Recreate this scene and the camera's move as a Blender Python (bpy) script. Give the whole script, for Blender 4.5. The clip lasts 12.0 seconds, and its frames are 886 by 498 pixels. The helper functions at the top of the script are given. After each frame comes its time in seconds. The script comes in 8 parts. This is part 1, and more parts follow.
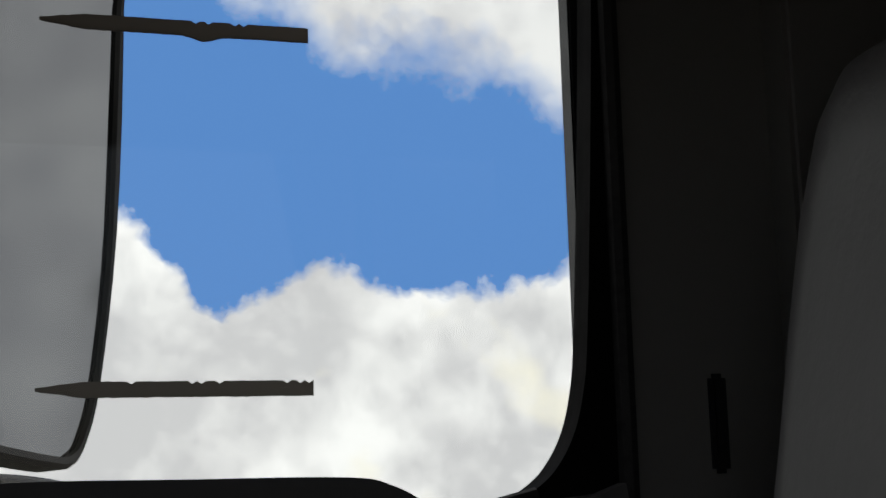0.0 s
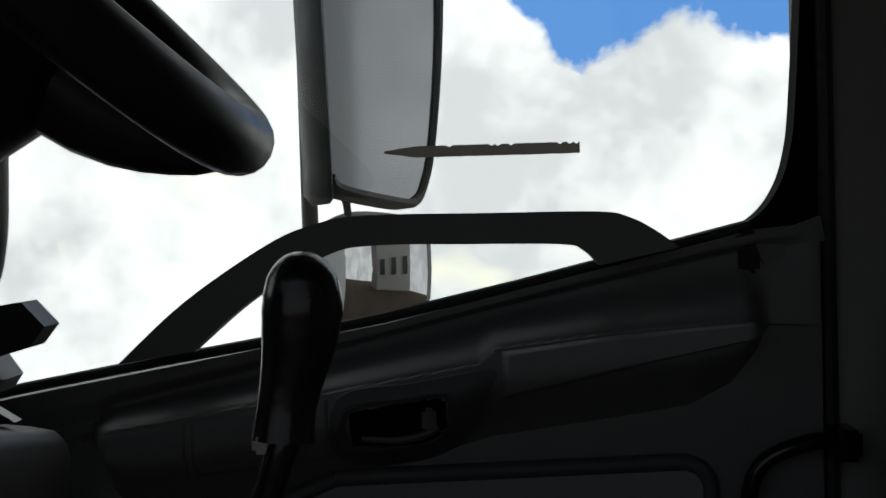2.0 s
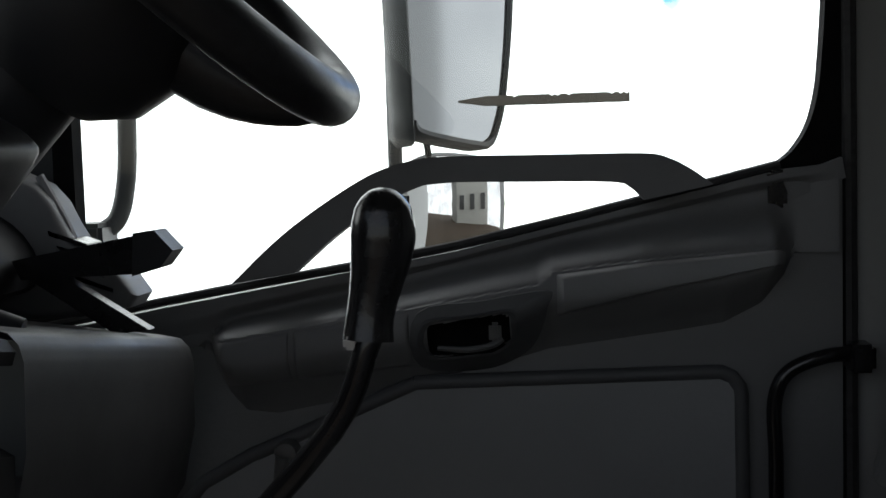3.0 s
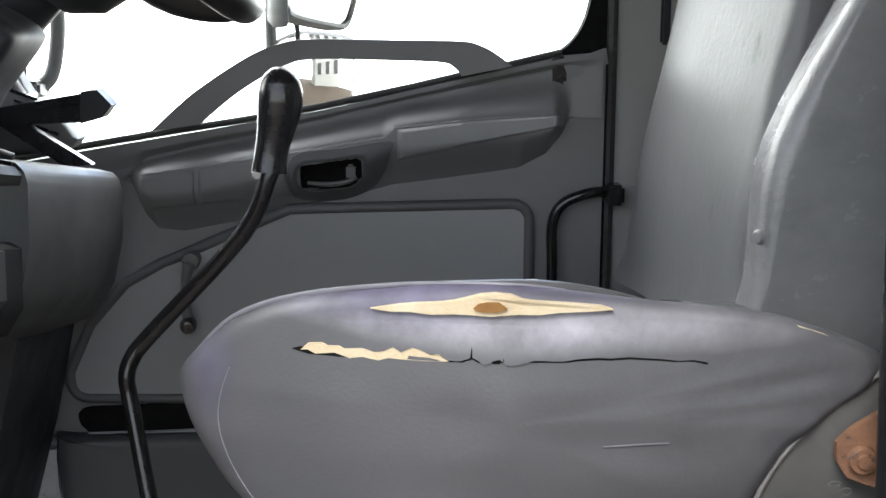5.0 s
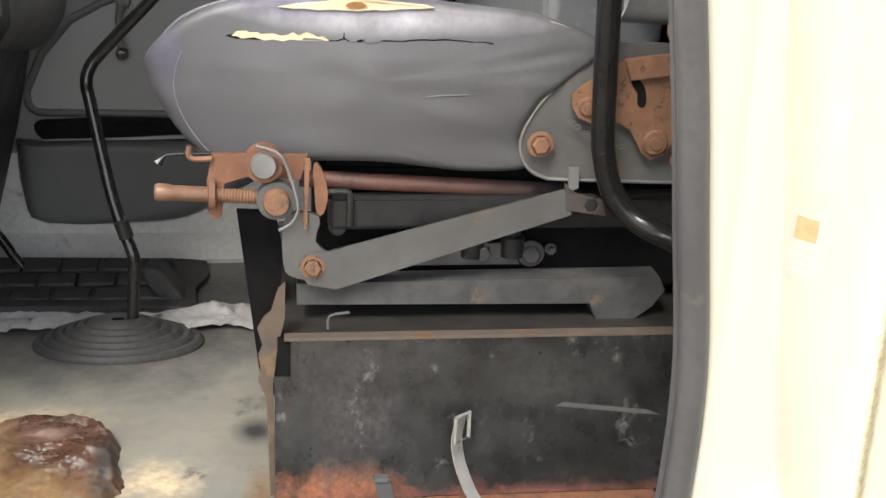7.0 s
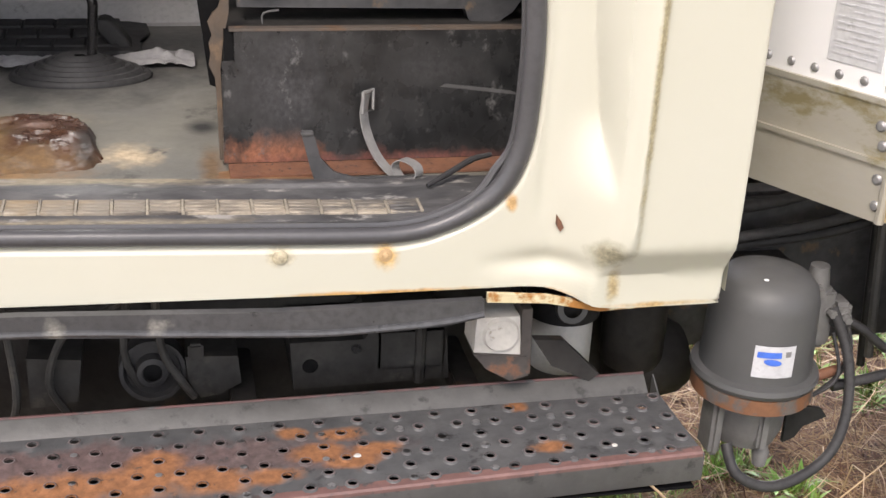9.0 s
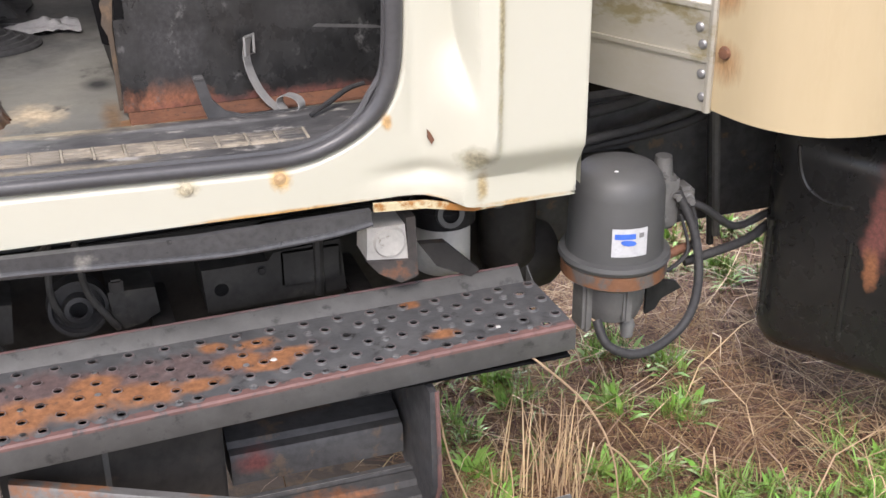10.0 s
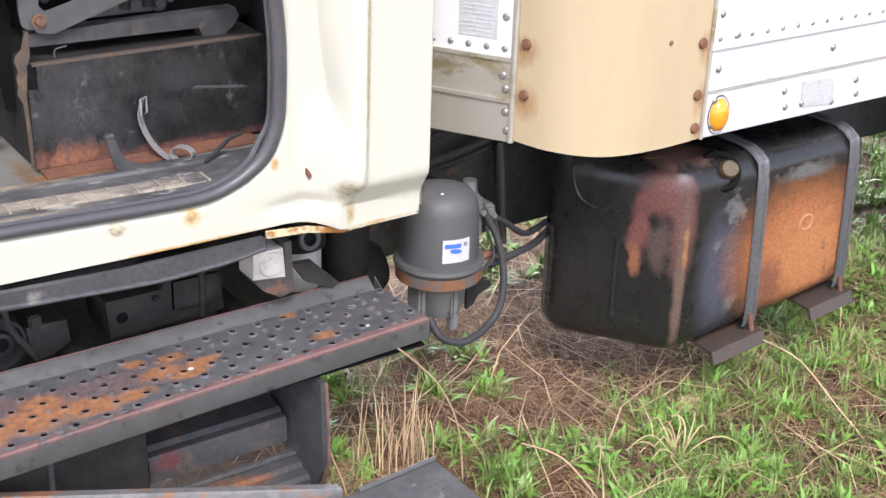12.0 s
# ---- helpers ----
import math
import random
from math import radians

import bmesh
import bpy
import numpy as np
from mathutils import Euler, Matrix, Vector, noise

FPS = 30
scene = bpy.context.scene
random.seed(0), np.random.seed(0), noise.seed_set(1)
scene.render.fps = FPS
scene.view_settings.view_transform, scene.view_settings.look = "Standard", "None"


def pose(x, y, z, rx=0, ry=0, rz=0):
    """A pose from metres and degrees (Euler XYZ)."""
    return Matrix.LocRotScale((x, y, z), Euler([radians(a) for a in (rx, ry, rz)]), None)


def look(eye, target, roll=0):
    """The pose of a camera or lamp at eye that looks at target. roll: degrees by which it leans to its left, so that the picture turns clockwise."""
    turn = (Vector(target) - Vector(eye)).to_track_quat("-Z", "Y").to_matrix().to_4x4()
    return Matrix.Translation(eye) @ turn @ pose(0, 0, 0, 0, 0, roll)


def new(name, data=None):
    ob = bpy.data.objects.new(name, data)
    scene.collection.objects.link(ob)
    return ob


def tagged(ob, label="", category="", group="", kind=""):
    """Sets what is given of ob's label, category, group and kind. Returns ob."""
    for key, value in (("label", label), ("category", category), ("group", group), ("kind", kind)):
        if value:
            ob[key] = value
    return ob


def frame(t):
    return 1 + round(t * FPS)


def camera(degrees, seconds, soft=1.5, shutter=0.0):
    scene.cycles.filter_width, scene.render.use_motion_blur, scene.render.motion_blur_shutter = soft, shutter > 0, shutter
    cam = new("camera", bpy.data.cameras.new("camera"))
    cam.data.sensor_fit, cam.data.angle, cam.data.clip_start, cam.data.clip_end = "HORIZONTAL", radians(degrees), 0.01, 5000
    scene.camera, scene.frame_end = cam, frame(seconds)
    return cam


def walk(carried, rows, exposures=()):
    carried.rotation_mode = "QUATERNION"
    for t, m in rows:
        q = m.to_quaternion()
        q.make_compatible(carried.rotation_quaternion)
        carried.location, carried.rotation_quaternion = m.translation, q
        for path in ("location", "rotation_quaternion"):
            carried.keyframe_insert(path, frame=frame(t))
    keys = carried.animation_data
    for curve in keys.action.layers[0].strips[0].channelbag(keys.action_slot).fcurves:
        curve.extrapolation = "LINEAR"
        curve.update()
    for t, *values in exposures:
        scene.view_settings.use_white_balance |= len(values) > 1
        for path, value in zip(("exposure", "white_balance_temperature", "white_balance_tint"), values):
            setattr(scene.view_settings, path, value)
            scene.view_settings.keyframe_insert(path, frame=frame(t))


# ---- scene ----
cam = camera(38.0, 12.0)
PATH = [
    (0, (0.004, 0.488, 1.875), (0.541, 2.387, 2.203), -1.49),
    (0.5, (-0.005, 0.403, 1.853), (0.398, 2.346, 2.100), -1.81),
    (1, (0.025, 0.317, 1.857), (0.233, 2.301, 1.987), -1.68),
    (1.5, (0.042, 0.216, 1.863), (0.099, 2.215, 1.881), -1.43),
    (2, (0.055, 0.108, 1.864), (0.021, 2.108, 1.816), -1.60),
    (2.5, (0.074, 0.014, 1.868), (-0.048, 2.008, 1.762), -1.69),
    (2.7, (0.081, -0.031, 1.867), (-0.074, 1.959, 1.746), -1.81),
    (4.3, (0.152, -0.418, 1.880), (-0.071, 1.553, 1.629), -1.53),
    (4.5, (0.144, -0.463, 1.887), (-0.021, 1.510, 1.605), -1.23),
    (5, (0.082, -0.644, 1.918), (0.159, 1.321, 1.550), 0.28),
    (5.5, (0.031, -0.800, 1.930), (0.268, 1.140, 1.508), 1.73),
    (6, (-0.000, -0.943, 1.921), (0.328, 0.969, 1.435), 2.74),
    (6.5, (0.026, -1.104, 1.926), (0.324, 0.788, 1.351), 2.50),
    (7, (0.049, -1.303, 1.936), (0.314, 0.565, 1.271), 2.19),
    (7.5, (-0.062, -1.444, 1.938), (0.300, 0.370, 1.178), 2.79),
    (7.7, (-0.106, -1.499, 1.924), (0.291, 0.299, 1.144), 3.63),
    (9.3, (-0.044, -2.055, 1.824), (0.383, -0.291, 0.984), 2.41),
    (9.5, (-0.059, -2.126, 1.830), (0.399, -0.376, 0.975), 1.96),
    (10, (-0.128, -2.243, 1.887), (0.444, -0.545, 0.998), -0.53),
    (10.5, (-0.170, -2.375, 1.963), (0.424, -0.690, 1.064), -0.46),
    (11, (-0.449, -2.512, 2.036), (0.330, -0.888, 1.166), 1.41),
    (11.5, (-0.712, -2.618, 2.104), (0.230, -1.066, 1.265), 2.68),
    (12, (-0.804, -2.558, 2.085), (0.246, -1.068, 1.262), 1.96),
]
EXPOSURE = [(0, -2.42, 6700, 14), (0.5, -2.5, 6700, 14), (1, -2.62, 6700, 14), (1.5, -2.45, 6600, 12), (2, -2.15, 6500, 10), (2.5, -1.82, 6450, 10), (3.2, -0.4, 6450, 10), (4.3, 0.75, 6450, 10),
            (5.0, 1.4, 6500, 10), (5.5, 1.8, 6500, 10), (6.0, 2.1, 6600, 10), (7.0, 1.79, 7050, 11), (7.7, 1.47, 7050, 12), (9.3, 1.35, 6900, 18), (10.0, 1.4, 6650, 18), (11.0, 1.5, 6400, 19), (12.0, 1.6, 6300, 19)]
walk(cam, [(t, look(eye, target, roll)) for t, eye, target, roll in PATH], EXPOSURE)

# ---- world and sun ----
world = bpy.data.worlds.new("sky")
scene.world = world
world.use_nodes = True
wn, wl = world.node_tree.nodes, world.node_tree.links
sky = wn.new("ShaderNodeTexSky")
sky.sky_type, sky.sun_disc = "NISHITA", False
sky.sun_elevation, sky.sun_rotation = radians(50), radians(200)
wn["Background"].inputs["Strength"].default_value = 0.13
# broken cloud takes most of the blue out of the sky's light
veil = wn.new("ShaderNodeHueSaturation")
veil.inputs["Saturation"].default_value = 0.5
wl.new(sky.outputs["Color"], veil.inputs["Color"])
wl.new(veil.outputs["Color"], wn["Background"].inputs["Color"])
sun_data = bpy.data.lights.new("sun", "SUN")
sun_data.energy, sun_data.angle, sun_data.color = 1.3, radians(20), (1.0, 0.96, 0.9)
sun = new("sun", sun_data)
sun.matrix_world = look((0, 0, 0), (0.35, 0.75, -1.0))

# ---- materials ----


def rgb(c):
    return (*c, 1.0) if isinstance(c, tuple) else (c, c, c, 1.0)


RUST = (0.22, 0.092, 0.046)


def surf(name, base, alt=None, scale=6.0, rough=0.6, metal=0.0, bump=0.15, grain=220.0, stain=None, stain_scale=9.0,
         stain_at=0.62, stain_rough=None, stretch=(1, 1, 1), spec=0.5, coat=0.0, rand=0.0,
         relief=0.002, patches=(), patch_tone=None, patch_noise=9.0, patch_amp=1.3, patch_soft=0.14, patch_rough=0.85, speck=0.72, island=0.0):
    """A painted, rubbed or rusted surface: two tones at a large scale, a stain with soft edges, fine grain relief."""
    m = bpy.data.materials.new(name)
    m.use_nodes = True
    n, l = m.node_tree.nodes, m.node_tree.links
    b = n["Principled BSDF"]
    tc = n.new("ShaderNodeTexCoord")
    mp = n.new("ShaderNodeMapping")
    mp.inputs["Scale"].default_value = stretch
    l.new(tc.outputs["Object"], mp.inputs["Vector"])

    def noise_at(s, detail=6.0, r=0.6):
        t = n.new("ShaderNodeTexNoise")
        t.inputs["Scale"].default_value, t.inputs["Detail"].default_value, t.inputs["Roughness"].default_value = s, detail, r
        l.new(mp.outputs["Vector"], t.inputs["Vector"])
        return t.outputs["Fac"]

    def ramp(fac, a, c):
        r = n.new("ShaderNodeMapRange")
        r.inputs["From Min"].default_value, r.inputs["From Max"].default_value = a, c
        l.new(fac, r.inputs["Value"])
        return r.outputs["Result"]

    def mix(fac, a, c):
        x = n.new("ShaderNodeMix")
        x.data_type = "RGBA"
        if isinstance(fac, float):
            x.inputs[0].default_value = fac
        else:
            l.new(fac, x.inputs[0])
        for k, v in ((6, a), (7, c)):
            if isinstance(v, (tuple, float, int)):
                x.inputs[k].default_value = rgb(v)
            else:
                l.new(v, x.inputs[k])
        return x.outputs[2]

    alt = alt if alt is not None else tuple(v * 0.8 for v in rgb(base)[:3])
    col = mix(ramp(noise_at(scale), 0.35, 0.68), base, alt)
    fine = noise_at(grain * 0.35, 4.0)
    col = mix(ramp(fine, 0.45, 0.8), col, tuple(v * speck for v in rgb(base)[:3]))
    rough_out = ramp(noise_at(scale * 3), 0.2, 0.8)
    rr = n.new("ShaderNodeMapRange")
    rr.inputs["To Min"].default_value, rr.inputs["To Max"].default_value = max(rough - 0.1, 0.02), min(rough + 0.12, 1)
    l.new(rough_out, rr.inputs["Value"])
    rough_fin = rr.outputs["Result"]
    for cx, cy, cz, rx, ry, rz, *own in patches:
        sub = n.new("ShaderNodeVectorMath")
        sub.operation = "SUBTRACT"
        sub.inputs[1].default_value = (cx, cy, cz)
        l.new(tc.outputs["Object"], sub.inputs[0])
        div = n.new("ShaderNodeVectorMath")
        div.operation = "DIVIDE"
        div.inputs[1].default_value = (rx, ry, rz)
        l.new(sub.outputs[0], div.inputs[0])
        far = n.new("ShaderNodeVectorMath")
        far.operation = "LENGTH"
        l.new(div.outputs[0], far.inputs[0])
        wav = n.new("ShaderNodeMath")
        wav.operation = "MULTIPLY_ADD"
        amp = own[1] if len(own) > 1 else patch_amp
        wav.inputs[1].default_value, wav.inputs[2].default_value = -amp, amp * 0.5
        l.new(noise_at(patch_noise, 8.0, 0.65), wav.inputs[0])
        add = n.new("ShaderNodeMath")
        l.new(far.outputs["Value"], add.inputs[0]), l.new(wav.outputs[0], add.inputs[1])
        inv = n.new("ShaderNodeMath")
        inv.operation = "SUBTRACT"
        inv.inputs[0].default_value = 1.0
        l.new(add.outputs[0], inv.inputs[1])
        f = ramp(inv.outputs[0], -0.02, patch_soft)
        pt = own[0] if own else patch_tone or RUST
        tone = mix(ramp(noise_at(patch_noise * 5), 0.3, 0.7), pt, tuple(v * 0.5 for v in pt))
        col = mix(f, col, tone)
        mm = n.new("ShaderNodeMix")
        l.new(f, mm.inputs[0])
        l.new(rough_fin, mm.inputs[2])
        mm.inputs[3].default_value = patch_rough
        rough_fin = mm.outputs[0]
    if stain is not None:
        f = ramp(noise_at(stain_scale, 9.0, 0.68), stain_at - 0.03, stain_at + 0.04)
        tone = mix(noise_at(stain_scale * 6), stain, tuple(v * 0.45 for v in rgb(stain)[:3]))
        col = mix(f, col, tone)
        if stain_rough is not None:
            mm = n.new("ShaderNodeMix")
            l.new(f, mm.inputs[0])
            l.new(rough_fin, mm.inputs[2])
            mm.inputs[3].default_value = stain_rough
            rough_fin = mm.outputs[0]
    if rand:
        oi = n.new("ShaderNodeObjectInfo")
        hv = n.new("ShaderNodeHueSaturation")
        r2 = n.new("ShaderNodeMapRange")
        r2.inputs["To Min"].default_value, r2.inputs["To Max"].default_value = 1 - rand, 1 + rand
        l.new(oi.outputs["Random"], r2.inputs["Value"])
        l.new(r2.outputs["Result"], hv.inputs["Value"])
        l.new(col, hv.inputs["Color"])
        col = hv.outputs["Color"]
    if island:
        ge = n.new("ShaderNodeNewGeometry")
        hv = n.new("ShaderNodeHueSaturation")
        for sock, a, c in (("Value", 1 - island, 1 + island), ("Hue", 0.5 - island * 0.06, 0.5 + island * 0.03)):
            r2 = n.new("ShaderNodeMapRange")
            r2.inputs["To Min"].default_value, r2.inputs["To Max"].default_value = a, c
            l.new(ge.outputs["Random Per Island"], r2.inputs["Value"])
            l.new(r2.outputs["Result"], hv.inputs[sock])
        l.new(col, hv.inputs["Color"])
        col = hv.outputs["Color"]
    l.new(col, b.inputs["Base Color"])
    l.new(rough_fin, b.inputs["Roughness"])
    b.inputs["Metallic"].default_value = metal
    b.inputs["Specular IOR Level"].default_value = spec
    b.inputs["Coat Weight"].default_value = coat
    if bump:
        bp = n.new("ShaderNodeBump")
        bp.inputs["Strength"].default_value, bp.inputs["Distance"].default_value = bump, relief
        l.new(noise_at(grain, 5.0), bp.inputs["Height"])
        l.new(bp.outputs["Normal"], b.inputs["Normal"])
    return m


M = {
    "trim": surf("door_trim_plastic", (0.168, 0.169, 0.170), (0.138, 0.139, 0.140), 4, 0.50, bump=0.12, grain=500, speck=0.9),
    "trim_dark": surf("dark_plastic", (0.022, 0.023, 0.026), (0.016, 0.017, 0.019), 5, 0.5, bump=0.1, grain=500, spec=0.35),
    "panel": surf("door_insert_vinyl", (0.262, 0.265, 0.27), (0.228, 0.231, 0.236), 3, 0.55, bump=0.1, grain=400, speck=0.9),
    "pillar": surf("pillar_trim", (0.30, 0.30, 0.29), (0.26, 0.26, 0.25), 3, 0.6, bump=0.08, grain=300, speck=0.92),
    # first patch paints the sheen above the tear; the rest tint the edges lavender
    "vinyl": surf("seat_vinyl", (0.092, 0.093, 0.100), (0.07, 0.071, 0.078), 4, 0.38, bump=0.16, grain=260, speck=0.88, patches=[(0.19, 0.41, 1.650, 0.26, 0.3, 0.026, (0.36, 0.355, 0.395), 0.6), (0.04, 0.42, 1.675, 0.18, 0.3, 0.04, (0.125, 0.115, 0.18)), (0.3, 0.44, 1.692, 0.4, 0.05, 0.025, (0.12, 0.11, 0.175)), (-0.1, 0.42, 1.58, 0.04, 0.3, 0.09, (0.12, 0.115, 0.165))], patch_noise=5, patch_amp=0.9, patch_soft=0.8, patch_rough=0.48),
    "vinyl_back": surf("backrest_vinyl", (0.18, 0.182, 0.185), (0.14, 0.142, 0.145), 3, 0.33, bump=0.35, grain=110, stretch=(1, 1, 0.5), speck=0.9, stain=(0.11, 0.11, 0.112), stain_scale=6, stain_at=0.68),
    "foam": surf("seat_foam", (0.62, 0.54, 0.39), (0.52, 0.41, 0.25), 24, 0.95, bump=0.5, grain=300, speck=0.85),
    "black": surf("black_paint", (0.015, 0.015, 0.016), (0.026, 0.026, 0.026), 8, 0.42, spec=0.28, bump=0.12, grain=180, stain=(0.08, 0.076, 0.072), stain_scale=14, stain_at=0.66),
    "blackgloss": surf("black_lacquer", (0.012, 0.012, 0.013), (0.016, 0.016, 0.017), 8, 0.2, bump=0.03, grain=180),
    "rubber": surf("black_rubber", (0.034, 0.034, 0.035), (0.05, 0.05, 0.05), 9, 0.55, spec=0.28, bump=0.15, grain=250),
    "seal": surf("grey_rubber_seal", (0.075, 0.075, 0.078), (0.055, 0.055, 0.058), 6, 0.36, bump=0.15, grain=250, stain=(0.13, 0.125, 0.115), stain_scale=11, stain_at=0.64),
    "rust": surf("bare_rust", (0.19, 0.085, 0.046), (0.12, 0.058, 0.038), 30, 0.7, bump=0.6, grain=190, stain=(0.065, 0.04, 0.032), stain_scale=60, stain_at=0.61),
    "rustplate": surf("zinc_gone_rusty", (0.22, 0.11, 0.062), (0.13, 0.07, 0.045), 30, 0.6, bump=0.6, grain=190, stain=(0.075, 0.05, 0.04), stain_scale=75, stain_at=0.605),
    "steel": surf("worn_steel", (0.45, 0.45, 0.44), (0.34, 0.34, 0.33), 14, 0.34, metal=0.45, bump=0.15, grain=160),
    "cream": surf("cream_paint", (0.52, 0.515, 0.43), (0.50, 0.495, 0.405), 1.6, 0.36, bump=0.02, grain=120, coat=0.2, speck=0.985,
                  patches=[(0.695, -0.02, 0.905, 0.045, 0.1, 0.034, (0.36, 0.335, 0.23)), (0.736, -0.04, 1.25, 0.011, 0.06, 0.36, (0.50, 0.44, 0.27)), (0.715, -0.02, 0.84, 0.016, 0.08, 0.05, (0.5, 0.40, 0.22)), (0.128, 0.05, 0.90, 0.028, 0.06, 0.022, (0.6, 0.54, 0.38)),
                           (0.310, 0.05, 0.892, 0.026, 0.06, 0.03, (0.72, 0.47, 0.18)), (0.30, 0.05, 0.822, 0.22, 0.06, 0.008, (0.6, 0.36, 0.13)), (0.57, 0.05, 0.812, 0.10, 0.06, 0.010, (0.62, 0.36, 0.12)), (0.80, -0.03, 0.795, 0.14, 0.08, 0.008, (0.6, 0.42, 0.2)), (0.53, 0.05, 0.985, 0.012, 0.06, 0.02, (0.62, 0.4, 0.18))],
                  patch_noise=26, patch_amp=1.2, patch_soft=0.6, patch_rough=0.6),
    "cream_box": surf("tan_fibreglass", (0.475, 0.385, 0.24), (0.41, 0.325, 0.195), 1.4, 0.42, bump=0.03, grain=120, stretch=(3, 3, 0.6), coat=0.15, speck=0.97,
                      patches=[(1.30, 0.03, 1.17, 0.03, 0.06, 0.05, (0.45, 0.27, 0.13)), (1.30, 0.03, 1.03, 0.03, 0.06, 0.06, (0.45, 0.27, 0.13)), (1.745, -0.187, 1.17, 0.03, 0.05, 0.06, (0.48, 0.3, 0.16)), (1.745, -0.187, 1.03, 0.03, 0.05, 0.06, (0.48, 0.3, 0.16)), (1.75, -0.187, 0.93, 0.025, 0.05, 0.04, (0.48, 0.3, 0.16))],
                      patch_noise=14, patch_amp=1.2, patch_soft=0.8, patch_rough=0.55),
    "white": surf("white_panel", (0.80, 0.805, 0.81), (0.77, 0.775, 0.78), 2, 0.42, bump=0.02, grain=120, speck=0.98),
    "alu": surf("weathered_aluminium", (0.52, 0.50, 0.44), (0.46, 0.43, 0.35), 4, 0.42, metal=0.5, bump=0.1, grain=140, stain=(0.44, 0.38, 0.22), stain_scale=2.4, stain_at=0.56, stretch=(1, 1, 2), speck=0.94),
    "floor": surf("cab_floor_mat", (0.205, 0.200, 0.172), (0.138, 0.137, 0.128), 5, 0.36, bump=0.25, grain=140, speck=0.85, stain=(0.115, 0.11, 0.10), stain_scale=7, stain_at=0.62,
                  patches=[(-0.13, 0.45, 0.945, 0.10, 0.07, 0.1, (0.60, 0.49, 0.33), 2.4), (-0.40, 0.66, 0.945, 0.25, 0.07, 0.1, (0.40, 0.35, 0.25)), (0.03, 0.36, 0.945, 0.03, 0.14, 0.1, (0.23, 0.15, 0.085)), (-0.33, 0.35, 0.945, 0.17, 0.07, 0.1, (0.34, 0.21, 0.10), 1.6), (-0.22, 0.275, 0.945, 0.22, 0.03, 0.1, (0.42, 0.35, 0.24), 2.6), (-0.22, 0.95, 0.945, 0.34, 0.24, 0.1, (0.07, 0.07, 0.069)), (-0.1, 1.22, 0.945, 0.7, 0.22, 0.1, (0.09, 0.09, 0.09), 0.6), (0.02, 0.60, 0.945, 0.045, 0.055, 0.1, (0.035, 0.035, 0.035), 0.8), (-0.05, 0.255, 0.945, 0.4, 0.018, 0.1, (0.11, 0.105, 0.1))],
                  patch_noise=12, patch_amp=1.8, patch_soft=0.8, patch_rough=0.5),
    "scuff": surf("scuffed_black_sill", (0.045, 0.045, 0.047), (0.115, 0.114, 0.113), 14, 0.38, bump=0.3, grain=150, stain=(0.36, 0.345, 0.32), stain_scale=34, stain_at=0.61, stretch=(0.35, 1, 1), patches=[(-0.2, 0.236, 0.964, 0.34, 0.03, 0.1, (0.36, 0.31, 0.22), 2.6), (0.2, 0.205, 0.964, 0.25, 0.016, 0.1, (0.2, 0.2, 0.2), 1.6), (-0.35, 0.085, 0.95, 0.5, 0.018, 0.1, (0.3, 0.26, 0.19), 2.0)], patch_noise=30, patch_soft=0.7, patch_rough=0.5),
    "box": surf("seat_box_black", (0.013, 0.0135, 0.014), (0.042, 0.043, 0.043), 8, 0.26, spec=0.4, bump=0.2, grain=90, stain=(0.135, 0.135, 0.132), stain_scale=20, stain_at=0.625, stretch=(1, 1, 0.8),
                patches=[(0.14, 0.36, 0.965, 0.12, 0.3, 0.055), (0.40, 0.36, 0.95, 0.35, 0.3, 0.03, (0.2, 0.085, 0.07)), (0.16, 0.36, 1.10, 0.10, 0.3, 0.12, (0.055, 0.055, 0.056)), (0.45, 0.36, 1.14, 0.12, 0.3, 0.05, (0.04, 0.04, 0.04))], patch_tone=(0.30, 0.125, 0.07), patch_noise=26, patch_amp=2.2, patch_soft=0.7, patch_rough=0.5),
    "step": surf("step_black_rust", (0.073, 0.075, 0.077), (0.106, 0.107, 0.107), 14, 0.36, bump=0.35, grain=100, stain=(0.047, 0.047, 0.048), stain_scale=20, stain_at=0.62,
                 patches=[(0.08, 0.0, 0.54, 0.30, 0.07, 0.2, (0.12, 0.085, 0.08), 2.2), (-0.2, 0.03, 0.54, 0.30, 0.07, 0.2, (0.12, 0.08, 0.075), 2.2), (-0.27, -0.045, 0.52, 0.19, 0.062, 0.2), (-0.12, -0.03, 0.52, 0.085, 0.065, 0.2), (0.0, -0.045, 0.52, 0.09, 0.048, 0.2), (-0.10, 0.02, 0.52, 0.06, 0.034, 0.2), (0.11, -0.05, 0.52, 0.065, 0.028, 0.2), (0.19, 0.005, 0.53, 0.07, 0.034, 0.2), (0.235, 0.055, 0.53, 0.055, 0.028, 0.2), (0.30, 0.0, 0.53, 0.05, 0.03, 0.2), (0.15, 0.07, 0.53, 0.036, 0.024, 0.2), (0.25, -0.03, 0.53, 0.06, 0.028, 0.2), (0.582, 0.098, 0.545, 0.028, 0.024, 0.2), (0.605, -0.05, 0.545, 0.046, 0.024, 0.2), (-0.7, -0.02, 0.53, 0.25, 0.1, 0.2)],
                 patch_tone=(0.29, 0.125, 0.052), patch_noise=14, patch_amp=1.4, patch_soft=0.45),
    "primer": surf("worn_red_primer", (0.175, 0.095, 0.085), (0.12, 0.066, 0.06), 22, 0.55, bump=0.4, grain=140, stain=(0.085, 0.08, 0.08), stain_scale=14, stain_at=0.57),
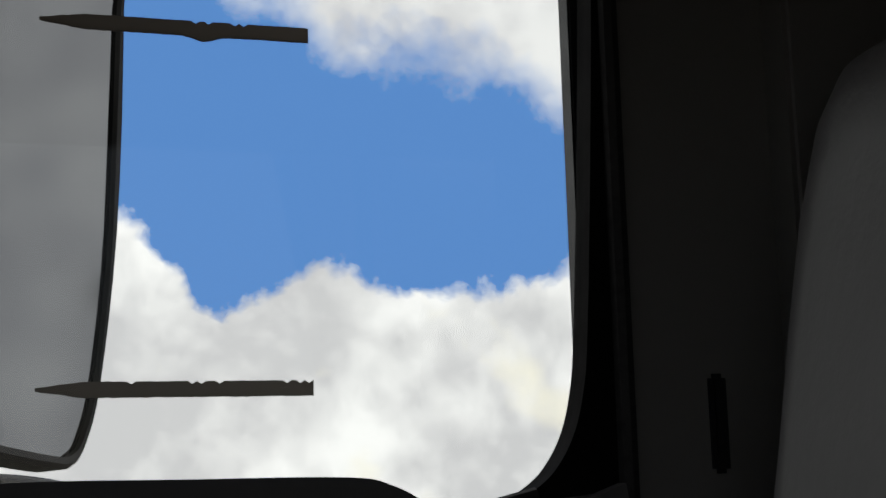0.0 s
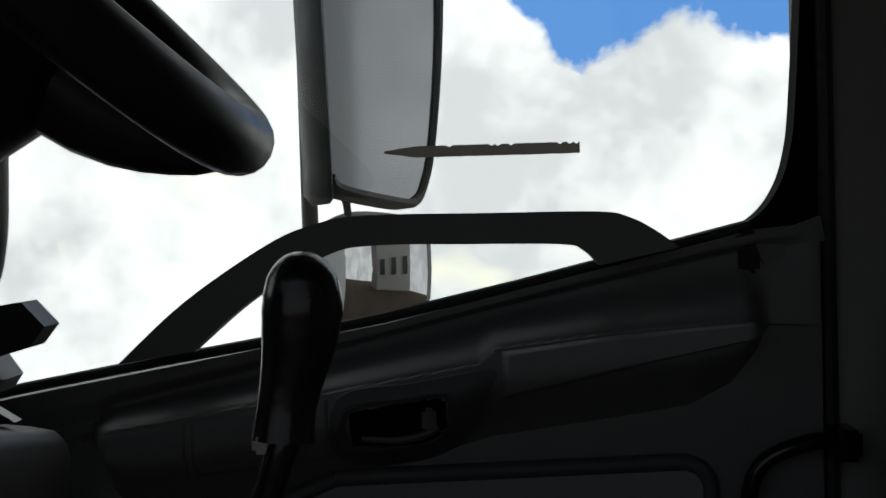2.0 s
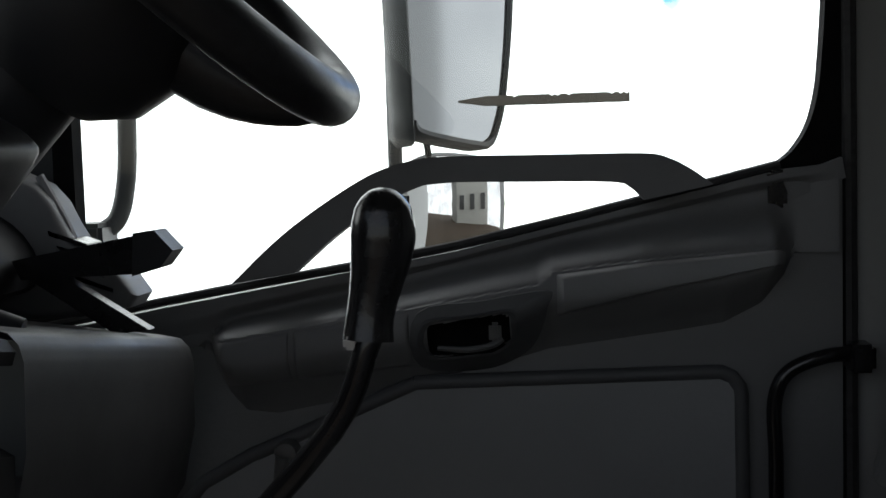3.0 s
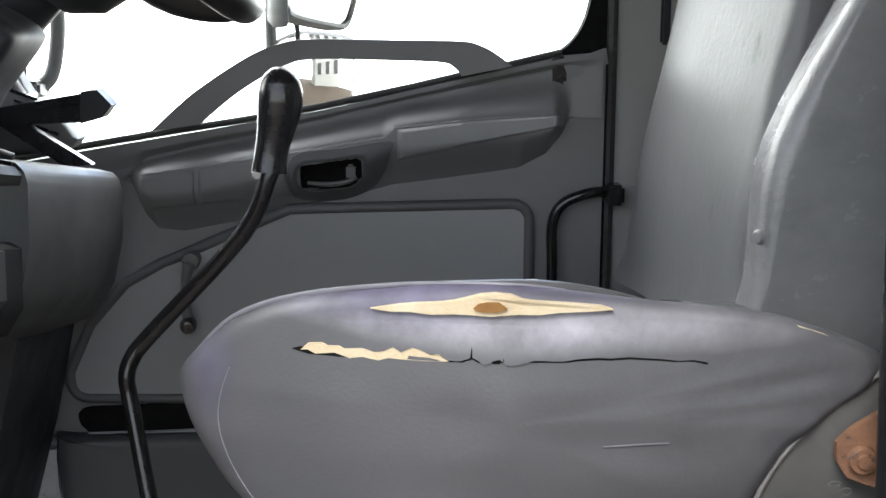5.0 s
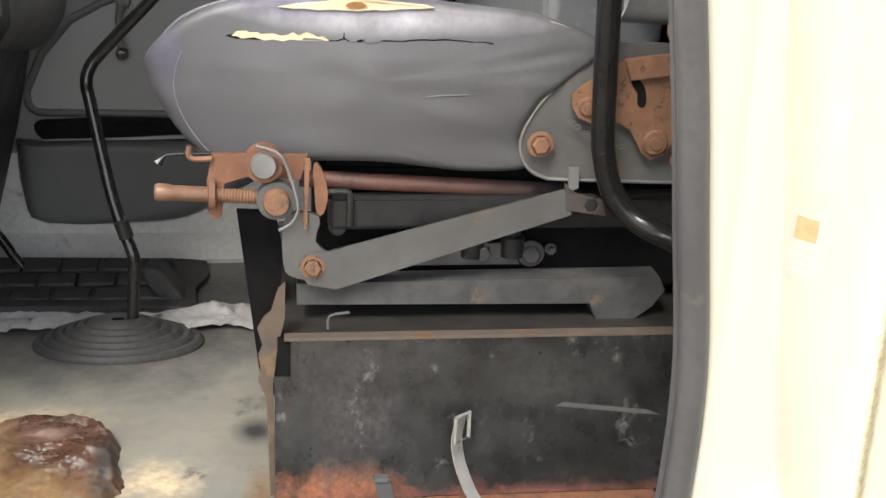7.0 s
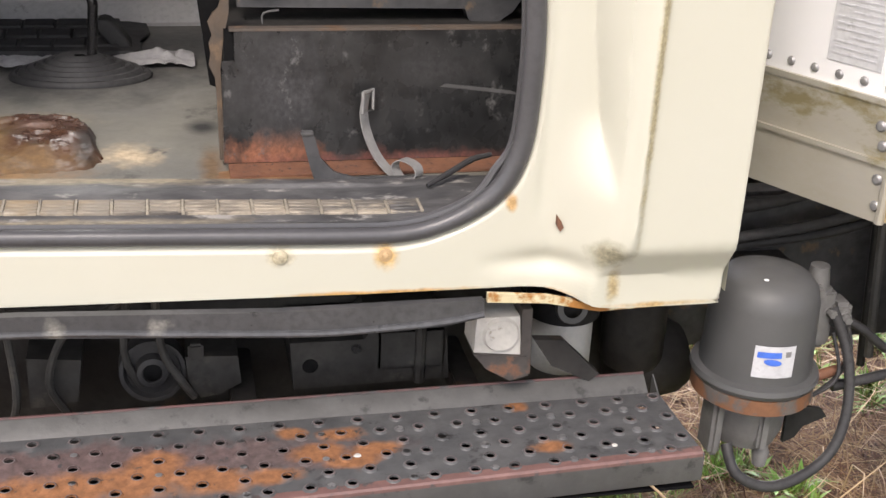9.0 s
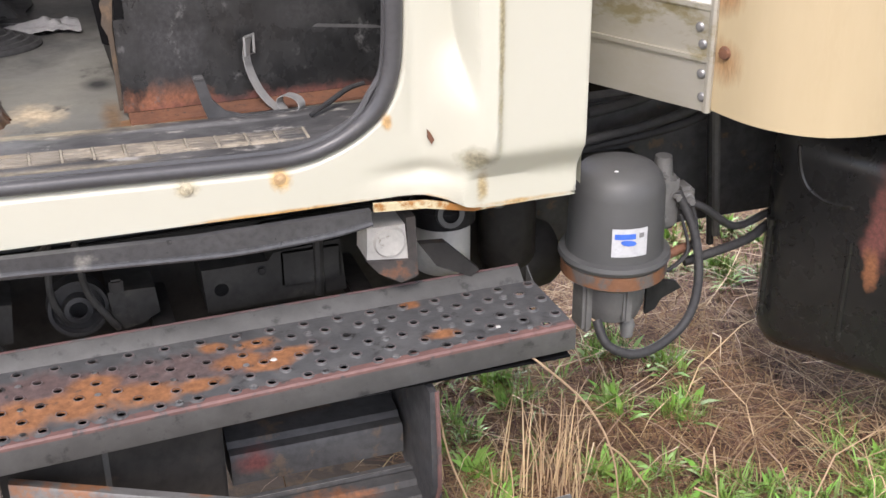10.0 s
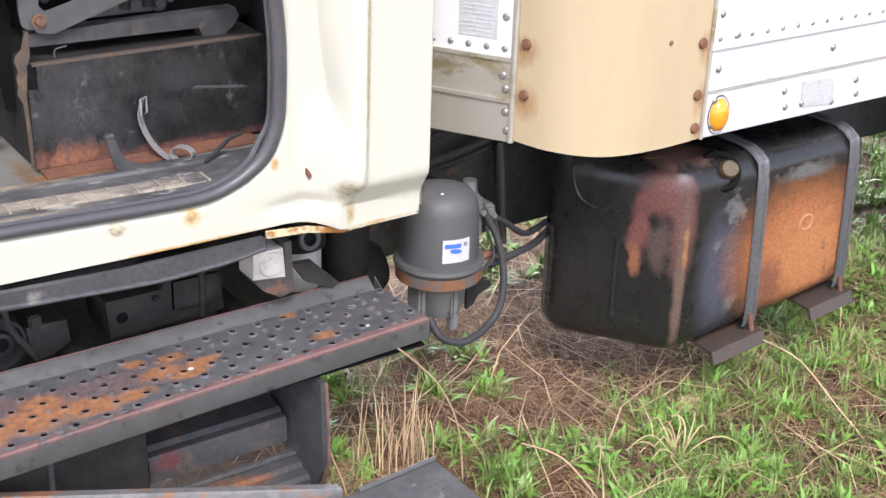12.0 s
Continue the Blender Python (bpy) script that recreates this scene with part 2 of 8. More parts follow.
    # bluish first patch is the side face's sheen, put into the colour
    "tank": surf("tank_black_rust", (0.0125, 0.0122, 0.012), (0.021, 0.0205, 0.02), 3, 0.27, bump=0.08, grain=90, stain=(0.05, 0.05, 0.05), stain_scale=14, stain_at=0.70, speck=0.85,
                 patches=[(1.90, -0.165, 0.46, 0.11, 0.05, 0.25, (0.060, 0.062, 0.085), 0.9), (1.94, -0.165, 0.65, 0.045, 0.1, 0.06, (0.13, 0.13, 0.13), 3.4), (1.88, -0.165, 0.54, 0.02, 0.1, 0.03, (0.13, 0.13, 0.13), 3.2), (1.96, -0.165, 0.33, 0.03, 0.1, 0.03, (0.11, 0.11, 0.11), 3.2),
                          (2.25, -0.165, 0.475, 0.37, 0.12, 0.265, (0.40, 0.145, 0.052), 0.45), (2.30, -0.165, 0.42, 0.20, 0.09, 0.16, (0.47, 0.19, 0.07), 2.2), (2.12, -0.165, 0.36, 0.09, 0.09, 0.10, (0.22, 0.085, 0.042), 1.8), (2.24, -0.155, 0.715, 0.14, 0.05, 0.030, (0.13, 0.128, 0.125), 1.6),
                          (1.70, -0.10, 0.72, 0.09, 0.10, 0.085, (0.15, 0.058, 0.048), 1.1), (1.745, -0.15, 0.62, 0.05, 0.05, 0.20, (0.13, 0.058, 0.048), 0.9), (1.668, -0.045, 0.60, 0.030, 0.05, 0.12, (0.17, 0.06, 0.05), 1.8), (1.664, -0.04, 0.50, 0.014, 0.04, 0.065, (0.27, 0.11, 0.05), 1.8), (1.70, -0.10, 0.56, 0.030, 0.05, 0.10, (0.085, 0.055, 0.045), 1.8),
                          (1.750, -0.148, 0.43, 0.020, 0.03, 0.34, (0.13, 0.083, 0.06), 0.9), (1.755, -0.15, 0.56, 0.010, 0.03, 0.10, (0.30, 0.14, 0.06), 1.4), (2.57, -0.1, 0.6, 0.05, 0.3, 0.4, (0.18, 0.06, 0.055), 0.8), (1.80, -0.04, 0.80, 0.12, 0.10, 0.025, (0.16, 0.085, 0.065), 2.0)],
                 patch_noise=24, patch_amp=2.6, patch_soft=0.55, patch_rough=0.6),
    "frame": surf("chassis_paint", (0.019, 0.0185, 0.018), (0.04, 0.038, 0.035), 6, 0.6, spec=0.28, bump=0.3, grain=90, stain=(0.07, 0.05, 0.035), stain_scale=7, stain_at=0.63),
    "drier": surf("grey_canister_paint", (0.08, 0.081, 0.08), (0.066, 0.067, 0.066), 5, 0.5, bump=0.06, grain=150, speck=0.9),
    "label": surf("white_sticker", (0.56, 0.57, 0.585), (0.48, 0.485, 0.49), 14, 0.45, bump=0, stain=(0.36, 0.36, 0.35), stain_scale=26, stain_at=0.64),
    "blue": surf("blue_print", (0.06, 0.16, 0.6), (0.06, 0.16, 0.6), 8, 0.4, bump=0),
    "ink": surf("grey_print", (0.2, 0.2, 0.2), (0.2, 0.2, 0.2), 8, 0.5, bump=0),
    "orange": surf("amber_lens", (0.85, 0.33, 0.02), (0.8, 0.28, 0.02), 8, 0.2, bump=0, coat=0.5),
    "tape": surf("weathered_tape", (0.045, 0.042, 0.04), (0.07, 0.066, 0.06), 40, 0.8, bump=0.3, grain=120),
    "cloth": surf("grey_rag", (0.42, 0.42, 0.42), (0.3, 0.3, 0.3), 20, 0.9, bump=0.4, grain=200),
    "soil": surf("dry_grass_soil", (0.075, 0.047, 0.026), (0.036, 0.026, 0.017), 2.2, 0.95, bump=0.9, grain=40, stain=(0.13, 0.08, 0.04), stain_scale=9, stain_at=0.54),
    "grass": surf("green_grass", (0.155, 0.26, 0.048), (0.095, 0.16, 0.032), 3, 0.5, bump=0, speck=1.0, island=0.5),
    "straw": surf("dry_straw", (0.31, 0.215, 0.115), (0.19, 0.125, 0.066), 3, 0.7, bump=0, speck=1.0, island=0.45),
    "vinyl_dark": surf("dark_vinyl", (0.155, 0.157, 0.16), (0.125, 0.127, 0.13), 5, 0.5, bump=0.15, grain=260),
    "vinyl_wrinkle": surf("shiny_wrinkled_vinyl", (0.30, 0.302, 0.308), (0.20, 0.202, 0.207), 6, 0.22, bump=0.7, grain=70, relief=0.003, stretch=(0.8, 0.8, 1.2), speck=0.92, coat=0.4),
    # for the side welt and for the painted highlight along the top edge
    "piping": surf("piping_and_highlight", (0.165, 0.165, 0.19), (0.125, 0.125, 0.145), 9, 0.4, bump=0),
    # near-black that paints the shade in gaps, holes and hollows; also the window frame
    "crack": surf("shade_black", (0.006, 0.006, 0.0065), (0.009, 0.009, 0.009), 9, 0.9, bump=0, spec=0.1),
    "foam_dark": surf("dirty_foam", (0.30, 0.15, 0.04), (0.18, 0.09, 0.03), 60, 0.95, bump=0.4),
    "greyplate": surf("dull_grey_paint", (0.098, 0.098, 0.097), (0.066, 0.066, 0.065), 9, 0.42, bump=0.2, grain=130, stain=(0.16, 0.12, 0.09), stain_scale=14, stain_at=0.66),
    "worn_black": surf("worn_black_paint", (0.05, 0.051, 0.053), (0.085, 0.085, 0.086), 10, 0.42, spec=0.3, bump=0.25, grain=110, stain=(0.16, 0.12, 0.085), stain_scale=16, stain_at=0.63),
    "bar_black": surf("rubbed_black_bar", (0.007, 0.007, 0.0075), (0.012, 0.012, 0.0125), 6, 0.22, bump=0.02, grain=110, spec=0.3),
    "rustyblack": surf("black_flaking_to_rust", (0.04, 0.037, 0.036), (0.075, 0.065, 0.058), 10, 0.6, bump=0.4, grain=110, stain=(0.2, 0.10, 0.06), stain_scale=10, stain_at=0.56),
    "wetrust": surf("wet_rust", (0.092, 0.047, 0.030), (0.05, 0.026, 0.019), 18, 0.24, bump=0.5, grain=70, coat=0.1, patches=[(-0.32, 0.39, 0.945, 0.20, 0.085, 0.1, (0.21, 0.125, 0.055), 1.5), (-0.37, 0.50, 0.945, 0.05, 0.12, 0.1, (0.20, 0.13, 0.06), 1.6), (-0.285, 0.56, 0.945, 0.07, 0.035, 0.1, (0.21, 0.13, 0.10), 3.0), (-0.20, 0.47, 0.945, 0.03, 0.13, 0.1, (0.035, 0.025, 0.02), 1.5), (-0.30, 0.643, 0.945, 0.14, 0.022, 0.1, (0.05, 0.033, 0.022), 1.2)], patch_noise=20, patch_soft=0.8, patch_rough=0.52),
    "tread": surf("rubbed_tan_tread", (0.27, 0.235, 0.185), (0.16, 0.143, 0.118), 16, 0.42, bump=0.4, grain=150, stain=(0.46, 0.40, 0.31), stain_scale=16, stain_at=0.56, stretch=(0.5, 1, 1), patches=[(0.46, 0.1, 0.95, 0.34, 0.2, 0.2, (0.105, 0.103, 0.1), 1.6), (-0.05, 0.102, 0.95, 0.16, 0.012, 0.2, (0.06, 0.055, 0.052), 2.4), (-0.55, 0.13, 0.96, 0.42, 0.2, 0.2, (0.36, 0.27, 0.16), 2.2)], patch_noise=18, patch_soft=0.8, patch_rough=0.45),
    "tread_rib": surf("pale_rubbed_rib", (0.36, 0.32, 0.25), (0.22, 0.20, 0.165), 30, 0.5, bump=0.2, stain=(0.11, 0.105, 0.1), stain_scale=18, stain_at=0.62),
    "step_lip": surf("step_edge_black", (0.095, 0.095, 0.093), (0.066, 0.066, 0.064), 12, 0.4, bump=0.25, grain=110, stain=(0.05, 0.05, 0.05), stain_scale=16, stain_at=0.6),
    "mirror_case": surf("mirror_case_plastic", (0.12, 0.12, 0.122), (0.1, 0.1, 0.1), 5, 0.5, bump=0.05),
    "hose_grey": surf("dusty_hose", (0.09, 0.088, 0.084), (0.06, 0.06, 0.058), 9, 0.7, bump=0.2),
    "greywhite": surf("dirty_white_paint", (0.55, 0.54, 0.5), (0.42, 0.41, 0.38), 7, 0.5, bump=0.15, stain=(0.2, 0.15, 0.1), stain_scale=16, stain_at=0.64),
    "cast": surf("grey_casting", (0.2, 0.2, 0.195), (0.12, 0.12, 0.118), 12, 0.55, metal=0.3, bump=0.3, grain=120),
    "clamp_rust": surf("half_rusted_clamp", (0.105, 0.10, 0.095), (0.12, 0.085, 0.065), 9, 0.6, bump=0.3, stain=(0.24, 0.11, 0.055), stain_scale=9, stain_at=0.50),
    "brassy": surf("dull_brass", (0.095, 0.07, 0.035), (0.05, 0.038, 0.022), 20, 0.55, metal=0.3, bump=0.2),
    "strap_grey": surf("grey_steel_strap", (0.11, 0.115, 0.12), (0.16, 0.16, 0.165), 8, 0.4, metal=0.3, bump=0.15, stain=(0.2, 0.14, 0.1), stain_scale=9, stain_at=0.66),
    "railwhite": surf("scuffed_white_rail", (0.60, 0.60, 0.60), (0.52, 0.52, 0.52), 3, 0.4, bump=0.03, stain=(0.42, 0.42, 0.41), stain_scale=5, stain_at=0.64, speck=0.96),
    "rivet": surf("grey_rivet", (0.3, 0.3, 0.3), (0.22, 0.22, 0.22), 9, 0.45, metal=0.5, bump=0),
    "faint": surf("faint_print", (0.55, 0.56, 0.58), (0.5, 0.5, 0.52), 9, 0.5, bump=0),
    "orange_print": surf("orange_print", (0.75, 0.38, 0.2), (0.7, 0.33, 0.18), 9, 0.5, bump=0),
    "sticker": surf("bleached_sticker", (0.52, 0.52, 0.45), (0.46, 0.46, 0.39), 20, 0.5, bump=0.05, speck=0.9),
    "strip": surf("loose_rubber_strip", (0.05, 0.051, 0.053), (0.08, 0.081, 0.083), 7, 0.33, bump=0.15, grain=200, stain=(0.12, 0.115, 0.105), stain_scale=9, stain_at=0.66, patches=[(-0.079, 0.03, 0.79, 0.022, 0.1, 0.02, (0.3, 0.29, 0.26), 2.2), (-0.247, 0.03, 0.79, 0.02, 0.1, 0.03, (0.24, 0.235, 0.21), 2.2)], patch_noise=30, patch_soft=0.9, patch_rough=0.5),
    "saddle": surf("dirty_brown_steel", (0.065, 0.047, 0.038), (0.04, 0.034, 0.03), 9, 0.4, bump=0.25, stain=(0.12, 0.07, 0.045), stain_scale=14, stain_at=0.58),
    "soft_black": surf("matt_black_grip", (0.016, 0.016, 0.017), (0.022, 0.022, 0.023), 8, 0.38, bump=0.08, grain=300, spec=0.4),
    "rustfloor": surf("damp_floor_rust", (0.25, 0.135, 0.064), (0.16, 0.082, 0.042), 24, 0.4, bump=0.4, grain=120, stain=(0.31, 0.19, 0.10), stain_scale=18, stain_at=0.6),
    # the door trim's plastic with shade put into its colour
    "trim_mid": surf("shaded_trim_plastic", (0.085, 0.087, 0.09), (0.07, 0.072, 0.075), 4, 0.52, bump=0.12, grain=500, speck=0.9),
    "bent_edge": surf("grey_edge_rust", (0.12, 0.119, 0.116), (0.19, 0.187, 0.18), 10, 0.4, bump=0.3, grain=110, stain=(0.32, 0.15, 0.075), stain_scale=8, stain_at=0.56),
    "rod": surf("pale_rusty_rod", (0.23, 0.135, 0.085), (0.16, 0.085, 0.055), 40, 0.5, bump=0.3, grain=200, metal=0.2),
    "trim_arm": surf("armrest_plastic", (0.165, 0.166, 0.168), (0.14, 0.141, 0.143), 4, 0.5, bump=0.12, grain=500, speck=0.9),
    "rivet_rust": surf("stained_rivet", (0.5, 0.36, 0.2), (0.42, 0.26, 0.12), 40, 0.6, bump=0.2),
    "weld": surf("bright_weld_rust", (0.45, 0.2, 0.085), (0.36, 0.14, 0.06), 30, 0.8, bump=0.4),
    "dash": surf("dash_plastic", (0.019, 0.0195, 0.0205), (0.014, 0.0145, 0.015), 4, 0.6, bump=0.12, grain=500, speck=0.9, spec=0.25),
    "dash_grey": surf("dash_end_plastic", (0.072, 0.0725, 0.073), (0.056, 0.0565, 0.057), 4, 0.5, bump=0.12, grain=500, speck=0.9, spec=0.35),
    "sillgrey": surf("pale_sill_paint", (0.46, 0.46, 0.45), (0.38, 0.38, 0.37), 5, 0.5, bump=0.05, stain=(0.24, 0.235, 0.22), stain_scale=9, stain_at=0.63),
    "trim_pad": surf("armrest_pad_vinyl", (0.215, 0.216, 0.218), (0.18, 0.181, 0.183), 4, 0.5, bump=0.1, grain=450, speck=0.9),
    "plate_grey": surf("dull_data_plate", (0.50, 0.50, 0.49), (0.42, 0.42, 0.41), 20, 0.45, bump=0.05),
    "weed": surf("broad_green_leaf", (0.175, 0.36, 0.055), (0.10, 0.23, 0.036), 3, 0.45, bump=0, speck=1.0, island=0.35),
    "flange": surf("dirty_bent_flange", (0.105, 0.075, 0.05), (0.06, 0.048, 0.038), 16, 0.7, bump=0.4, grain=120, stain=(0.17, 0.115, 0.07), stain_scale=18, stain_at=0.58),
    "primer_dark": surf("dark_red_primer", (0.105, 0.045, 0.042), (0.075, 0.045, 0.043), 22, 0.6, bump=0.4, grain=140, stain=(0.06, 0.058, 0.058), stain_scale=14, stain_at=0.55),
    "bar_rust": surf("dark_red_rust", (0.12, 0.052, 0.038), (0.075, 0.036, 0.03), 14, 0.55, bump=0.4, grain=150, stain=(0.03, 0.025, 0.024), stain_scale=16, stain_at=0.60, patches=[(0.47, 0.46, 1.40, 0.14, 0.1, 0.1, (0.02, 0.018, 0.018), 1.0)], patch_noise=20, patch_soft=0.9),
    "top_rust": surf("brown_worn_edge", (0.105, 0.082, 0.064), (0.075, 0.065, 0.056), 12, 0.5, bump=0.3, grain=120, stain=(0.15, 0.095, 0.06), stain_scale=14, stain_at=0.56),
    "groove": surf("dirty_rail_groove", (0.33, 0.32, 0.29), (0.42, 0.41, 0.39), 6, 0.6, bump=0.1),
    "vinyl_pad": surf("dark_pad_vinyl", (0.075, 0.076, 0.08), (0.058, 0.059, 0.062), 5, 0.45, bump=0.15, grain=260, spec=0.35, speck=0.9),
    "rim_worn": surf("worn_hole_rims", (0.19, 0.145, 0.14), (0.11, 0.105, 0.105), 26, 0.42, bump=0.2, stain=(0.065, 0.063, 0.062), stain_scale=20, stain_at=0.56),
    "tip_worn": surf("polished_tips", (0.30, 0.30, 0.30), (0.15, 0.15, 0.15), 26, 0.3, metal=0.4, bump=0.1, stain=(0.06, 0.06, 0.06), stain_scale=16, stain_at=0.54),
    "grimy": surf("grimy_dark_metal", (0.030, 0.0295, 0.028), (0.05, 0.049, 0.046), 12, 0.6, spec=0.25, bump=0.3, grain=90, stain=(0.085, 0.08, 0.07), stain_scale=12, stain_at=0.62),
    "ledge": surf("dirty_black_lid", (0.05, 0.051, 0.053), (0.08, 0.08, 0.08), 10, 0.42, spec=0.3, bump=0.25, grain=110, stain=(0.15, 0.115, 0.085), stain_scale=14, stain_at=0.61, patches=[(0.215, 0.06, 0.25, 0.05, 0.06, 0.035, (0.16, 0.055, 0.05), 1.6), (0.34, -0.02, 0.155, 0.14, 0.06, 0.012, (0.26, 0.11, 0.05), 2.0), (0.3, 0.16, 0.33, 0.2, 0.05, 0.05, (0.10, 0.06, 0.04), 1.6)], patch_noise=20, patch_soft=0.6, patch_rough=0.6),
    "tyre": surf("tyre_rubber", (0.02, 0.02, 0.021), (0.03, 0.03, 0.03), 9, 0.75, bump=0.2),
    "stalk": surf("pale_stalk", (0.50, 0.37, 0.22), (0.36, 0.25, 0.14), 8, 0.6, bump=0, speck=1.0, island=0.25),
    "litter": surf("brown_litter", (0.185, 0.105, 0.05), (0.08, 0.046, 0.025), 3, 0.85, bump=0, speck=1.0, island=0.65),
}
mirror = bpy.data.materials.new("mirror_glass")
mirror.use_nodes = True
mb = mirror.node_tree.nodes["Principled BSDF"]
mb.inputs["Base Color"].default_value, mb.inputs["Metallic"].default_value, mb.inputs["Roughness"].default_value = (0.25, 0.256, 0.266, 1), 1.0, 0.09
M["mirror"] = mirror
M["mirror_sharp"] = mirror.copy()
M["mirror_sharp"].name = "convex_mirror_glass"
M["mirror_sharp"].node_tree.nodes["Principled BSDF"].inputs["Base Color"].default_value = (0.5, 0.5, 0.5, 1)
M["mirror_sharp"].node_tree.nodes["Principled BSDF"].inputs["Roughness"].default_value = 0.02
glass = bpy.data.materials.new("window_glass")
glass.use_nodes = True
gn, gl = glass.node_tree.nodes, glass.node_tree.links
gt, gg, gm = gn.new("ShaderNodeBsdfTransparent"), gn.new("ShaderNodeBsdfGlossy"), gn.new("ShaderNodeMixShader")
gt.inputs["Color"].default_value, gg.inputs["Roughness"].default_value = (0.93, 0.96, 0.95, 1), 0.02
gm.inputs[0].default_value = 0.03
gl.new(gt.outputs[0], gm.inputs[1]), gl.new(gg.outputs[0], gm.inputs[2])
gl.new(gm.outputs[0], gn["Material Output"].inputs["Surface"])
M["glass"] = glass
# thin tape lets some of the sky through
tn, tl_ = M["tape"].node_tree.nodes, M["tape"].node_tree.links
tt, tm = tn.new("ShaderNodeBsdfTranslucent"), tn.new("ShaderNodeMixShader")
tt.inputs["Color"].default_value = (0.42, 0.385, 0.35, 1)
tm.inputs[0].default_value = 0.6
tl_.new(tn["Principled BSDF"].outputs[0], tm.inputs[1]), tl_.new(tt.outputs[0], tm.inputs[2])
tl_.new(tm.outputs[0], tn["Material Output"].inputs["Surface"])

# ---- mesh helpers ----


def thing(name, at, label, category, group="", kind=""):
    e = new(name)
    e.location = at
    e.empty_display_size = 0.05
    return tagged(e, label, category, group, kind)


def part(name, bm, material, parent, label="", smooth=True, kind=""):
    """Links a bmesh as one mesh object under a thing or a part. Its vertices are in world metres."""
    me = bpy.data.meshes.new(name)
    bmesh.ops.recalc_face_normals(bm, faces=bm.faces)
    bm.to_mesh(me)
    bm.free()
    me.materials.append(M[material] if isinstance(material, str) else material)
    if smooth:
        me.polygons.foreach_set("use_smooth", [True] * len(me.polygons))
        me.set_sharp_from_angle(angle=radians(38))
    ob = new(name, me)
    if parent is not None:
        ob.parent = parent
        top = parent
        while top.parent is not None:
            top = top.parent
        ob.matrix_parent_inverse = Matrix.Translation(top.location).inverted() if parent is top else Matrix.Identity(4)
    return tagged(ob, label, kind=kind)


def bevel(bm, width, segments=2, angle=30):
    if width > 0:
        edges = [e for e in bm.edges if len(e.link_faces) == 2 and e.calc_face_angle(0) > radians(angle)]
        bmesh.ops.bevel(bm, geom=edges, offset=width, segments=segments, affect="EDGES", clamp_overlap=True)
    return bm


def box(x0, x1, y0, y1, z0, z1, b=0.004, seg=2):
    bm = bmesh.new()
    bmesh.ops.create_cube(bm, size=1, matrix=Matrix.Translation(((x0 + x1) / 2, (y0 + y1) / 2, (z0 + z1) / 2)) @ Matrix.Diagonal((abs(x1 - x0), abs(y1 - y0), abs(z1 - z0), 1)))
    return bevel(bm, b, seg)


def prism(poly, lo, hi, axis="y", b=0.004, seg=2):
    """A polygon in the plane across the axis, drawn out from lo to hi."""
    bm = bmesh.new()

    def put(u, v, w):
        return {"y": (u, w, v), "x": (w, u, v), "z": (u, v, w)}[axis]

    a = [bm.verts.new(put(u, v, lo)) for u, v in poly]
    c = [bm.verts.new(put(u, v, hi)) for u, v in poly]
    bm.faces.new(a), bm.faces.new(c[::-1])
    for i in range(len(poly)):
        j = (i + 1) % len(poly)
        bm.faces.new((a[i], c[i], c[j], a[j]))
    return bevel(bm, b, seg)


def smooth_loop(poly, per=4):
    """A closed curve through the points of a polygon."""
    n, out = len(poly), []
    for i in range(n):
        p0, p1, p2, p3 = (Vector((*poly[(i + k) % n], 0)) for k in (-1, 0, 1, 2))
        for s in range(per):
            t = s / per
            q = 0.5 * ((2 * p1) + (p2 - p0) * t + (2 * p0 - 5 * p1 + 4 * p2 - p3) * t * t + (3 * p1 - p0 - 3 * p2 + p3) * t ** 3)
            out.append((q.x, q.y))
    return out


def smooth_line(pts, per=5):
    out, n = [], len(pts)
    for i in range(n - 1):
        p0, p1, p2, p3 = (Vector(pts[min(max(i + k, 0), n - 1)]) for k in (-1, 0, 1, 2))
        for s in range(per):
            t = s / per
            out.append(0.5 * ((2 * p1) + (p2 - p0) * t + (2 * p0 - 5 * p1 + 4 * p2 - p3) * t * t + (3 * p1 - p0 - 3 * p2 + p3) * t ** 3))
    return [*out, Vector(pts[-1])]


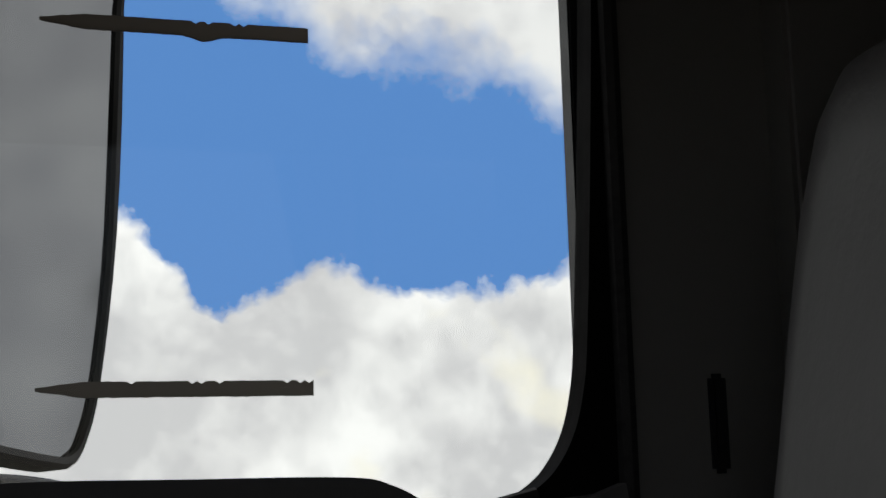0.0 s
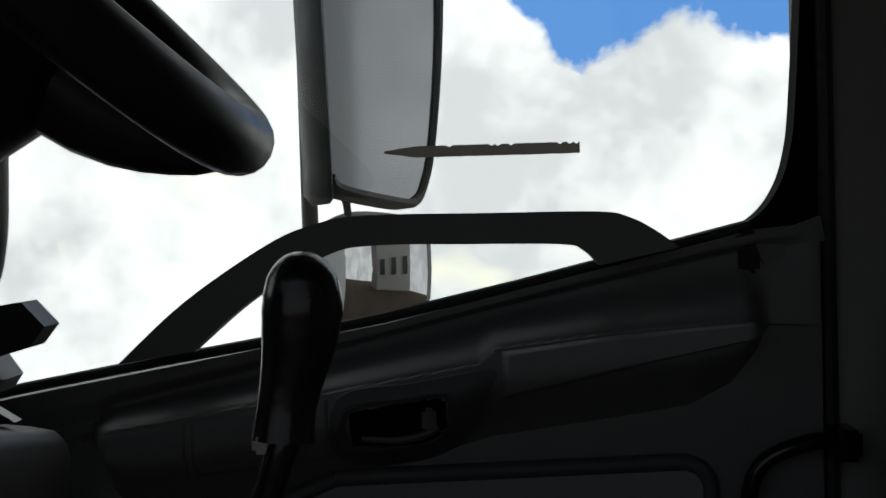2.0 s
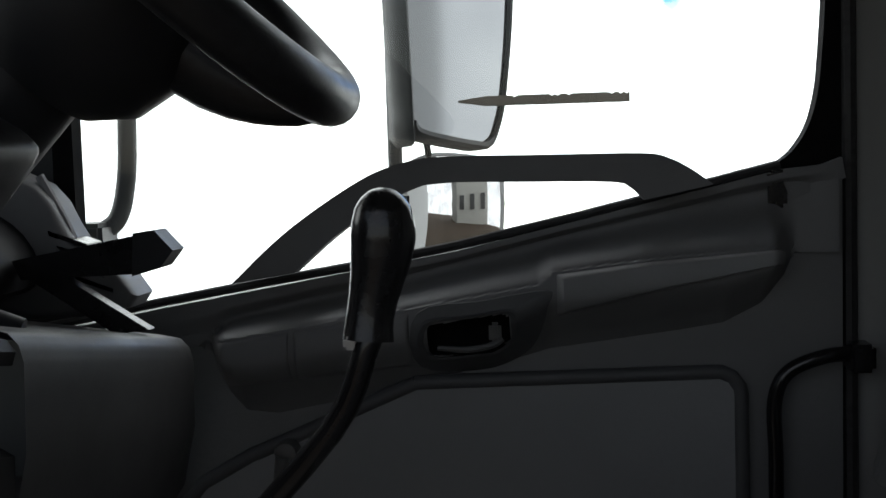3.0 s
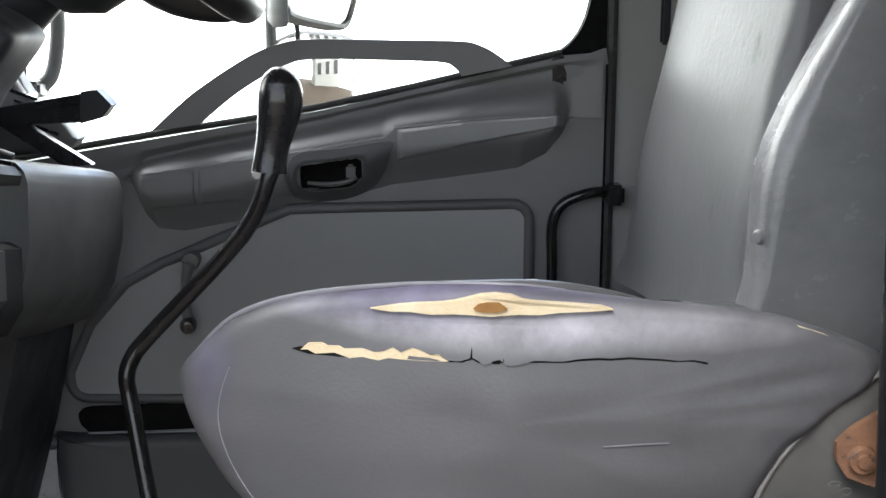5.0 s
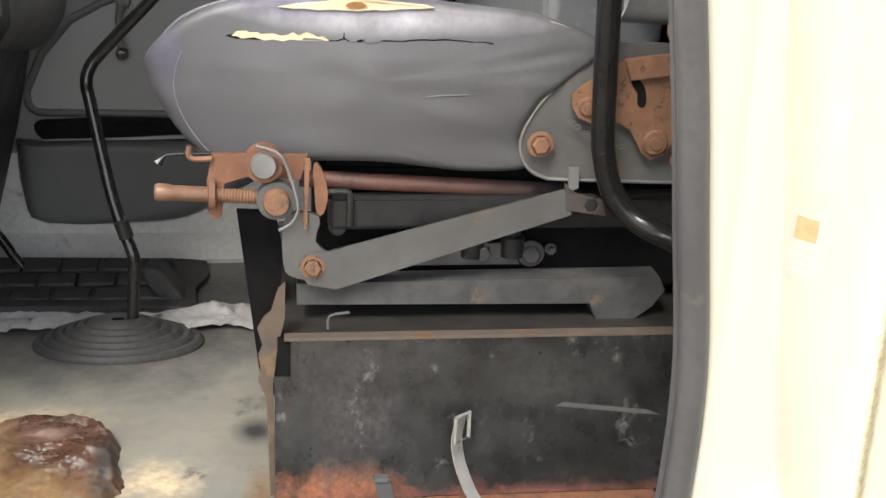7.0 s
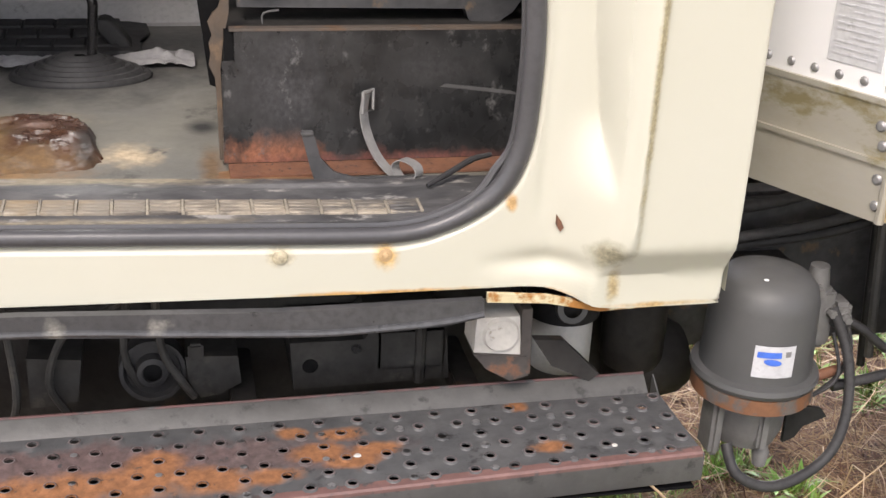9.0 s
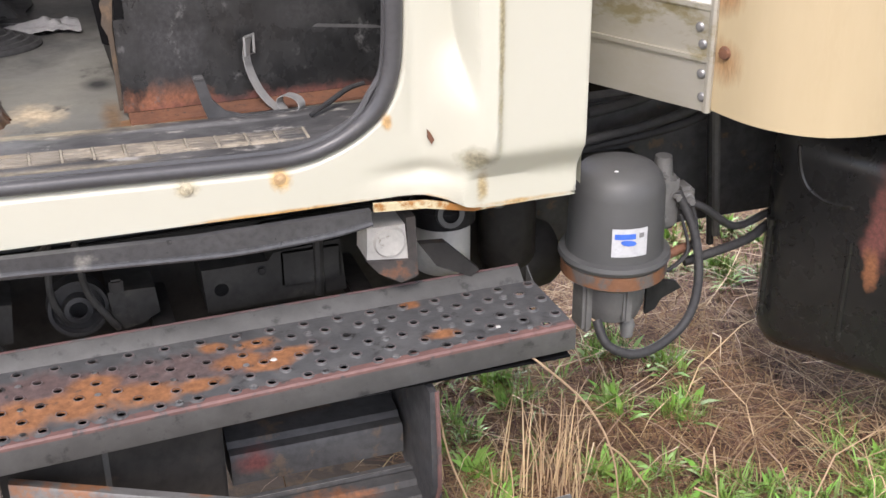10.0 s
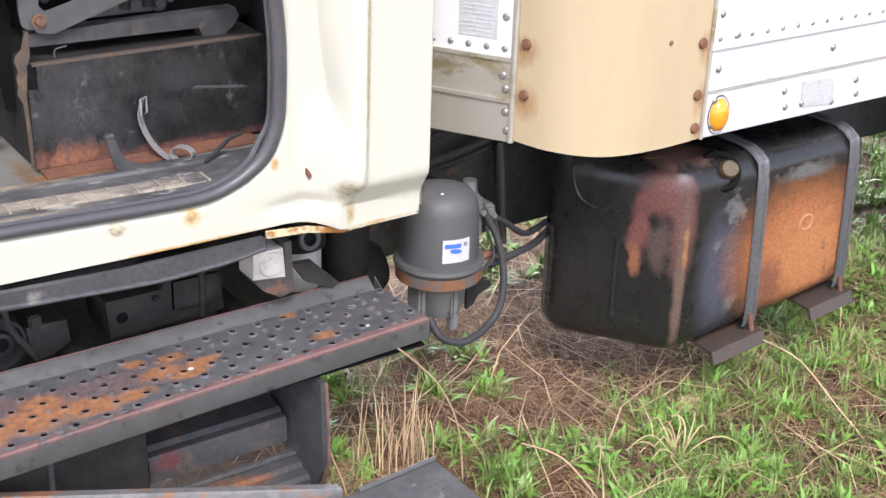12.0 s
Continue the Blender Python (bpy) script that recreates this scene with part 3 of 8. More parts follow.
def pillow(poly, y0, y1, r, per=4, wave=0.0, steps=5, crown=0.0):
    """A stuffed form: the outline in x and z, drawn from y0 to y1 with rounded sides and a slight swell."""
    loop = smooth_loop(poly, per)
    cx, cz = sum(p[0] for p in loop) / len(loop), sum(p[1] for p in loop) / len(loop)
    ys = []
    for i in range(steps + 1):
        a = i / steps * math.pi / 2
        ys.append((y0 + r * (1 - math.cos(a)) if y1 > y0 else y0 - r * (1 - math.cos(a)), r * (1 - math.sin(a))))
    mid = [(y0 + (y1 - y0) * f, 0.0) for f in (0.3, 0.42, 0.5, 0.58, 0.7)]
    other = [(y0 + y1 - y, d) for y, d in ys[::-1]]
    rings = [*ys, *mid, *other]
    bm = bmesh.new()
    vs = []
    for y, d in rings:
        f = (y - y0) / (y1 - y0)
        up = crown * math.sin(math.pi * min(max(f, 0), 1))
        ring = []
        for u, v in loop:
            w = Vector((u - cx, v - cz))
            L = w.length
            w = w * (max(L - d, 0.3 * L) / L)
            wob = wave * noise.noise(Vector((u * 9, y * 9, v * 9)))
            ring.append(bm.verts.new((cx + w.x * (1 + wob), y, cz + w.y * (1 + wob) + (up if w.y > 0 else 0))))
        vs.append(ring)
    n = len(loop)
    for a, c in zip(vs, vs[1:]):
        for i in range(n):
            bm.faces.new((a[i], a[(i + 1) % n], c[(i + 1) % n], c[i]))
    for ring in (vs[0], vs[-1]):
        mid = sum((v.co for v in ring), Vector()) / n
        for shrink in (0.86, 0.7, 0.54, 0.38, 0.2):
            inner = [bm.verts.new(mid + (v.co - mid) * (shrink / last)) for v in ring] if shrink < 0.86 else [bm.verts.new(mid + (v.co - mid) * shrink) for v in ring]
            last = shrink
            for i in range(n):
                bm.faces.new((ring[i], ring[(i + 1) % n], inner[(i + 1) % n], inner[i]))
            ring = inner
        k = bm.verts.new(mid)
        for i in range(n):
            bm.faces.new((ring[i], ring[(i + 1) % n], k))
    return bm


def tube(pts, r, seg=10, per=5, caps=True, flat=1.0):
    """A round bar along a smooth line; r may be a list, one for each point given."""
    line = smooth_line(pts, per) if per > 1 else [Vector(p) for p in pts]
    n = len(line)
    rad = [r] * n if not isinstance(r, (list, tuple)) else [float(np.interp(i / (n - 1) * (len(r) - 1), range(len(r)), r)) for i in range(n)]
    bm = bmesh.new()
    rings, up = [], Vector((0, 0, 1))
    for i, p in enumerate(line):
        d = (line[min(i + 1, n - 1)] - line[max(i - 1, 0)]).normalized()
        if abs(d.dot(up)) > 0.95:
            up = Vector((0, 1, 0)) if abs(d.y) < 0.9 else Vector((1, 0, 0))
        side = d.cross(up).normalized()
        up = side.cross(d).normalized()
        rings.append([bm.verts.new(p + rad[i] * (math.cos(2 * math.pi * k / seg) * side * flat + math.sin(2 * math.pi * k / seg) * up)) for k in range(seg)])
    for a, c in zip(rings, rings[1:]):
        for k in range(seg):
            bm.faces.new((a[k], a[(k + 1) % seg], c[(k + 1) % seg], c[k]))
    if caps:
        bm.faces.new(rings[0][::-1]), bm.faces.new(rings[-1])
    return bm


def lathe(profile, m=None, seg=32):
    """Turned form: rows of radius and height about the local z axis, laid by the matrix m."""
    m = m or Matrix.Identity(4)
    bm = bmesh.new()
    rings = []
    for r, z in profile:
        if r < 1e-5:
            rings.append([bm.verts.new(m @ Vector((0, 0, z)))])
        else:
            rings.append([bm.verts.new(m @ Vector((r * math.cos(2 * math.pi * k / seg), r * math.sin(2 * math.pi * k / seg), z))) for k in range(seg)])
    for a, c in zip(rings, rings[1:]):
        for k in range(seg):
            j = (k + 1) % seg
            if len(a) == 1 and len(c) > 1:
                bm.faces.new((a[0], c[k], c[j]))
            elif len(c) == 1 and len(a) > 1:
                bm.faces.new((a[k], c[0], a[j]))
            elif len(a) > 1:
                bm.faces.new((a[k], c[k], c[j], a[j]))
    return bm


def along(at, axis):
    """A pose at a place with its z along an axis."""
    return Matrix.Translation(at) @ Vector(axis).to_track_quat("Z", "Y").to_matrix().to_4x4()


def bolt(at, axis, r, h, seg=6):
    """A bolt head with a washer, its foot at the place given."""
    bm = lathe([(0, 0), (r * 1.45, 0), (r * 1.45, h * 0.2), (r * 1.02, h * 0.22)], along(at, axis), 20)
    k = lathe([(r, h * 0.2), (r, h * 0.85), (r * 0.86, h), (0, h)], along(at, axis), seg)
    me = bpy.data.meshes.new("tmp")
    k.to_mesh(me), k.free()
    bm.from_mesh(me)
    bpy.data.meshes.remove(me)
    return bm


def merge(*bms):
    out = bms[0]
    for b in bms[1:]:
        me = bpy.data.meshes.new("tmp")
        b.to_mesh(me), b.free()
        out.from_mesh(me)
        bpy.data.meshes.remove(me)
    return out


def sheet(fn, nu, nv, thick=0.0):
    """A surface fn(u, v) for u and v from 0 to 1, with an optional thickness along its normals."""
    bm = bmesh.new()
    g = [[bm.verts.new(fn(i / nu, j / nv)) for j in range(nv + 1)] for i in range(nu + 1)]
    for i in range(nu):
        for j in range(nv):
            bm.faces.new((g[i][j], g[i + 1][j], g[i + 1][j + 1], g[i][j + 1]))
    if thick:
        bmesh.ops.recalc_face_normals(bm, faces=bm.faces)
        bmesh.ops.solidify(bm, geom=bm.faces[:], thickness=thick)
    return bm


def rounded(poly, inset, radius, per=6):
    """A polygon (counter-clockwise) moved inwards, with round corners."""
    n, out = len(poly), []
    for i in range(n):
        p, a, c = (Vector(poly[k % n]) for k in (i, i - 1, i + 1))
        d0, d1 = (p - a).normalized(), (c - p).normalized()
        half = math.acos(max(min(-d0.dot(d1), 1), -1)) / 2
        bis = (d1 - d0).normalized()
        rr = max(radius - inset, 0.012)
        mid = p + bis * ((inset + rr) / math.sin(half))
        n0, n1 = Vector((d0.y, -d0.x)), Vector((d1.y, -d1.x))
        for k in range(per + 1):
            v = n0.lerp(n1, k / per)
            v = v.normalized()
            out.append(mid + v * rr)
    return out


# ---- ground and distance ----
def height(x, y):
    return 0.035 * noise.noise(Vector((x * 1.7, y * 1.7, 0))) + 0.015 * noise.noise(Vector((x * 6, y * 6, 3)))


ticks = [-400, -120, -40, -14, -6, *[-3.5 + 0.125 * i for i in range(77)], 9, 15, 40, 120, 400]
bm = bmesh.new()
grid = [[bm.verts.new((x, y, height(x, y) - 0.02)) for y in ticks] for x in ticks]
for i in range(len(ticks) - 1):
    for j in range(len(ticks) - 1):
        bm.faces.new((grid[i][j], grid[i + 1][j], grid[i + 1][j + 1], grid[i][j + 1]))
tagged(part("ground", bm, "soil", None), "dry grassy soil with matted straw", "ground", kind="structure")

# sky with clouds, far off
cloud = bpy.data.materials.new("cloudy_sky")
cloud.use_nodes = True
cn, cl = cloud.node_tree.nodes, cloud.node_tree.links
cn.remove(cn["Principled BSDF"])
em = cn.new("ShaderNodeEmission")
ct = cn.new("ShaderNodeTexCoord")
sx = cn.new("ShaderNodeSeparateXYZ")
cl.new(ct.outputs["Object"], sx.inputs[0])


def cmath(op, a, b=0.0):
    k = cn.new("ShaderNodeMath")
    k.operation = op
    for i, v in enumerate((a, b)):
        if isinstance(v, (int, float)):
            k.inputs[i].default_value = v
        else:
            cl.new(v, k.inputs[i])
    return k.outputs[0]


def cnoise(scale, detail, rough, off=0.0):
    mpn = cn.new("ShaderNodeMapping")
    mpn.inputs["Location"].default_value = (off, 0, 0)
    cl.new(ct.outputs["Object"], mpn.inputs["Vector"])
    k = cn.new("ShaderNodeTexNoise")
    k.inputs["Scale"].default_value, k.inputs["Detail"].default_value, k.inputs["Roughness"].default_value = scale, detail, rough
    cl.new(mpn.outputs["Vector"], k.inputs["Vector"])
    return k.outputs["Fac"]


def cramp(v, a, b):
    k = cn.new("ShaderNodeMapRange")
    k.inputs["From Min"].default_value, k.inputs["From Max"].default_value = a, b
    cl.new(v, k.inputs["Value"])
    return k.outputs["Result"]


def cmix(f, a, b):
    k = cn.new("ShaderNodeMix")
    k.data_type = "RGBA"
    cl.new(f, k.inputs[0])
    for i, v in ((6, a), (7, b)):
        if isinstance(v, tuple):
            k.inputs[i].default_value = (*v, 1)
        else:
            cl.new(v, k.inputs[i])
    return k.outputs[2]


RIM = 3.13


def hump(at, wide, high):
    d = cmath("DIVIDE", cmath("SUBTRACT", sx.outputs[0], at), wide)
    return cmath("MULTIPLY", cmath("EXPONENT", cmath("MULTIPLY", cmath("MULTIPLY", d, d), -1.0)), high)


# heaped cloud below a wavy rim, blue above it, a soft bank higher up
rim = cmath("ADD", sx.outputs[2], cmath("MULTIPLY", cmath("SUBTRACT", cnoise(1.6, 9, 0.62), 0.5), -0.9))
for at, wide, high in ((0.25, 0.4, 0.55), (0.95, 0.25, -0.12), (1.8, 0.33, 0.22), (2.8, 0.4, 0.1), (4.0, 0.6, 0.35)):
    rim = cmath("SUBTRACT", rim, hump(at, wide, high))
rim = cmath("SUBTRACT", rim, cmath("MULTIPLY", cramp(sx.outputs[0], 0.0, -1.2), 30.0))
rim = cmath("SUBTRACT", rim, cmath("MULTIPLY", cramp(sx.outputs[0], 5.0, 9.0), 30.0))
low = cramp(rim, RIM + 0.07, RIM - 0.07)
bank = cramp(cmath("ADD", cmath("ADD", sx.outputs[2], cmath("MULTIPLY", sx.outputs[0], 0.45)), cmath("MULTIPLY", cnoise(0.8, 7, 0.6, 40), 2.4)), 7.1, 7.7)
shade = cramp(cmath("ADD", cnoise(0.75, 8, 0.55, 9), cmath("MULTIPLY", cmath("SUBTRACT", cnoise(2.6, 9, 0.6, 17), 0.5), 0.55)), 0.36, 0.66)
warm = cramp(cnoise(1.1, 4, 0.5, 31), 0.58, 0.72)
white = cmix(warm, cmix(shade, (0.66, 0.66, 0.675), (1.06, 1.06, 1.05)), (1.0, 0.96, 0.80))
col = cmix(low, (0.105, 0.275, 0.645), white)
col = cmix(bank, col, cmix(shade, (0.6, 0.6, 0.63), (0.92, 0.92, 0.92)))
cl.new(col, em.inputs["Color"])
em.inputs["Strength"].default_value = 5.8
cl.new(em.outputs[0], cn["Material Output"].inputs["Surface"])
bm = sheet(lambda u, v: (-28 + 56 * u, 10 - 9 * (2 * u - 1) ** 2, -0.1 + 22 * v), 24, 8)
tagged(part("backdrop", bm, cloud, None), "blue sky with heaped white clouds", "sky", kind="structure")

def piece(name, me, m, parent):
    """One of many alike pieces, on shared mesh data."""
    ob = new(name, me)
    ob.parent = parent
    ob.matrix_parent_inverse = Matrix.Translation(parent.location).inverted() if parent.parent is None else Matrix.Identity(4)
    ob.matrix_basis = m
    return ob


def mesh_of(name, bm, material):
    me = bpy.data.meshes.new(name)
    bmesh.ops.recalc_face_normals(bm, faces=bm.faces)
    bm.to_mesh(me), bm.free()
    me.materials.append(M[material])
    me.polygons.foreach_set("use_smooth", [True] * len(me.polygons))
    me.set_sharp_from_angle(angle=radians(40))
    return me


def ease(x, a, b):
    t = min(max((x - a) / (b - a), 0.0), 1.0)
    return t * t * (3 - 2 * t)


# ---- cab shell ----
cab = thing("truck_cab", (0.0, 0.05, 0.80), "old cream-painted cab-over truck cab with an open doorway", "truck cab")


def sill(x):
    """The sill climbs a little towards the front of the truck."""
    return 0.024 * max(0.3 - x, 0.0)


def bow(x):
    return 0.028 * max(0.3 - x, 0.0)


OPEN = [(-1.05, 0.921 + sill(-1.05)), (-0.5, 0.921 + sill(-0.5)), (0.0, 0.921 + sill(0.0)), (0.25, 0.922), (0.351, 0.924), (0.42, 0.942), (0.475, 0.972), (0.521, 1.018), (0.547, 1.08), (0.556, 1.16), (0.557, 1.30),
        (0.540, 1.47), (0.524, 1.62), (0.506, 1.76), (0.491, 1.88), (0.455, 2.1), (0.38, 2.50)]


def skin_y(x, z):
    """How far out the outer skin stands: flush by the doorway, a pressed step behind it that runs out towards the sill, a creased proud rear edge with a chamfer at its foot."""
    fold = 0.724 + 0.012 * (z - 0.81)
    left = float(np.interp(z, (1.04, 1.15, 1.3, 1.5, 1.75), (0.690, 0.672, 0.650, 0.634, 0.607)))
    right = float(np.interp(z, (1.04, 1.3, 1.5, 1.75), (0.702, 0.690, 0.677, 0.652)))
    k = ease(z, 1.0, 1.16)
    step = min(max((x - left) / (right - left), 0.0), 1.0)
    y = 0.05 + bow(x) - 0.085 * ((1 - k) * ease(x, 0.595, fold) + k * (0.06 * ease(x, 0.585, left) + 0.82 * step + 0.12 * ease(x, right, fold)))
    y -= 0.013 * math.exp(-((x - fold) / 0.011) ** 2) * ease(z, 0.89, 0.96)
    y += 0.040 * min(max((0.918 - z) / 0.062, 0.0), 1.0) * ease(x, fold - 0.06, fold - 0.01)
    y += 0.012 * math.exp(-((z - 0.87) / 0.02) ** 2) * ease(x, 0.45, 0.62) * (1 - ease(x, 0.64, 0.7))
    y += 0.004 * math.exp(-((x - 0.585) / 0.012) ** 2) * ease(z, 0.93, 1.0)
    y += 0.07 * ease(x, 0.918, 0.942) ** 2
    return y


def foot_z(x):
    return 0.822 - 0.014 * ease(x, 0.55, 0.7) - 0.018 * ease(x, 0.64, 0.72)


bm = bmesh.new()
curve = smooth_line([(x, 0, z) for x, z in OPEN], 12)
first = next(k for k, p in enumerate(curve) if p.x > 0.25)
last = next(k for k, p in enumerate(curve) if p.z > 1.1)
rows = []
for k, p in enumerate(curve):
    if k < first:
        q = Vector((p.x, 0, foot_z(p.x)))
    elif k > last:
        q = Vector((0.945, 0, p.z))
    else:
        c = (k - first) / (last - first)
        if c < 0.72:
            x = 0.25 + 0.695 * c / 0.72
            q = Vector((x, 0, foot_z(x)))
        else:
            q = Vector((0.945, 0, foot_z(0.945) + (curve[last].z - foot_z(0.945)) * (c - 0.72) / 0.28))
    row = []
    for i in range(97):
        f = i / 96
        w = p.lerp(q, f)
        lip = math.hypot(w.x - p.x, w.z - p.z)
        row.append(bm.verts.new((w.x, skin_y(w.x, w.z) + 0.02 * (1 - ease(lip, 0.0, 0.022)), w.z)))
    rows.append(row)
for a, c in zip(rows, rows[1:]):
    for i in range(96):
        bm.faces.new((a[i], a[i + 1], c[i + 1], c[i]))
part("side_panel", bm, "cream", cab, "cream sill, door post and quarter panel with grime and rust")
part("back_wall", sheet(lambda u, v: (0.945, 0.03 + 1.5 * u, 0.80 + 1.72 * v), 4, 4), "cream", cab)
part("lower_flange", prism([(0.49, 0.825), (0.60, 0.815), (0.70, 0.792), (0.90, 0.797), (0.90, 0.785), (0.70, 0.778), (0.60, 0.800), (0.49, 0.808)], 0.02, 0.03, "y", 0.002), surf("rusty_cream_edge", (0.6, 0.55, 0.36), (0.5, 0.42, 0.25), 12, 0.5, stain=(0.45, 0.2, 0.05), stain_scale=16, stain_at=0.5), cab, "rust-eaten lower flange")
part("floor_pan", box(-1.05, 0.93, 0.19, 1.46, 0.90, 0.945, 0.004), "floor", cab, "worn grey floor mat with dirt")
part("roof_panel", box(-1.05, 0.945, 0.05, 1.53, 2.51, 2.55, 0.01), "cream", cab)
part("front_panel", box(-1.10, -1.05, 0.05, 1.53, 0.80, 1.62, 0.01), "cream", cab)
part("windscreen", box(-1.085, -1.08, 0.08, 1.50, 1.62, 2.51, 0), "glass", cab).visible_shadow = False
part("rear_lining", box(0.80, 0.93, 0.10, 1.50, 0.945, 2.505, 0.01), "trim", cab)
part("headlining", box(-1.05, 0.80, 0.08, 1.49, 2.48, 2.505, 0.004), "trim", cab)
part("far_pillar", prism([(0.452, 0.95), (0.452, 2.48), (0.62, 2.48), (0.60, 0.95)], 1.50, 1.55, "y", 0.012), "pillar", cab, "grey trim on the rear door post")
part("pillar_band", prism([(0.458, 1.592), (0.458, 1.625), (0.60, 1.622), (0.60, 1.588)], 1.494, 1.505, "y", 0.003), "pillar", cab)
part("belt_slot", box(0.524, 0.54, 1.493, 1.51, 1.86, 1.945, 0.004), "trim_dark", cab)
part("far_rear_side", box(0.60, 0.945, 1.46, 1.55, 0.80, 2.505, 0.005), "pillar", cab)
part("door_post_seal", tube([(0.443, 1.492, 0.98), (0.443, 1.492, 1.5), (0.444, 1.492, 2.47)], 0.009, 8, 2), "rubber", cab)
part("far_front_post", prism([(-0.60, 1.0), (-0.555, 1.75), (-0.555, 2.48), (-0.60, 2.48), (-1.05, 2.48), (-1.05, 1.0)], 1.535, 1.56, "y", 0.006), "trim_dark", cab)
part("post_filler", box(0.424, 0.50, 1.535, 1.56, 0.95, 2.48, 0.002), "trim_dark", cab)
part("far_sill", prism([(1.425, 0.80), (1.40, 0.955), (1.425, 0.985), (1.450, 1.0), (1.458, 1.18), (1.476, 1.18), (1.476, 0.80)], -1.05, 0.94, "x", 0.006), "sillgrey", cab, "pale grey painted far sill")
seal_line = [(x - 0.006 if z > 1.0 else x, 0.058 + bow(x), z + (0.008 if z < 1.0 else 0)) for x, z in OPEN]
seal = part("door_seal", tube(seal_line, [0.0150 if z < 0.95 else 0.0170 if z < 1.0 else 0.0185 for x, z in OPEN], 12, 6), "seal", cab, "perished grey rubber door seal")
part("seal_lip", tube([(x - (0.016 if z > 1.0 else 0), 0.082 + bow(x), z + (0.018 if z < 1.05 else 0)) for x, z in OPEN], [0.009 if z < 1.0 else 0.008 for x, z in OPEN], 8, 6), "seal", seal)
# sill plate with its tread blocks


def on_sill(bm):
    for v in bm.verts:
        v.co.z += sill(v.co.x)
        v.co.y += bow(v.co.x)
    return bm


SILL = [(0.076, 0.930), (0.076, 0.948), (0.10, 0.955), (0.152, 0.956), (0.160, 0.959), (0.175, 0.965), (0.235, 0.965), (0.240, 0.92)]
plate = part("sill_plate", on_sill(merge(*[prism(SILL, a, c, "x", 0.002, 1) for a, c in ((-1.05, -0.30), (-0.30, 0.30), (0.30, 0.60))])), "scuff", cab, "scuffed black sill plate")
for i in range(24):
    x = -1.0 + 0.0588 * i
    low = 0.45 * ease(x, 0.12, 0.34)
    bars = [box(x - 0.0265, x + 0.0265, 0.095 + 0.0145 * k, 0.1085 + 0.0145 * k, 0.950, 0.9592 - 0.003 * low, 0.0013, 1) for k in range(4)]
    part("tread_block", on_sill(merge(*bars)), "tread", plate)
    part("tread_rib", on_sill(box(x + 0.0268, x + 0.032, 0.096, 0.152, 0.950, 0.9604 - 0.003 * low, 0.001, 1)), "tread_rib", plate)
part("rocker_strip", prism([(-1.05, 0.83), (-0.3, 0.823), (0.127, 0.806), (0.486, 0.808), (0.488, 0.774), (0.415, 0.763), (0.178, 0.755), (-0.303, 0.782), (-1.05, 0.79)], 0.028, 0.046, "y", 0.005), "strip", cab, "loose black rubber strip along the sill")
part("strip_lip", tube([(-1.05, 0.029, 0.797), (-0.303, 0.029, 0.789), (-0.05, 0.028, 0.775), (0.178, 0.027, 0.762), (0.30, 0.026, 0.764), (0.415, 0.027, 0.770), (0.487, 0.028, 0.781)], 0.0065, 8, 5), "strip", cab)
for x, z, mt in ((0.128, 0.90, "cream"), (0.310, 0.895, "rivet_rust")):
    part("sill_rivet", lathe([(0.013, 0), (0.012, 0.002), (0.006, 0.003), (0.005, 0.005), (0, 0.006)], along((x, 0.051, z), (0, -1, 0)), 18), mt, cab)
part("paint_chip", prism([(0.611, 0.962), (0.618, 0.952), (0.624, 0.94), (0.618, 0.932), (0.611, 0.944)], 0.036, 0.046, "y", 0), "rust", cab, "rust chip in the paint")
striker = part("door_striker", prism(smooth_loop([(0.527, 1.79), (0.533, 1.779), (0.547, 1.779), (0.553, 1.79), (0.553, 1.84), (0.547, 1.852), (0.533, 1.852), (0.527, 1.84)], 2), 0.038, 0.052, "y", 0.003), "blackgloss", cab, "black door striker plate")
part("striker_bolt", bolt((0.540, 0.038, 1.797), (0, -1, 0), 0.007, 0.006), "steel", striker)
part("striker_bolt", lathe([(0, 0.012), (0.010, 0.011), (0.012, 0.0)], along((0.540, 0.038, 1.832), (0, -1, 0)), 20), "rubber", striker)


def on_skin(x0, x1, z0, z1, lift):
    return sheet(lambda u, v: (x0 + (x1 - x0) * u, skin_y(x0 + (x1 - x0) * u, z0 + (z1 - z0) * v) - lift, z0 + (z1 - z0) * v), 6, 2)


plac = part("data_sticker", on_skin(0.641, 0.668, 1.420, 1.503, 0.0012), "sticker", cab, "worn paper sticker with an orange corner")
part("sticker_print", on_skin(0.644, 0.660, 1.472, 1.50, 0.002), "orange_print", plac)
for k in range(4):
    part("sticker_line", on_skin(0.644, 0.665, 1.432 + 0.010 * k, 1.4345 + 0.010 * k, 0.002), "faint", plac)
part("faded_sticker", on_skin(0.645, 0.667, 1.535, 1.728, 0.0010), "sticker", cab, "bleached sticker, its print gone")

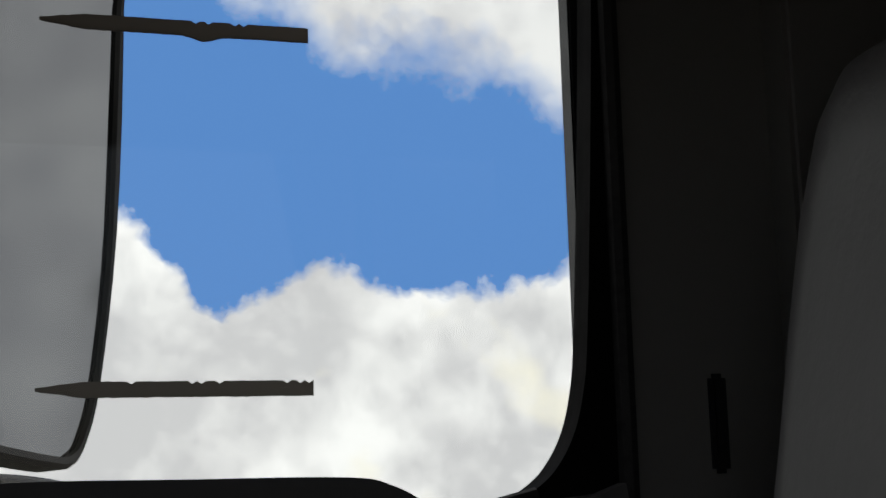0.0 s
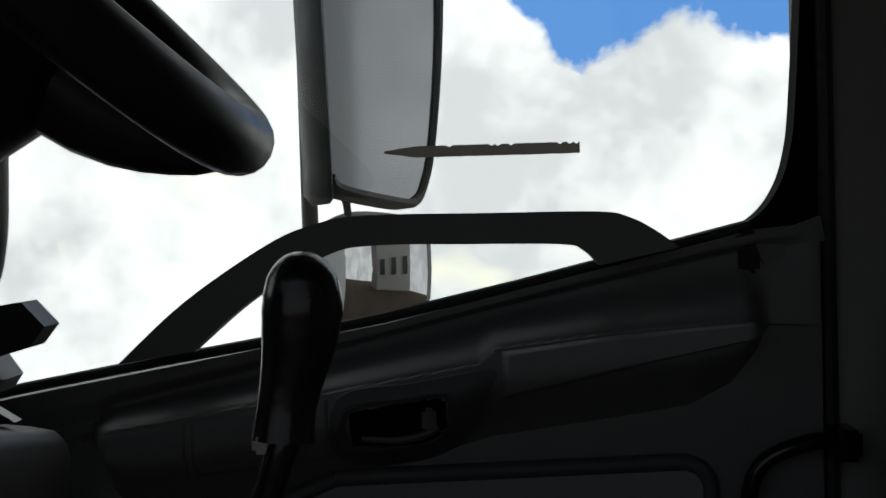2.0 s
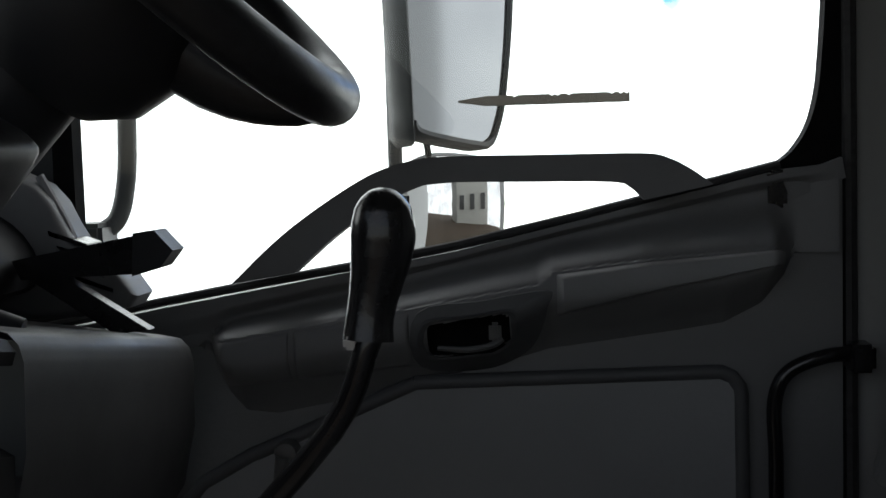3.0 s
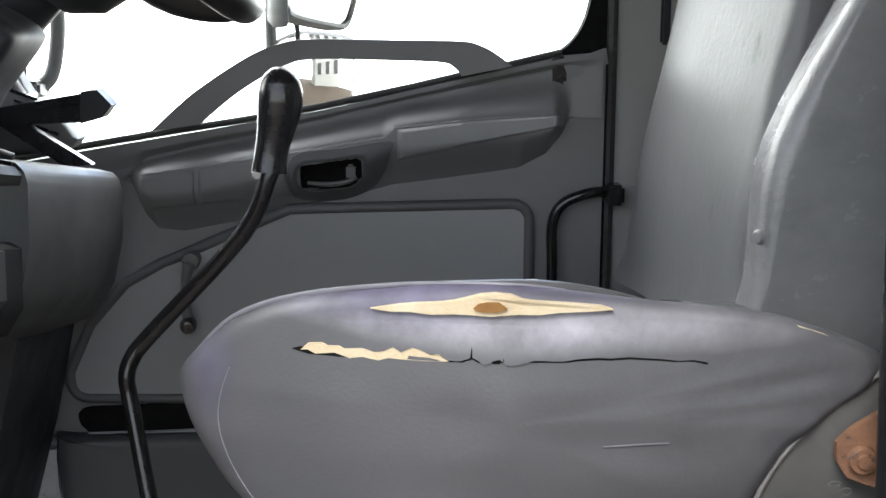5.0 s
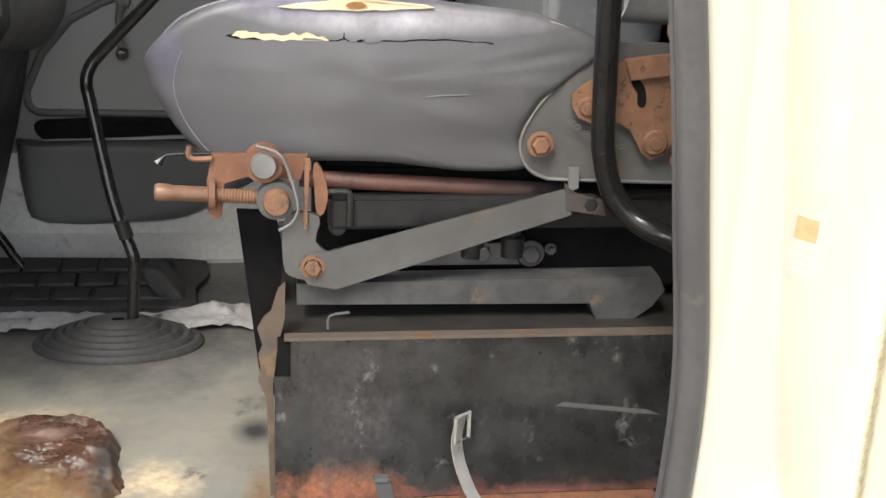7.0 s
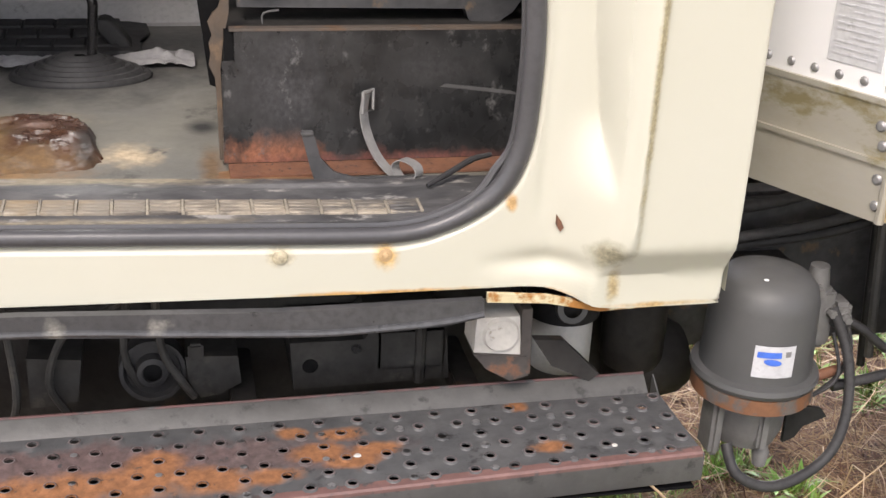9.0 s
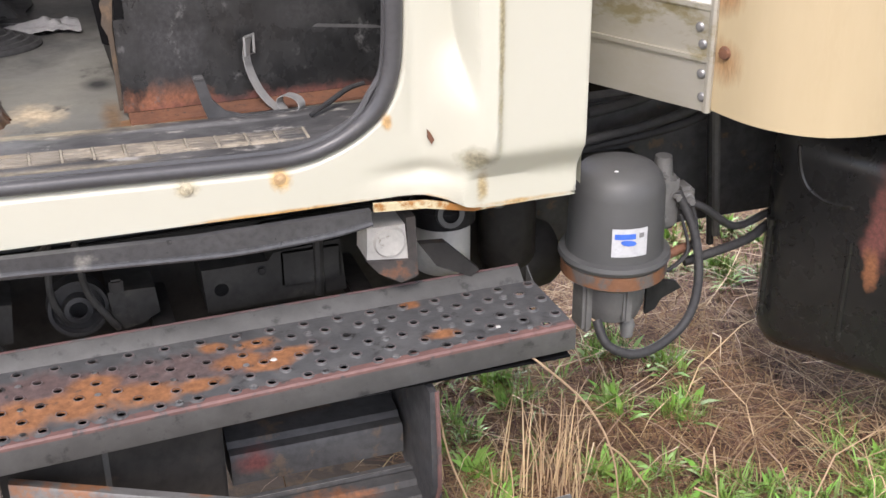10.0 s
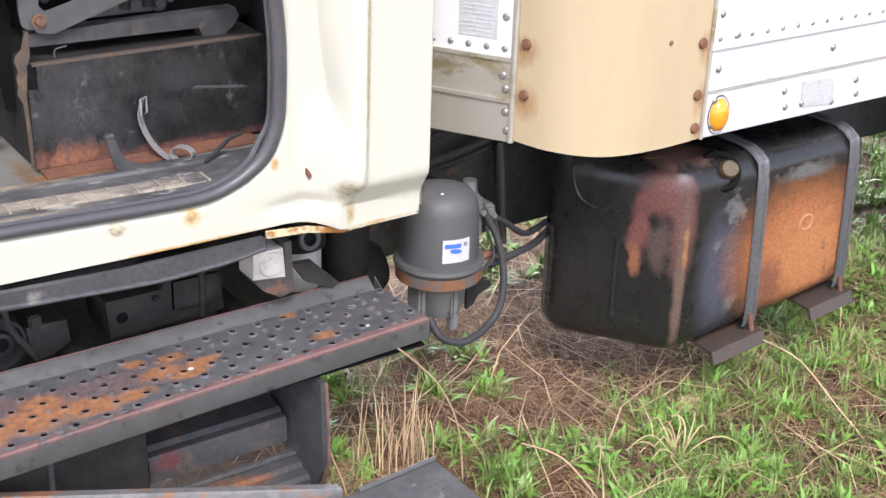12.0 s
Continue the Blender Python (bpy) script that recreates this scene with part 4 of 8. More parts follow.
# rust mound on the cab floor: a blister burst open along its far and right edges
def mound(u, v):
    a, q = 2 * math.pi * u, v
    ca, sa = math.cos(a), math.sin(a)
    k = 1 + 0.10 * noise.noise(Vector((ca * 2.2, sa * 2.2, 0))) + 0.05 * noise.noise(Vector((ca * 9, sa * 9, 4)))
    px, py = math.copysign(abs(ca) ** 0.7, ca), math.copysign(abs(sa) ** 0.7, sa)
    x = -0.300 + (0.112 + 0.02 * max(-py, 0)) * q * k * px + 0.03 * q * max(px, 0) * max(-py, 0)
    y = 0.500 + (0.140 if py > 0 else 0.150) * q * k * py
    rough = 0.008 * noise.noise(Vector((x * 14, y * 17, 2))) + 0.003 * noise.noise(Vector((x * 32, y * 40, 5))) + 0.0009 * noise.noise(Vector((x * 120, y * 120, 8)))
    steep = ease(y, 0.36, 0.50)
    top = (0.003 + 0.027 * steep) * (1 - ease(q, 0.80, 1.0)) + 0.010 * steep * ease(q, 0.80, 0.90) * (1 - ease(q, 0.93, 1.0))
    return (x, y, 0.9435 + top + rough * (1 - ease(q, 0.88, 1.0)))


part("rust_mound", sheet(mound, 150, 64), "wetrust", cab, "blistered wet rust breaking through the floor")
def soft_box(a, p=0.45):
    return math.copysign(abs(math.cos(a)) ** p, math.cos(a)), math.copysign(abs(math.sin(a)) ** p, math.sin(a))


def floor_rust(u, v):
    cx, cy = soft_box(2 * math.pi * u)
    k = 1 + 0.10 * noise.noise(Vector((cx * 5, cy * 5, 1)))
    return (0.135 + 0.098 * v * cx * k, 0.300 + 0.052 * v * cy * k, 0.9462 + 0.003 * (1 - v))


part("floor_rust", sheet(floor_rust, 72, 4), "rustfloor", cab)

# ---- far door ----
door = thing("passenger_door", (0.0, 1.48, 0.98), "dark grey moulded passenger door seen from inside, shut", "door")
DOOR = [(-1.0, 0.995), (-0.25, 0.992), (-0.13, 1.008), (-0.02, 1.078), (0.06, 1.15), (0.20, 1.20), (0.41, 1.24), (0.430, 1.4), (0.432, 1.838), (0.425, 1.848), (0.36, 1.842), (-0.034, 1.752), (-0.42, 1.686), (-1.0, 1.575)]
skin = part("door_skin", prism(DOOR, 1.478, 1.53, "y", 0.008, 3), "trim", door)
part("belt_seal", tube([(-0.98, 1.488, 1.585), (-0.42, 1.488, 1.694), (-0.034, 1.488, 1.759), (0.36, 1.488, 1.848)], 0.006, 8, 3), "rubber", door)
PANE_CORNER = [tuple(p.xz) for p in smooth_line([(x, 0, z) for x, z in ((0.352, 1.846), (0.376, 1.864), (0.395, 1.893), (0.406, 1.93), (0.412, 1.98), (0.421, 2.12), (0.429, 2.28), (0.431, 2.40), (0.41, 2.44))], 5)]
part("window_frame", prism([(-0.55, 1.66), (-0.55, 2.48), (0.45, 2.48), (0.45, 1.85), (0.36, 1.838), *PANE_CORNER, (-0.50, 2.44), (-0.525, 2.40), (-0.522, 1.68)], 1.492, 1.525, "y", 0.002), "crack", door)
part("window_pane", box(-0.54, 0.43, 1.506, 1.510, 1.60, 2.46, 0), "glass", door).visible_shadow = False
# moulded upper trim: a belt ledge, a scoop under it, the armrest and the bowl falling away below
ARM_TOP = ((-0.36, -0.346, -0.316, -0.078, 0.066, 0.083, 0.20, 0.345, 0.374), (1.640, 1.650, 1.656, 1.690, 1.714, 1.729, 1.742, 1.752, 1.742))
ARM_LOW = ((-0.36, -0.346, -0.328, -0.306, -0.265, -0.191, -0.081, 0.03, 0.076, 0.141, 0.224, 0.289, 0.335, 0.362, 0.374), (1.640, 1.628, 1.577, 1.549, 1.544, 1.558, 1.583, 1.609, 1.622, 1.630, 1.641, 1.651, 1.676, 1.712, 1.742))
GROOVE = ((-0.45, -0.34, -0.321, -0.256, -0.145, 0.086, 0.271, 0.345, 0.43), (1.645, 1.660, 1.675, 1.689, 1.712, 1.766, 1.805, 1.819, 1.832))
BELT = ((-0.60, -0.42, -0.034, 0.36, 0.43), (1.651, 1.686, 1.752, 1.842, 1.850))


def arm_rise(x, z):
    """How far the trim stands out from the door at a place."""
    top, bot, mid, belt = (float(np.interp(x, *line)) for line in (ARM_TOP, ARM_LOW, GROOVE, BELT))
    ends = ease(x, -0.352, -0.318) * (1 - ease(x, 0.340, 0.376))
    scoop = ease(x, -0.42, -0.30) * (1 - ease(x, 0.34, 0.43))
    if z >= mid:
        return 0.016 - 0.013 * scoop * (1 - ease(z, mid, mid + 0.55 * (belt - mid)))
    out = 0.058 * ends
    if z >= top:
        return max(0.016 * (1 - scoop), 0.003 * scoop) * (1 - ends) + ends * (0.003 + 0.053 * ease(mid - z, 0.0, max(mid - top, 0.01)) ** 1.4)
    if top - bot < 0.004:
        return 0.002
    p = (top - z) / (top - bot)
    return out * (1 - ease(p, 0.30, 1.0)) - 0.005 * ease(p, 0.85, 1.0) + 0.004 * ends * math.sin(min(p / 0.5, 1.0) * math.pi) + 0.001


def arm_at(u, v):
    x = -0.56 + 0.985 * u
    lo, hi = float(np.interp(x, *ARM_LOW)) - 0.004, float(np.interp(x, *BELT)) - 0.003
    z = lo + (hi - lo) * v
    return (x, 1.478 - arm_rise(x, z), z)


BEZ = [(-0.082, 1.612), (-0.006, 1.603), (0.044, 1.621), (0.066, 1.648), (0.078, 1.688), (0.079, 1.709), (0.0, 1.698), (-0.080, 1.684)]
WELL = [(-0.066, 1.628), (-0.006, 1.628), (0.014, 1.632), (0.031, 1.646), (0.033, 1.664), (0.028, 1.681), (-0.016, 1.676), (-0.066, 1.668)]


def inside(poly, x, z):
    hit = False
    for (a, b), (c, d) in zip(poly, [*poly[1:], poly[0]]):
        if (b > z) != (d > z) and x < (c - a) * (z - b) / (d - b) + a:
            hit = not hit
    return hit


bm = sheet(arm_at, 250, 96)
bmesh.ops.delete(bm, geom=[f for f in bm.faces if inside(WELL, f.calc_center_median().x, f.calc_center_median().z)], context="FACES")
arm = part("armrest", bm, "trim_arm", door, "moulded dark grey armrest and belt ledge")


def arm_cover(x0, x1, drop0, drop1, lift):
    """A cover on the armrest, from its upper edge down, with rounded edges."""
    def at(u, v):
        x = x0 + (x1 - x0) * u
        top = float(np.interp(x, *ARM_TOP)) - 0.002
        z = top - (drop0 + (drop1 - drop0) * u) * (1 - v)
        edge = min(u * 3, (1 - u) * 3, v, 1 - v)
        return (x, 1.478 - arm_rise(x, z) - lift * ease(edge, 0.0, 0.12) + 0.003 * (1 - ease(edge, 0.0, 0.05)), z)
    return sheet(at, 80, 30)


part("armrest_pad", arm_cover(0.086, 0.362, 0.054, 0.016, 0.010), "trim_pad", arm, "smooth grey armrest pad")
part("speaker_cover", arm_cover(-0.332, -0.236, 0.062, 0.066, 0.003), "trim_arm", arm)
part("middle_cover", arm_cover(-0.232, -0.088, 0.066, 0.075, 0.004), "trim_arm", arm)


def face_y(x, z, lift):
    return 1.478 - arm_rise(x, z) - lift


def well_rim(grow, lift):
    cx, cz = -0.014, 1.654
    return [(cx + (x - cx) * grow, cz + (z - cz) * grow) for x, z in smooth_loop(WELL, 4)], lift


bm = bmesh.new()
outer = smooth_loop(BEZ, 4)
rings = []
for poly, lift in ((outer, -0.004), ([(x * 0.985 - 0.0001, 1.654 + (z - 1.654) * 0.97) for x, z in outer], 0.004), well_rim(1.22, 0.0035), well_rim(1.12, 0.007), well_rim(1.0, 0.004)):
    rings.append([bm.verts.new((x, face_y(x, z, lift), z)) for x, z in poly])
rings.append([bm.verts.new((v.co.x, 1.452, v.co.z)) for v in rings[-1]])
for a, c in zip(rings, rings[1:]):
    for i in range(len(a)):
        bm.faces.new((a[i], a[(i + 1) % len(a)], c[(i + 1) % len(a)], c[i]))
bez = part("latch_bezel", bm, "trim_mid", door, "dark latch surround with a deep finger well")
bm = bmesh.new()
bm.faces.new([bm.verts.new((x, 1.451, z)) for x, z in smooth_loop(WELL, 4)])
part("latch_recess", bm, "crack", bez)
part("latch_handle", merge(tube([(-0.056, 1.424, 1.640), (-0.02, 1.420, 1.638), (0.010, 1.421, 1.643), (0.022, 1.424, 1.650)], [0.003, 0.0042, 0.0042, 0.004], 8, 4), box(0.006, 0.021, 1.416, 1.428, 1.645, 1.670, 0.004)), "greyplate", bez, "grey latch lever")
PANEL = rounded([(0.20, 1.262), (0.308, 1.285), (0.308, 1.604), (-0.08, 1.535), (-0.296, 1.503), (-0.364, 1.465), (-0.425, 1.394), (-0.462, 1.312), (-0.458, 1.268)], 0.0, 0.028, 4)
part("door_insert", prism(PANEL, 1.466, 1.49, "y", 0.008, 3), "panel", door, "smooth grey insert panel")
# darker tone stands for the shade in the groove round the insert
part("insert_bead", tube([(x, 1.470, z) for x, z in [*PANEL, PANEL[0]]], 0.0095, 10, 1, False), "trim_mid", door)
RAIL_TOP = [(-0.302, 1.724), (-0.232, 1.786), (-0.146, 1.842), (-0.095, 1.862), (-0.045, 1.869), (0.08, 1.868), (0.19, 1.8665), (0.222, 1.860), (0.248, 1.846), (0.272, 1.828)]
RAIL_LOW = [(0.192, 1.812), (0.178, 1.826), (0.154, 1.834), (0.05, 1.837), (-0.037, 1.838), (-0.087, 1.829), (-0.164, 1.785), (-0.225, 1.735)]
RAIL = [tuple(p.xz) for line in (RAIL_TOP, RAIL_LOW) for p in smooth_line([(x, 0, z) for x, z in line], 6)]
rail = part("grab_rail", prism(RAIL, 1.41, 1.45, "y", 0.010, 3), "trim", door, "moulded grey grab rail across the window sill")
part("rail_foot", prism([(-0.292, 1.728), (-0.236, 1.737), (-0.222, 1.76), (-0.268, 1.752)], 1.44, 1.482, "y", 0.006), "trim", rail)
part("rail_foot", prism([(0.248, 1.833), (0.192, 1.818), (0.20, 1.832), (0.238, 1.844)], 1.44, 1.482, "y", 0.006), "trim", rail)
crank = part("window_crank", merge(lathe([(0, 0), (0.015, 0), (0.016, 0.02), (0.013, 0.028), (0, 0.03)], along((-0.251, 1.468, 1.508), (0, -1, 0)), 18), tube([(-0.254, 1.44, 1.505), (-0.261, 1.44, 1.46), (-0.258, 1.44, 1.405)], [0.010, 0.007, 0.009], 10, 3)), "greyplate", door)
part("crank_knob", lathe([(0, 0), (0.012, 0.0), (0.014, 0.02), (0.010, 0.034), (0, 0.036)], along((-0.256, 1.448, 1.402), (0, -1, 0)), 16), "blackgloss", crank)
# flat near-black piece, the shade inside the slot put into its colour
part("map_pocket", prism(smooth_loop([(-0.452, 1.236), (-0.438, 1.249), (-0.38, 1.252), (-0.16, 1.262), (-0.06, 1.262), (-0.03, 1.245), (-0.06, 1.226), (-0.17, 1.218), (-0.40, 1.207), (-0.440, 1.212)], 3), 1.468, 1.480, "y", 0.003), "crack", door, "dark open slot of the door pocket")
part("pocket_lip", tube([(-0.435, 1.464, 1.205), (-0.30, 1.462, 1.207), (-0.17, 1.462, 1.213), (-0.05, 1.464, 1.220)], [0.004, 0.006, 0.006, 0.003], 8, 3), "panel", door)
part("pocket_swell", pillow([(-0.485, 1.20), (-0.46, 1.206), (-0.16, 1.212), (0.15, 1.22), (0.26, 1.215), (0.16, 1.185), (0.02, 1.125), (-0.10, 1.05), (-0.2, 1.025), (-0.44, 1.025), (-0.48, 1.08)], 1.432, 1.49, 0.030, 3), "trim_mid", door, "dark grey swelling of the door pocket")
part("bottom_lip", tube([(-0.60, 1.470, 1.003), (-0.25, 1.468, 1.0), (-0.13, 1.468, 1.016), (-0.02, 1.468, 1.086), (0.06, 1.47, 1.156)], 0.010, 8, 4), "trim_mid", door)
strap = thing("pull_handle", (0.35, 1.46, 1.39), "black bent pull handle by the door post", "handle")
part("bar", tube([(0.350, 1.478, 1.375), (0.347, 1.46, 1.42), (0.346, 1.452, 1.50), (0.345, 1.45, 1.566), (0.362, 1.447, 1.602), (0.408, 1.447, 1.62), (0.45, 1.465, 1.618)], 0.009, 10, 5), "blackgloss", strap)
part("anchor", box(0.433, 0.464, 1.445, 1.495, 1.598, 1.632, 0.005), "blackgloss", strap)
part("lock_block", box(0.343, 0.366, 1.466, 1.49, 1.796, 1.842, 0.005), "blackgloss", door)
part("sill_cap", prism([(0.36, 1.83), (0.43, 1.855), (0.434, 1.83), (0.37, 1.806)], 1.468, 1.485, "y", 0.005), "trim", door)

# weathered strips stuck on the pane, ragged along the top
for z, x0, x1, sag in ((1.937, -0.03, 0.183, 0.0), (2.231, -0.034, 0.181, 0.0045)):
    n = 60
    top, low_edge = [], []
    for i in range(n + 1):
        f = i / n
        x = x0 + (x1 - x0) * f
        tip = min(f / 0.16, 1.0)
        nick = 0.0022 if noise.noise(Vector((i * 0.9, z * 5, 0))) > 0.34 and f > 0.3 else 0.0
        top.append((x, z + 0.0062 * (0.25 + 0.75 * tip) - nick + 0.0005 * noise.noise(Vector((i * 2.7, z, 1)))))
        low_edge.append((x, z - 0.0062 * (0.15 + 0.85 * tip) - sag * math.exp(-((f - 0.6) / 0.05) ** 2) + 0.0006 * noise.noise(Vector((i * 1.9, z, 5)))))
    tagged(part("tape_strip", prism(top + low_edge[::-1], 1.512, 1.514, "y", 0), "tape", None), "weathered strip of dark tape stuck on the window", "tape", "strips on the window")

# ---- mirrors ----
mir = thing("side_mirror", (-0.05, 1.68, 1.89), "tall rectangular side mirror in a dark housing", "mirror")
# its face is turned towards the rear
MIR = [(0.006, 2.52), (0.005, 1.938), (0.010, 1.917), (0.029, 1.903), (0.129, 1.887), (0.154, 1.889), (0.169, 1.905), (0.187, 1.961), (0.206, 2.109), (0.212, 2.338), (0.210, 2.52)]
ALONG, OUT = Vector((0.656, 0.755, 0)), Vector((-0.755, 0.656, 0))
MIR = smooth_loop(MIR, 4)
CS, CZ = 0.115, 2.20


def on_mirror(s, z, back, grow=0.0):
    k = Vector((s - CS, z - CZ))
    k = k * (1 + grow / k.length)
    p = Vector((-0.105, 1.62, 0)) + ALONG * (CS + k.x) + OUT * back
    return (p.x, p.y, CZ + k.y)


bm = bmesh.new()
bm.faces.new([bm.verts.new(on_mirror(a, c, 0.003)) for a, c in MIR])
part("mirror_glass", bm, "mirror", mir)
bm = bmesh.new()
loops = [[bm.verts.new(on_mirror(a, c, back, grow)) for a, c in MIR] for back, grow in ((0.008, -0.003), (-0.003, -0.003), (-0.004, 0.003), (0.0, 0.008), (0.03, 0.010), (0.05, -0.004), (0.058, -0.03))]
for p, q in zip(loops, loops[1:]):
    for i in range(len(MIR)):
        j = (i + 1) % len(MIR)
        bm.faces.new((p[i], p[j], q[j], q[i]))
bm.faces.new(loops[-1])
part("housing", bm, "mirror_case", mir)
part("mirror_arm", tube([(-0.137, 1.715, 2.55), (-0.138, 1.715, 2.1), (-0.137, 1.715, 1.70), (-0.13, 1.66, 1.60), (-0.11, 1.53, 1.58)], 0.0105, 12, 3), "mirror_case", mir)
part("stay", tube([(-0.098, 1.70, 1.91), (-0.09, 1.70, 1.885), (-0.088, 1.70, 1.86)], 0.005, 8, 3), "black", mir)
cvx = thing("convex_mirror", (-0.06, 1.70, 1.75), "small convex mirror under the side mirror", "mirror")
CVX = [(-0.135, 1.846), (-0.118, 1.866), (-0.087, 1.876), (-0.040, 1.872), (-0.002, 1.862), (0.006, 1.845), (0.006, 1.768), (-0.01, 1.735), (-0.103, 1.73), (-0.135, 1.76)]
TURN = 1.28


def turned(bm):
    """Turns the mirror head to face the rear."""
    for v in bm.verts:
        v.co.y += (v.co.x + 0.135) * TURN
    return bm


part("housing", turned(pillow(CVX, 1.700, 1.76, 0.02, 3)), "mirror_case", cvx)
GLASS = smooth_loop([((x + 0.062) * 0.94 - 0.062, (z - 1.795) * 0.94 + 1.794) for x, z in CVX], 3)


def dome(u, v):
    x, z = GLASS[int(round(u * len(GLASS))) % len(GLASS)]
    x, z = -0.064 + (x + 0.064) * v, 1.80 + (z - 1.80) * v
    sag = ((x + 0.064) / 0.07) ** 2 * 0.013 + ((z - 1.80) / 0.07) ** 2 * 0.007
    return (x, 1.678 + sag + (x + 0.135) * TURN, z)


part("mirror_glass", sheet(dome, len(GLASS), 14), "mirror_sharp", cvx)
part("clamp", box(-0.148, -0.118, 1.70, 1.735, 1.79, 1.82, 0.004), "black", cvx)
front = thing("front_mirror_arm", (-0.50, 1.60, 1.80), "bent grey tubular mirror bracket outside the cab", "bracket")
part("tube", tube([(-0.515, 1.58, 1.785), (-0.50, 1.585, 1.80), (-0.49, 1.59, 1.84), (-0.484, 1.59, 1.92), (-0.480, 1.59, 2.2), (-0.5, 1.54, 2.33)], 0.013, 12, 4), "mirror_case", front)
part("foot", box(-0.555, -0.505, 1.53, 1.60, 1.76, 1.795, 0.006), "mirror_case", front)

# ---- low buildings behind the truck, seen in the mirror ----
def building(x, y, wide, deep, high, tone, cols, storeys):
    b = thing("building", (x, y, 0.0), "pale low industrial building with dark windows", "building")
    part("wall", box(x, x + deep, y, y + wide, -0.05, high, 0.02, 1), tone, b)
    part("roof", box(x - 0.25, x + deep + 0.25, y - 0.25, y + wide + 0.25, high, high + 0.25, 0.02, 1), "greyplate", b)
    for c in range(cols):
        for f in range(storeys):
            y0, z0 = y + wide * (c + 0.28) / cols, 0.9 + f * high / storeys
            w, h = wide / cols * 0.44, high / storeys * 0.42
            win = part("window", box(x - 0.06, x + 0.02, y0 - 0.08, y0 + w + 0.08, z0 - 0.08, z0 + h + 0.08, 0.01, 1), "greywhite", b)
            part("pane", box(x - 0.075, x - 0.05, y0, y0 + w, z0, z0 + h, 0, 1), "blackgloss", win)


building(14.5, 4.6, 2.8, 2.5, 4.2, "greywhite", 3, 2)

# ---- gear lever ----
gear = thing("gear_lever", (-0.22, 0.97, 0.945), "black bent gear lever with a ribbed rubber boot", "gear lever")
part("shaft", tube([(-0.070, 1.03, 1.73), (-0.080, 1.02, 1.70), (-0.116, 1.03, 1.624), (-0.247, 1.055, 1.482), (-0.272, 1.055, 1.450), (-0.279, 1.05, 1.424), (-0.273, 1.045, 1.385), (-0.236, 1.0, 1.215), (-0.203, 0.97, 1.125), (-0.201, 0.97, 1.09), (-0.21, 0.97, 0.97)], 0.0115, 12, 4), "blackgloss", gear)
KNOB = ((1.8425, 0.004), (1.840, 0.012), (1.834, 0.0195), (1.825, 0.0255), (1.812, 0.0288), (1.798, 0.0298), (1.780, 0.028), (1.762, 0.0248), (1.745, 0.0225), (1.730, 0.0216), (1.718, 0.0222), (1.706, 0.0235))
knob = part("knob", tube([(-0.064 - 0.016 * ease(1.81 - z, 0.0, 0.11), 1.04 - 0.09 * max(1.80 - z, 0.0), z) for z, q in KNOB], [q for z, q in KNOB], 24, 3), "blackgloss", gear)
part("switch", box(-0.100, -0.086, 1.012, 1.03, 1.70, 1.712, 0.003), "steel", knob)
part("collar", tube([(-0.221, 0.97, 1.185), (-0.212, 0.97, 1.155)], 0.014, 12, 1), "black", gear)
prof = [(0.012, 0.062), (0.036, 0.066), (0.046, 0.064), (0.052, 0.058)]
for k, rr in enumerate((0.058, 0.078, 0.098, 0.118, 0.138)):
    h = 0.054 - 0.0095 * k
    prof += [(rr, h - 0.004), (rr + 0.004, h + 0.001), (rr + 0.012, h), (rr + 0.017, h - 0.006)]
prof += [(0.158, 0.006), (0.158, 0.0), (0, 0)]
part("boot", lathe(prof, along((-0.235, 0.97, 0.945), (0, 0, 1)) @ Matrix.Diagonal((1, 0.62, 0.8, 1)), 44), "rubber", gear)

# ---- floor clutter beyond the lever ----
matt = thing("folded_mat", (-0.33, 1.2, 0.945), "folded black ribbed rubber mat lying on the floor", "mat")
part("under_fold", pillow([(-0.62, 0.955), (-0.14, 0.95), (-0.135, 0.964), (-0.62, 0.972)], 1.10, 1.38, 0.008, 3, 0.2), "rubber", matt)
top = part("top_fold", sheet(lambda u, v: (-0.62 + 0.45 * u - 0.02 * v, 1.12 + 0.22 * v, 0.957 + 0.022 * v + 0.006 * noise.noise(Vector((u * 5, v * 3, 1)))), 24, 8, 0.006), "rubber", matt)
lug = mesh_of("tread_lug", box(-0.036, 0.036, -0.026, 0.026, -0.004, 0.006, 0.003, 1), "rubber")
for row in range(3):
    for k in range(6):
        x = -0.58 + 0.078 * k - 0.036 * (row % 2)
        piece("tread_lug", lug, pose(x, 1.16 + 0.066 * row, 0.968 + 0.0066 * row, 5.7, 0, 0), top)
part("side_fold", pillow([(-0.20, 1.015), (-0.17, 1.02), (-0.125, 0.965), (-0.135, 0.952), (-0.165, 0.955)], 1.14, 1.22, 0.008, 3, 0.2), "rubber", matt)
rag = thing("plastic_sheet", (-0.2, 0.95, 0.945), "crumpled clear grey plastic sheet on the floor", "plastic sheet")


def crumple(u, v):
    x, y = -0.50 + 0.52 * u, 0.99 + 0.12 * v + 0.03 * math.sin(9 * u)
    return (x, y, 0.952 + 0.02 * abs(noise.noise(Vector((x * 14, y * 14, 1)))) + 0.012 * abs(noise.noise(Vector((x * 40, y * 40, 5)))))


part("sheet", sheet(crumple, 60, 16, 0.001), "cloth", rag)
pipe = thing("cable", (-0.48, 1.3, 0.945), "bent black cable on the cab floor", "cable")
part("cable", tube([(-0.56, 1.3, 1.12), (-0.505, 1.3, 1.044), (-0.454, 1.3, 0.965), (-0.40, 1.28, 0.955)], 0.01, 10, 4), "blackgloss", pipe)

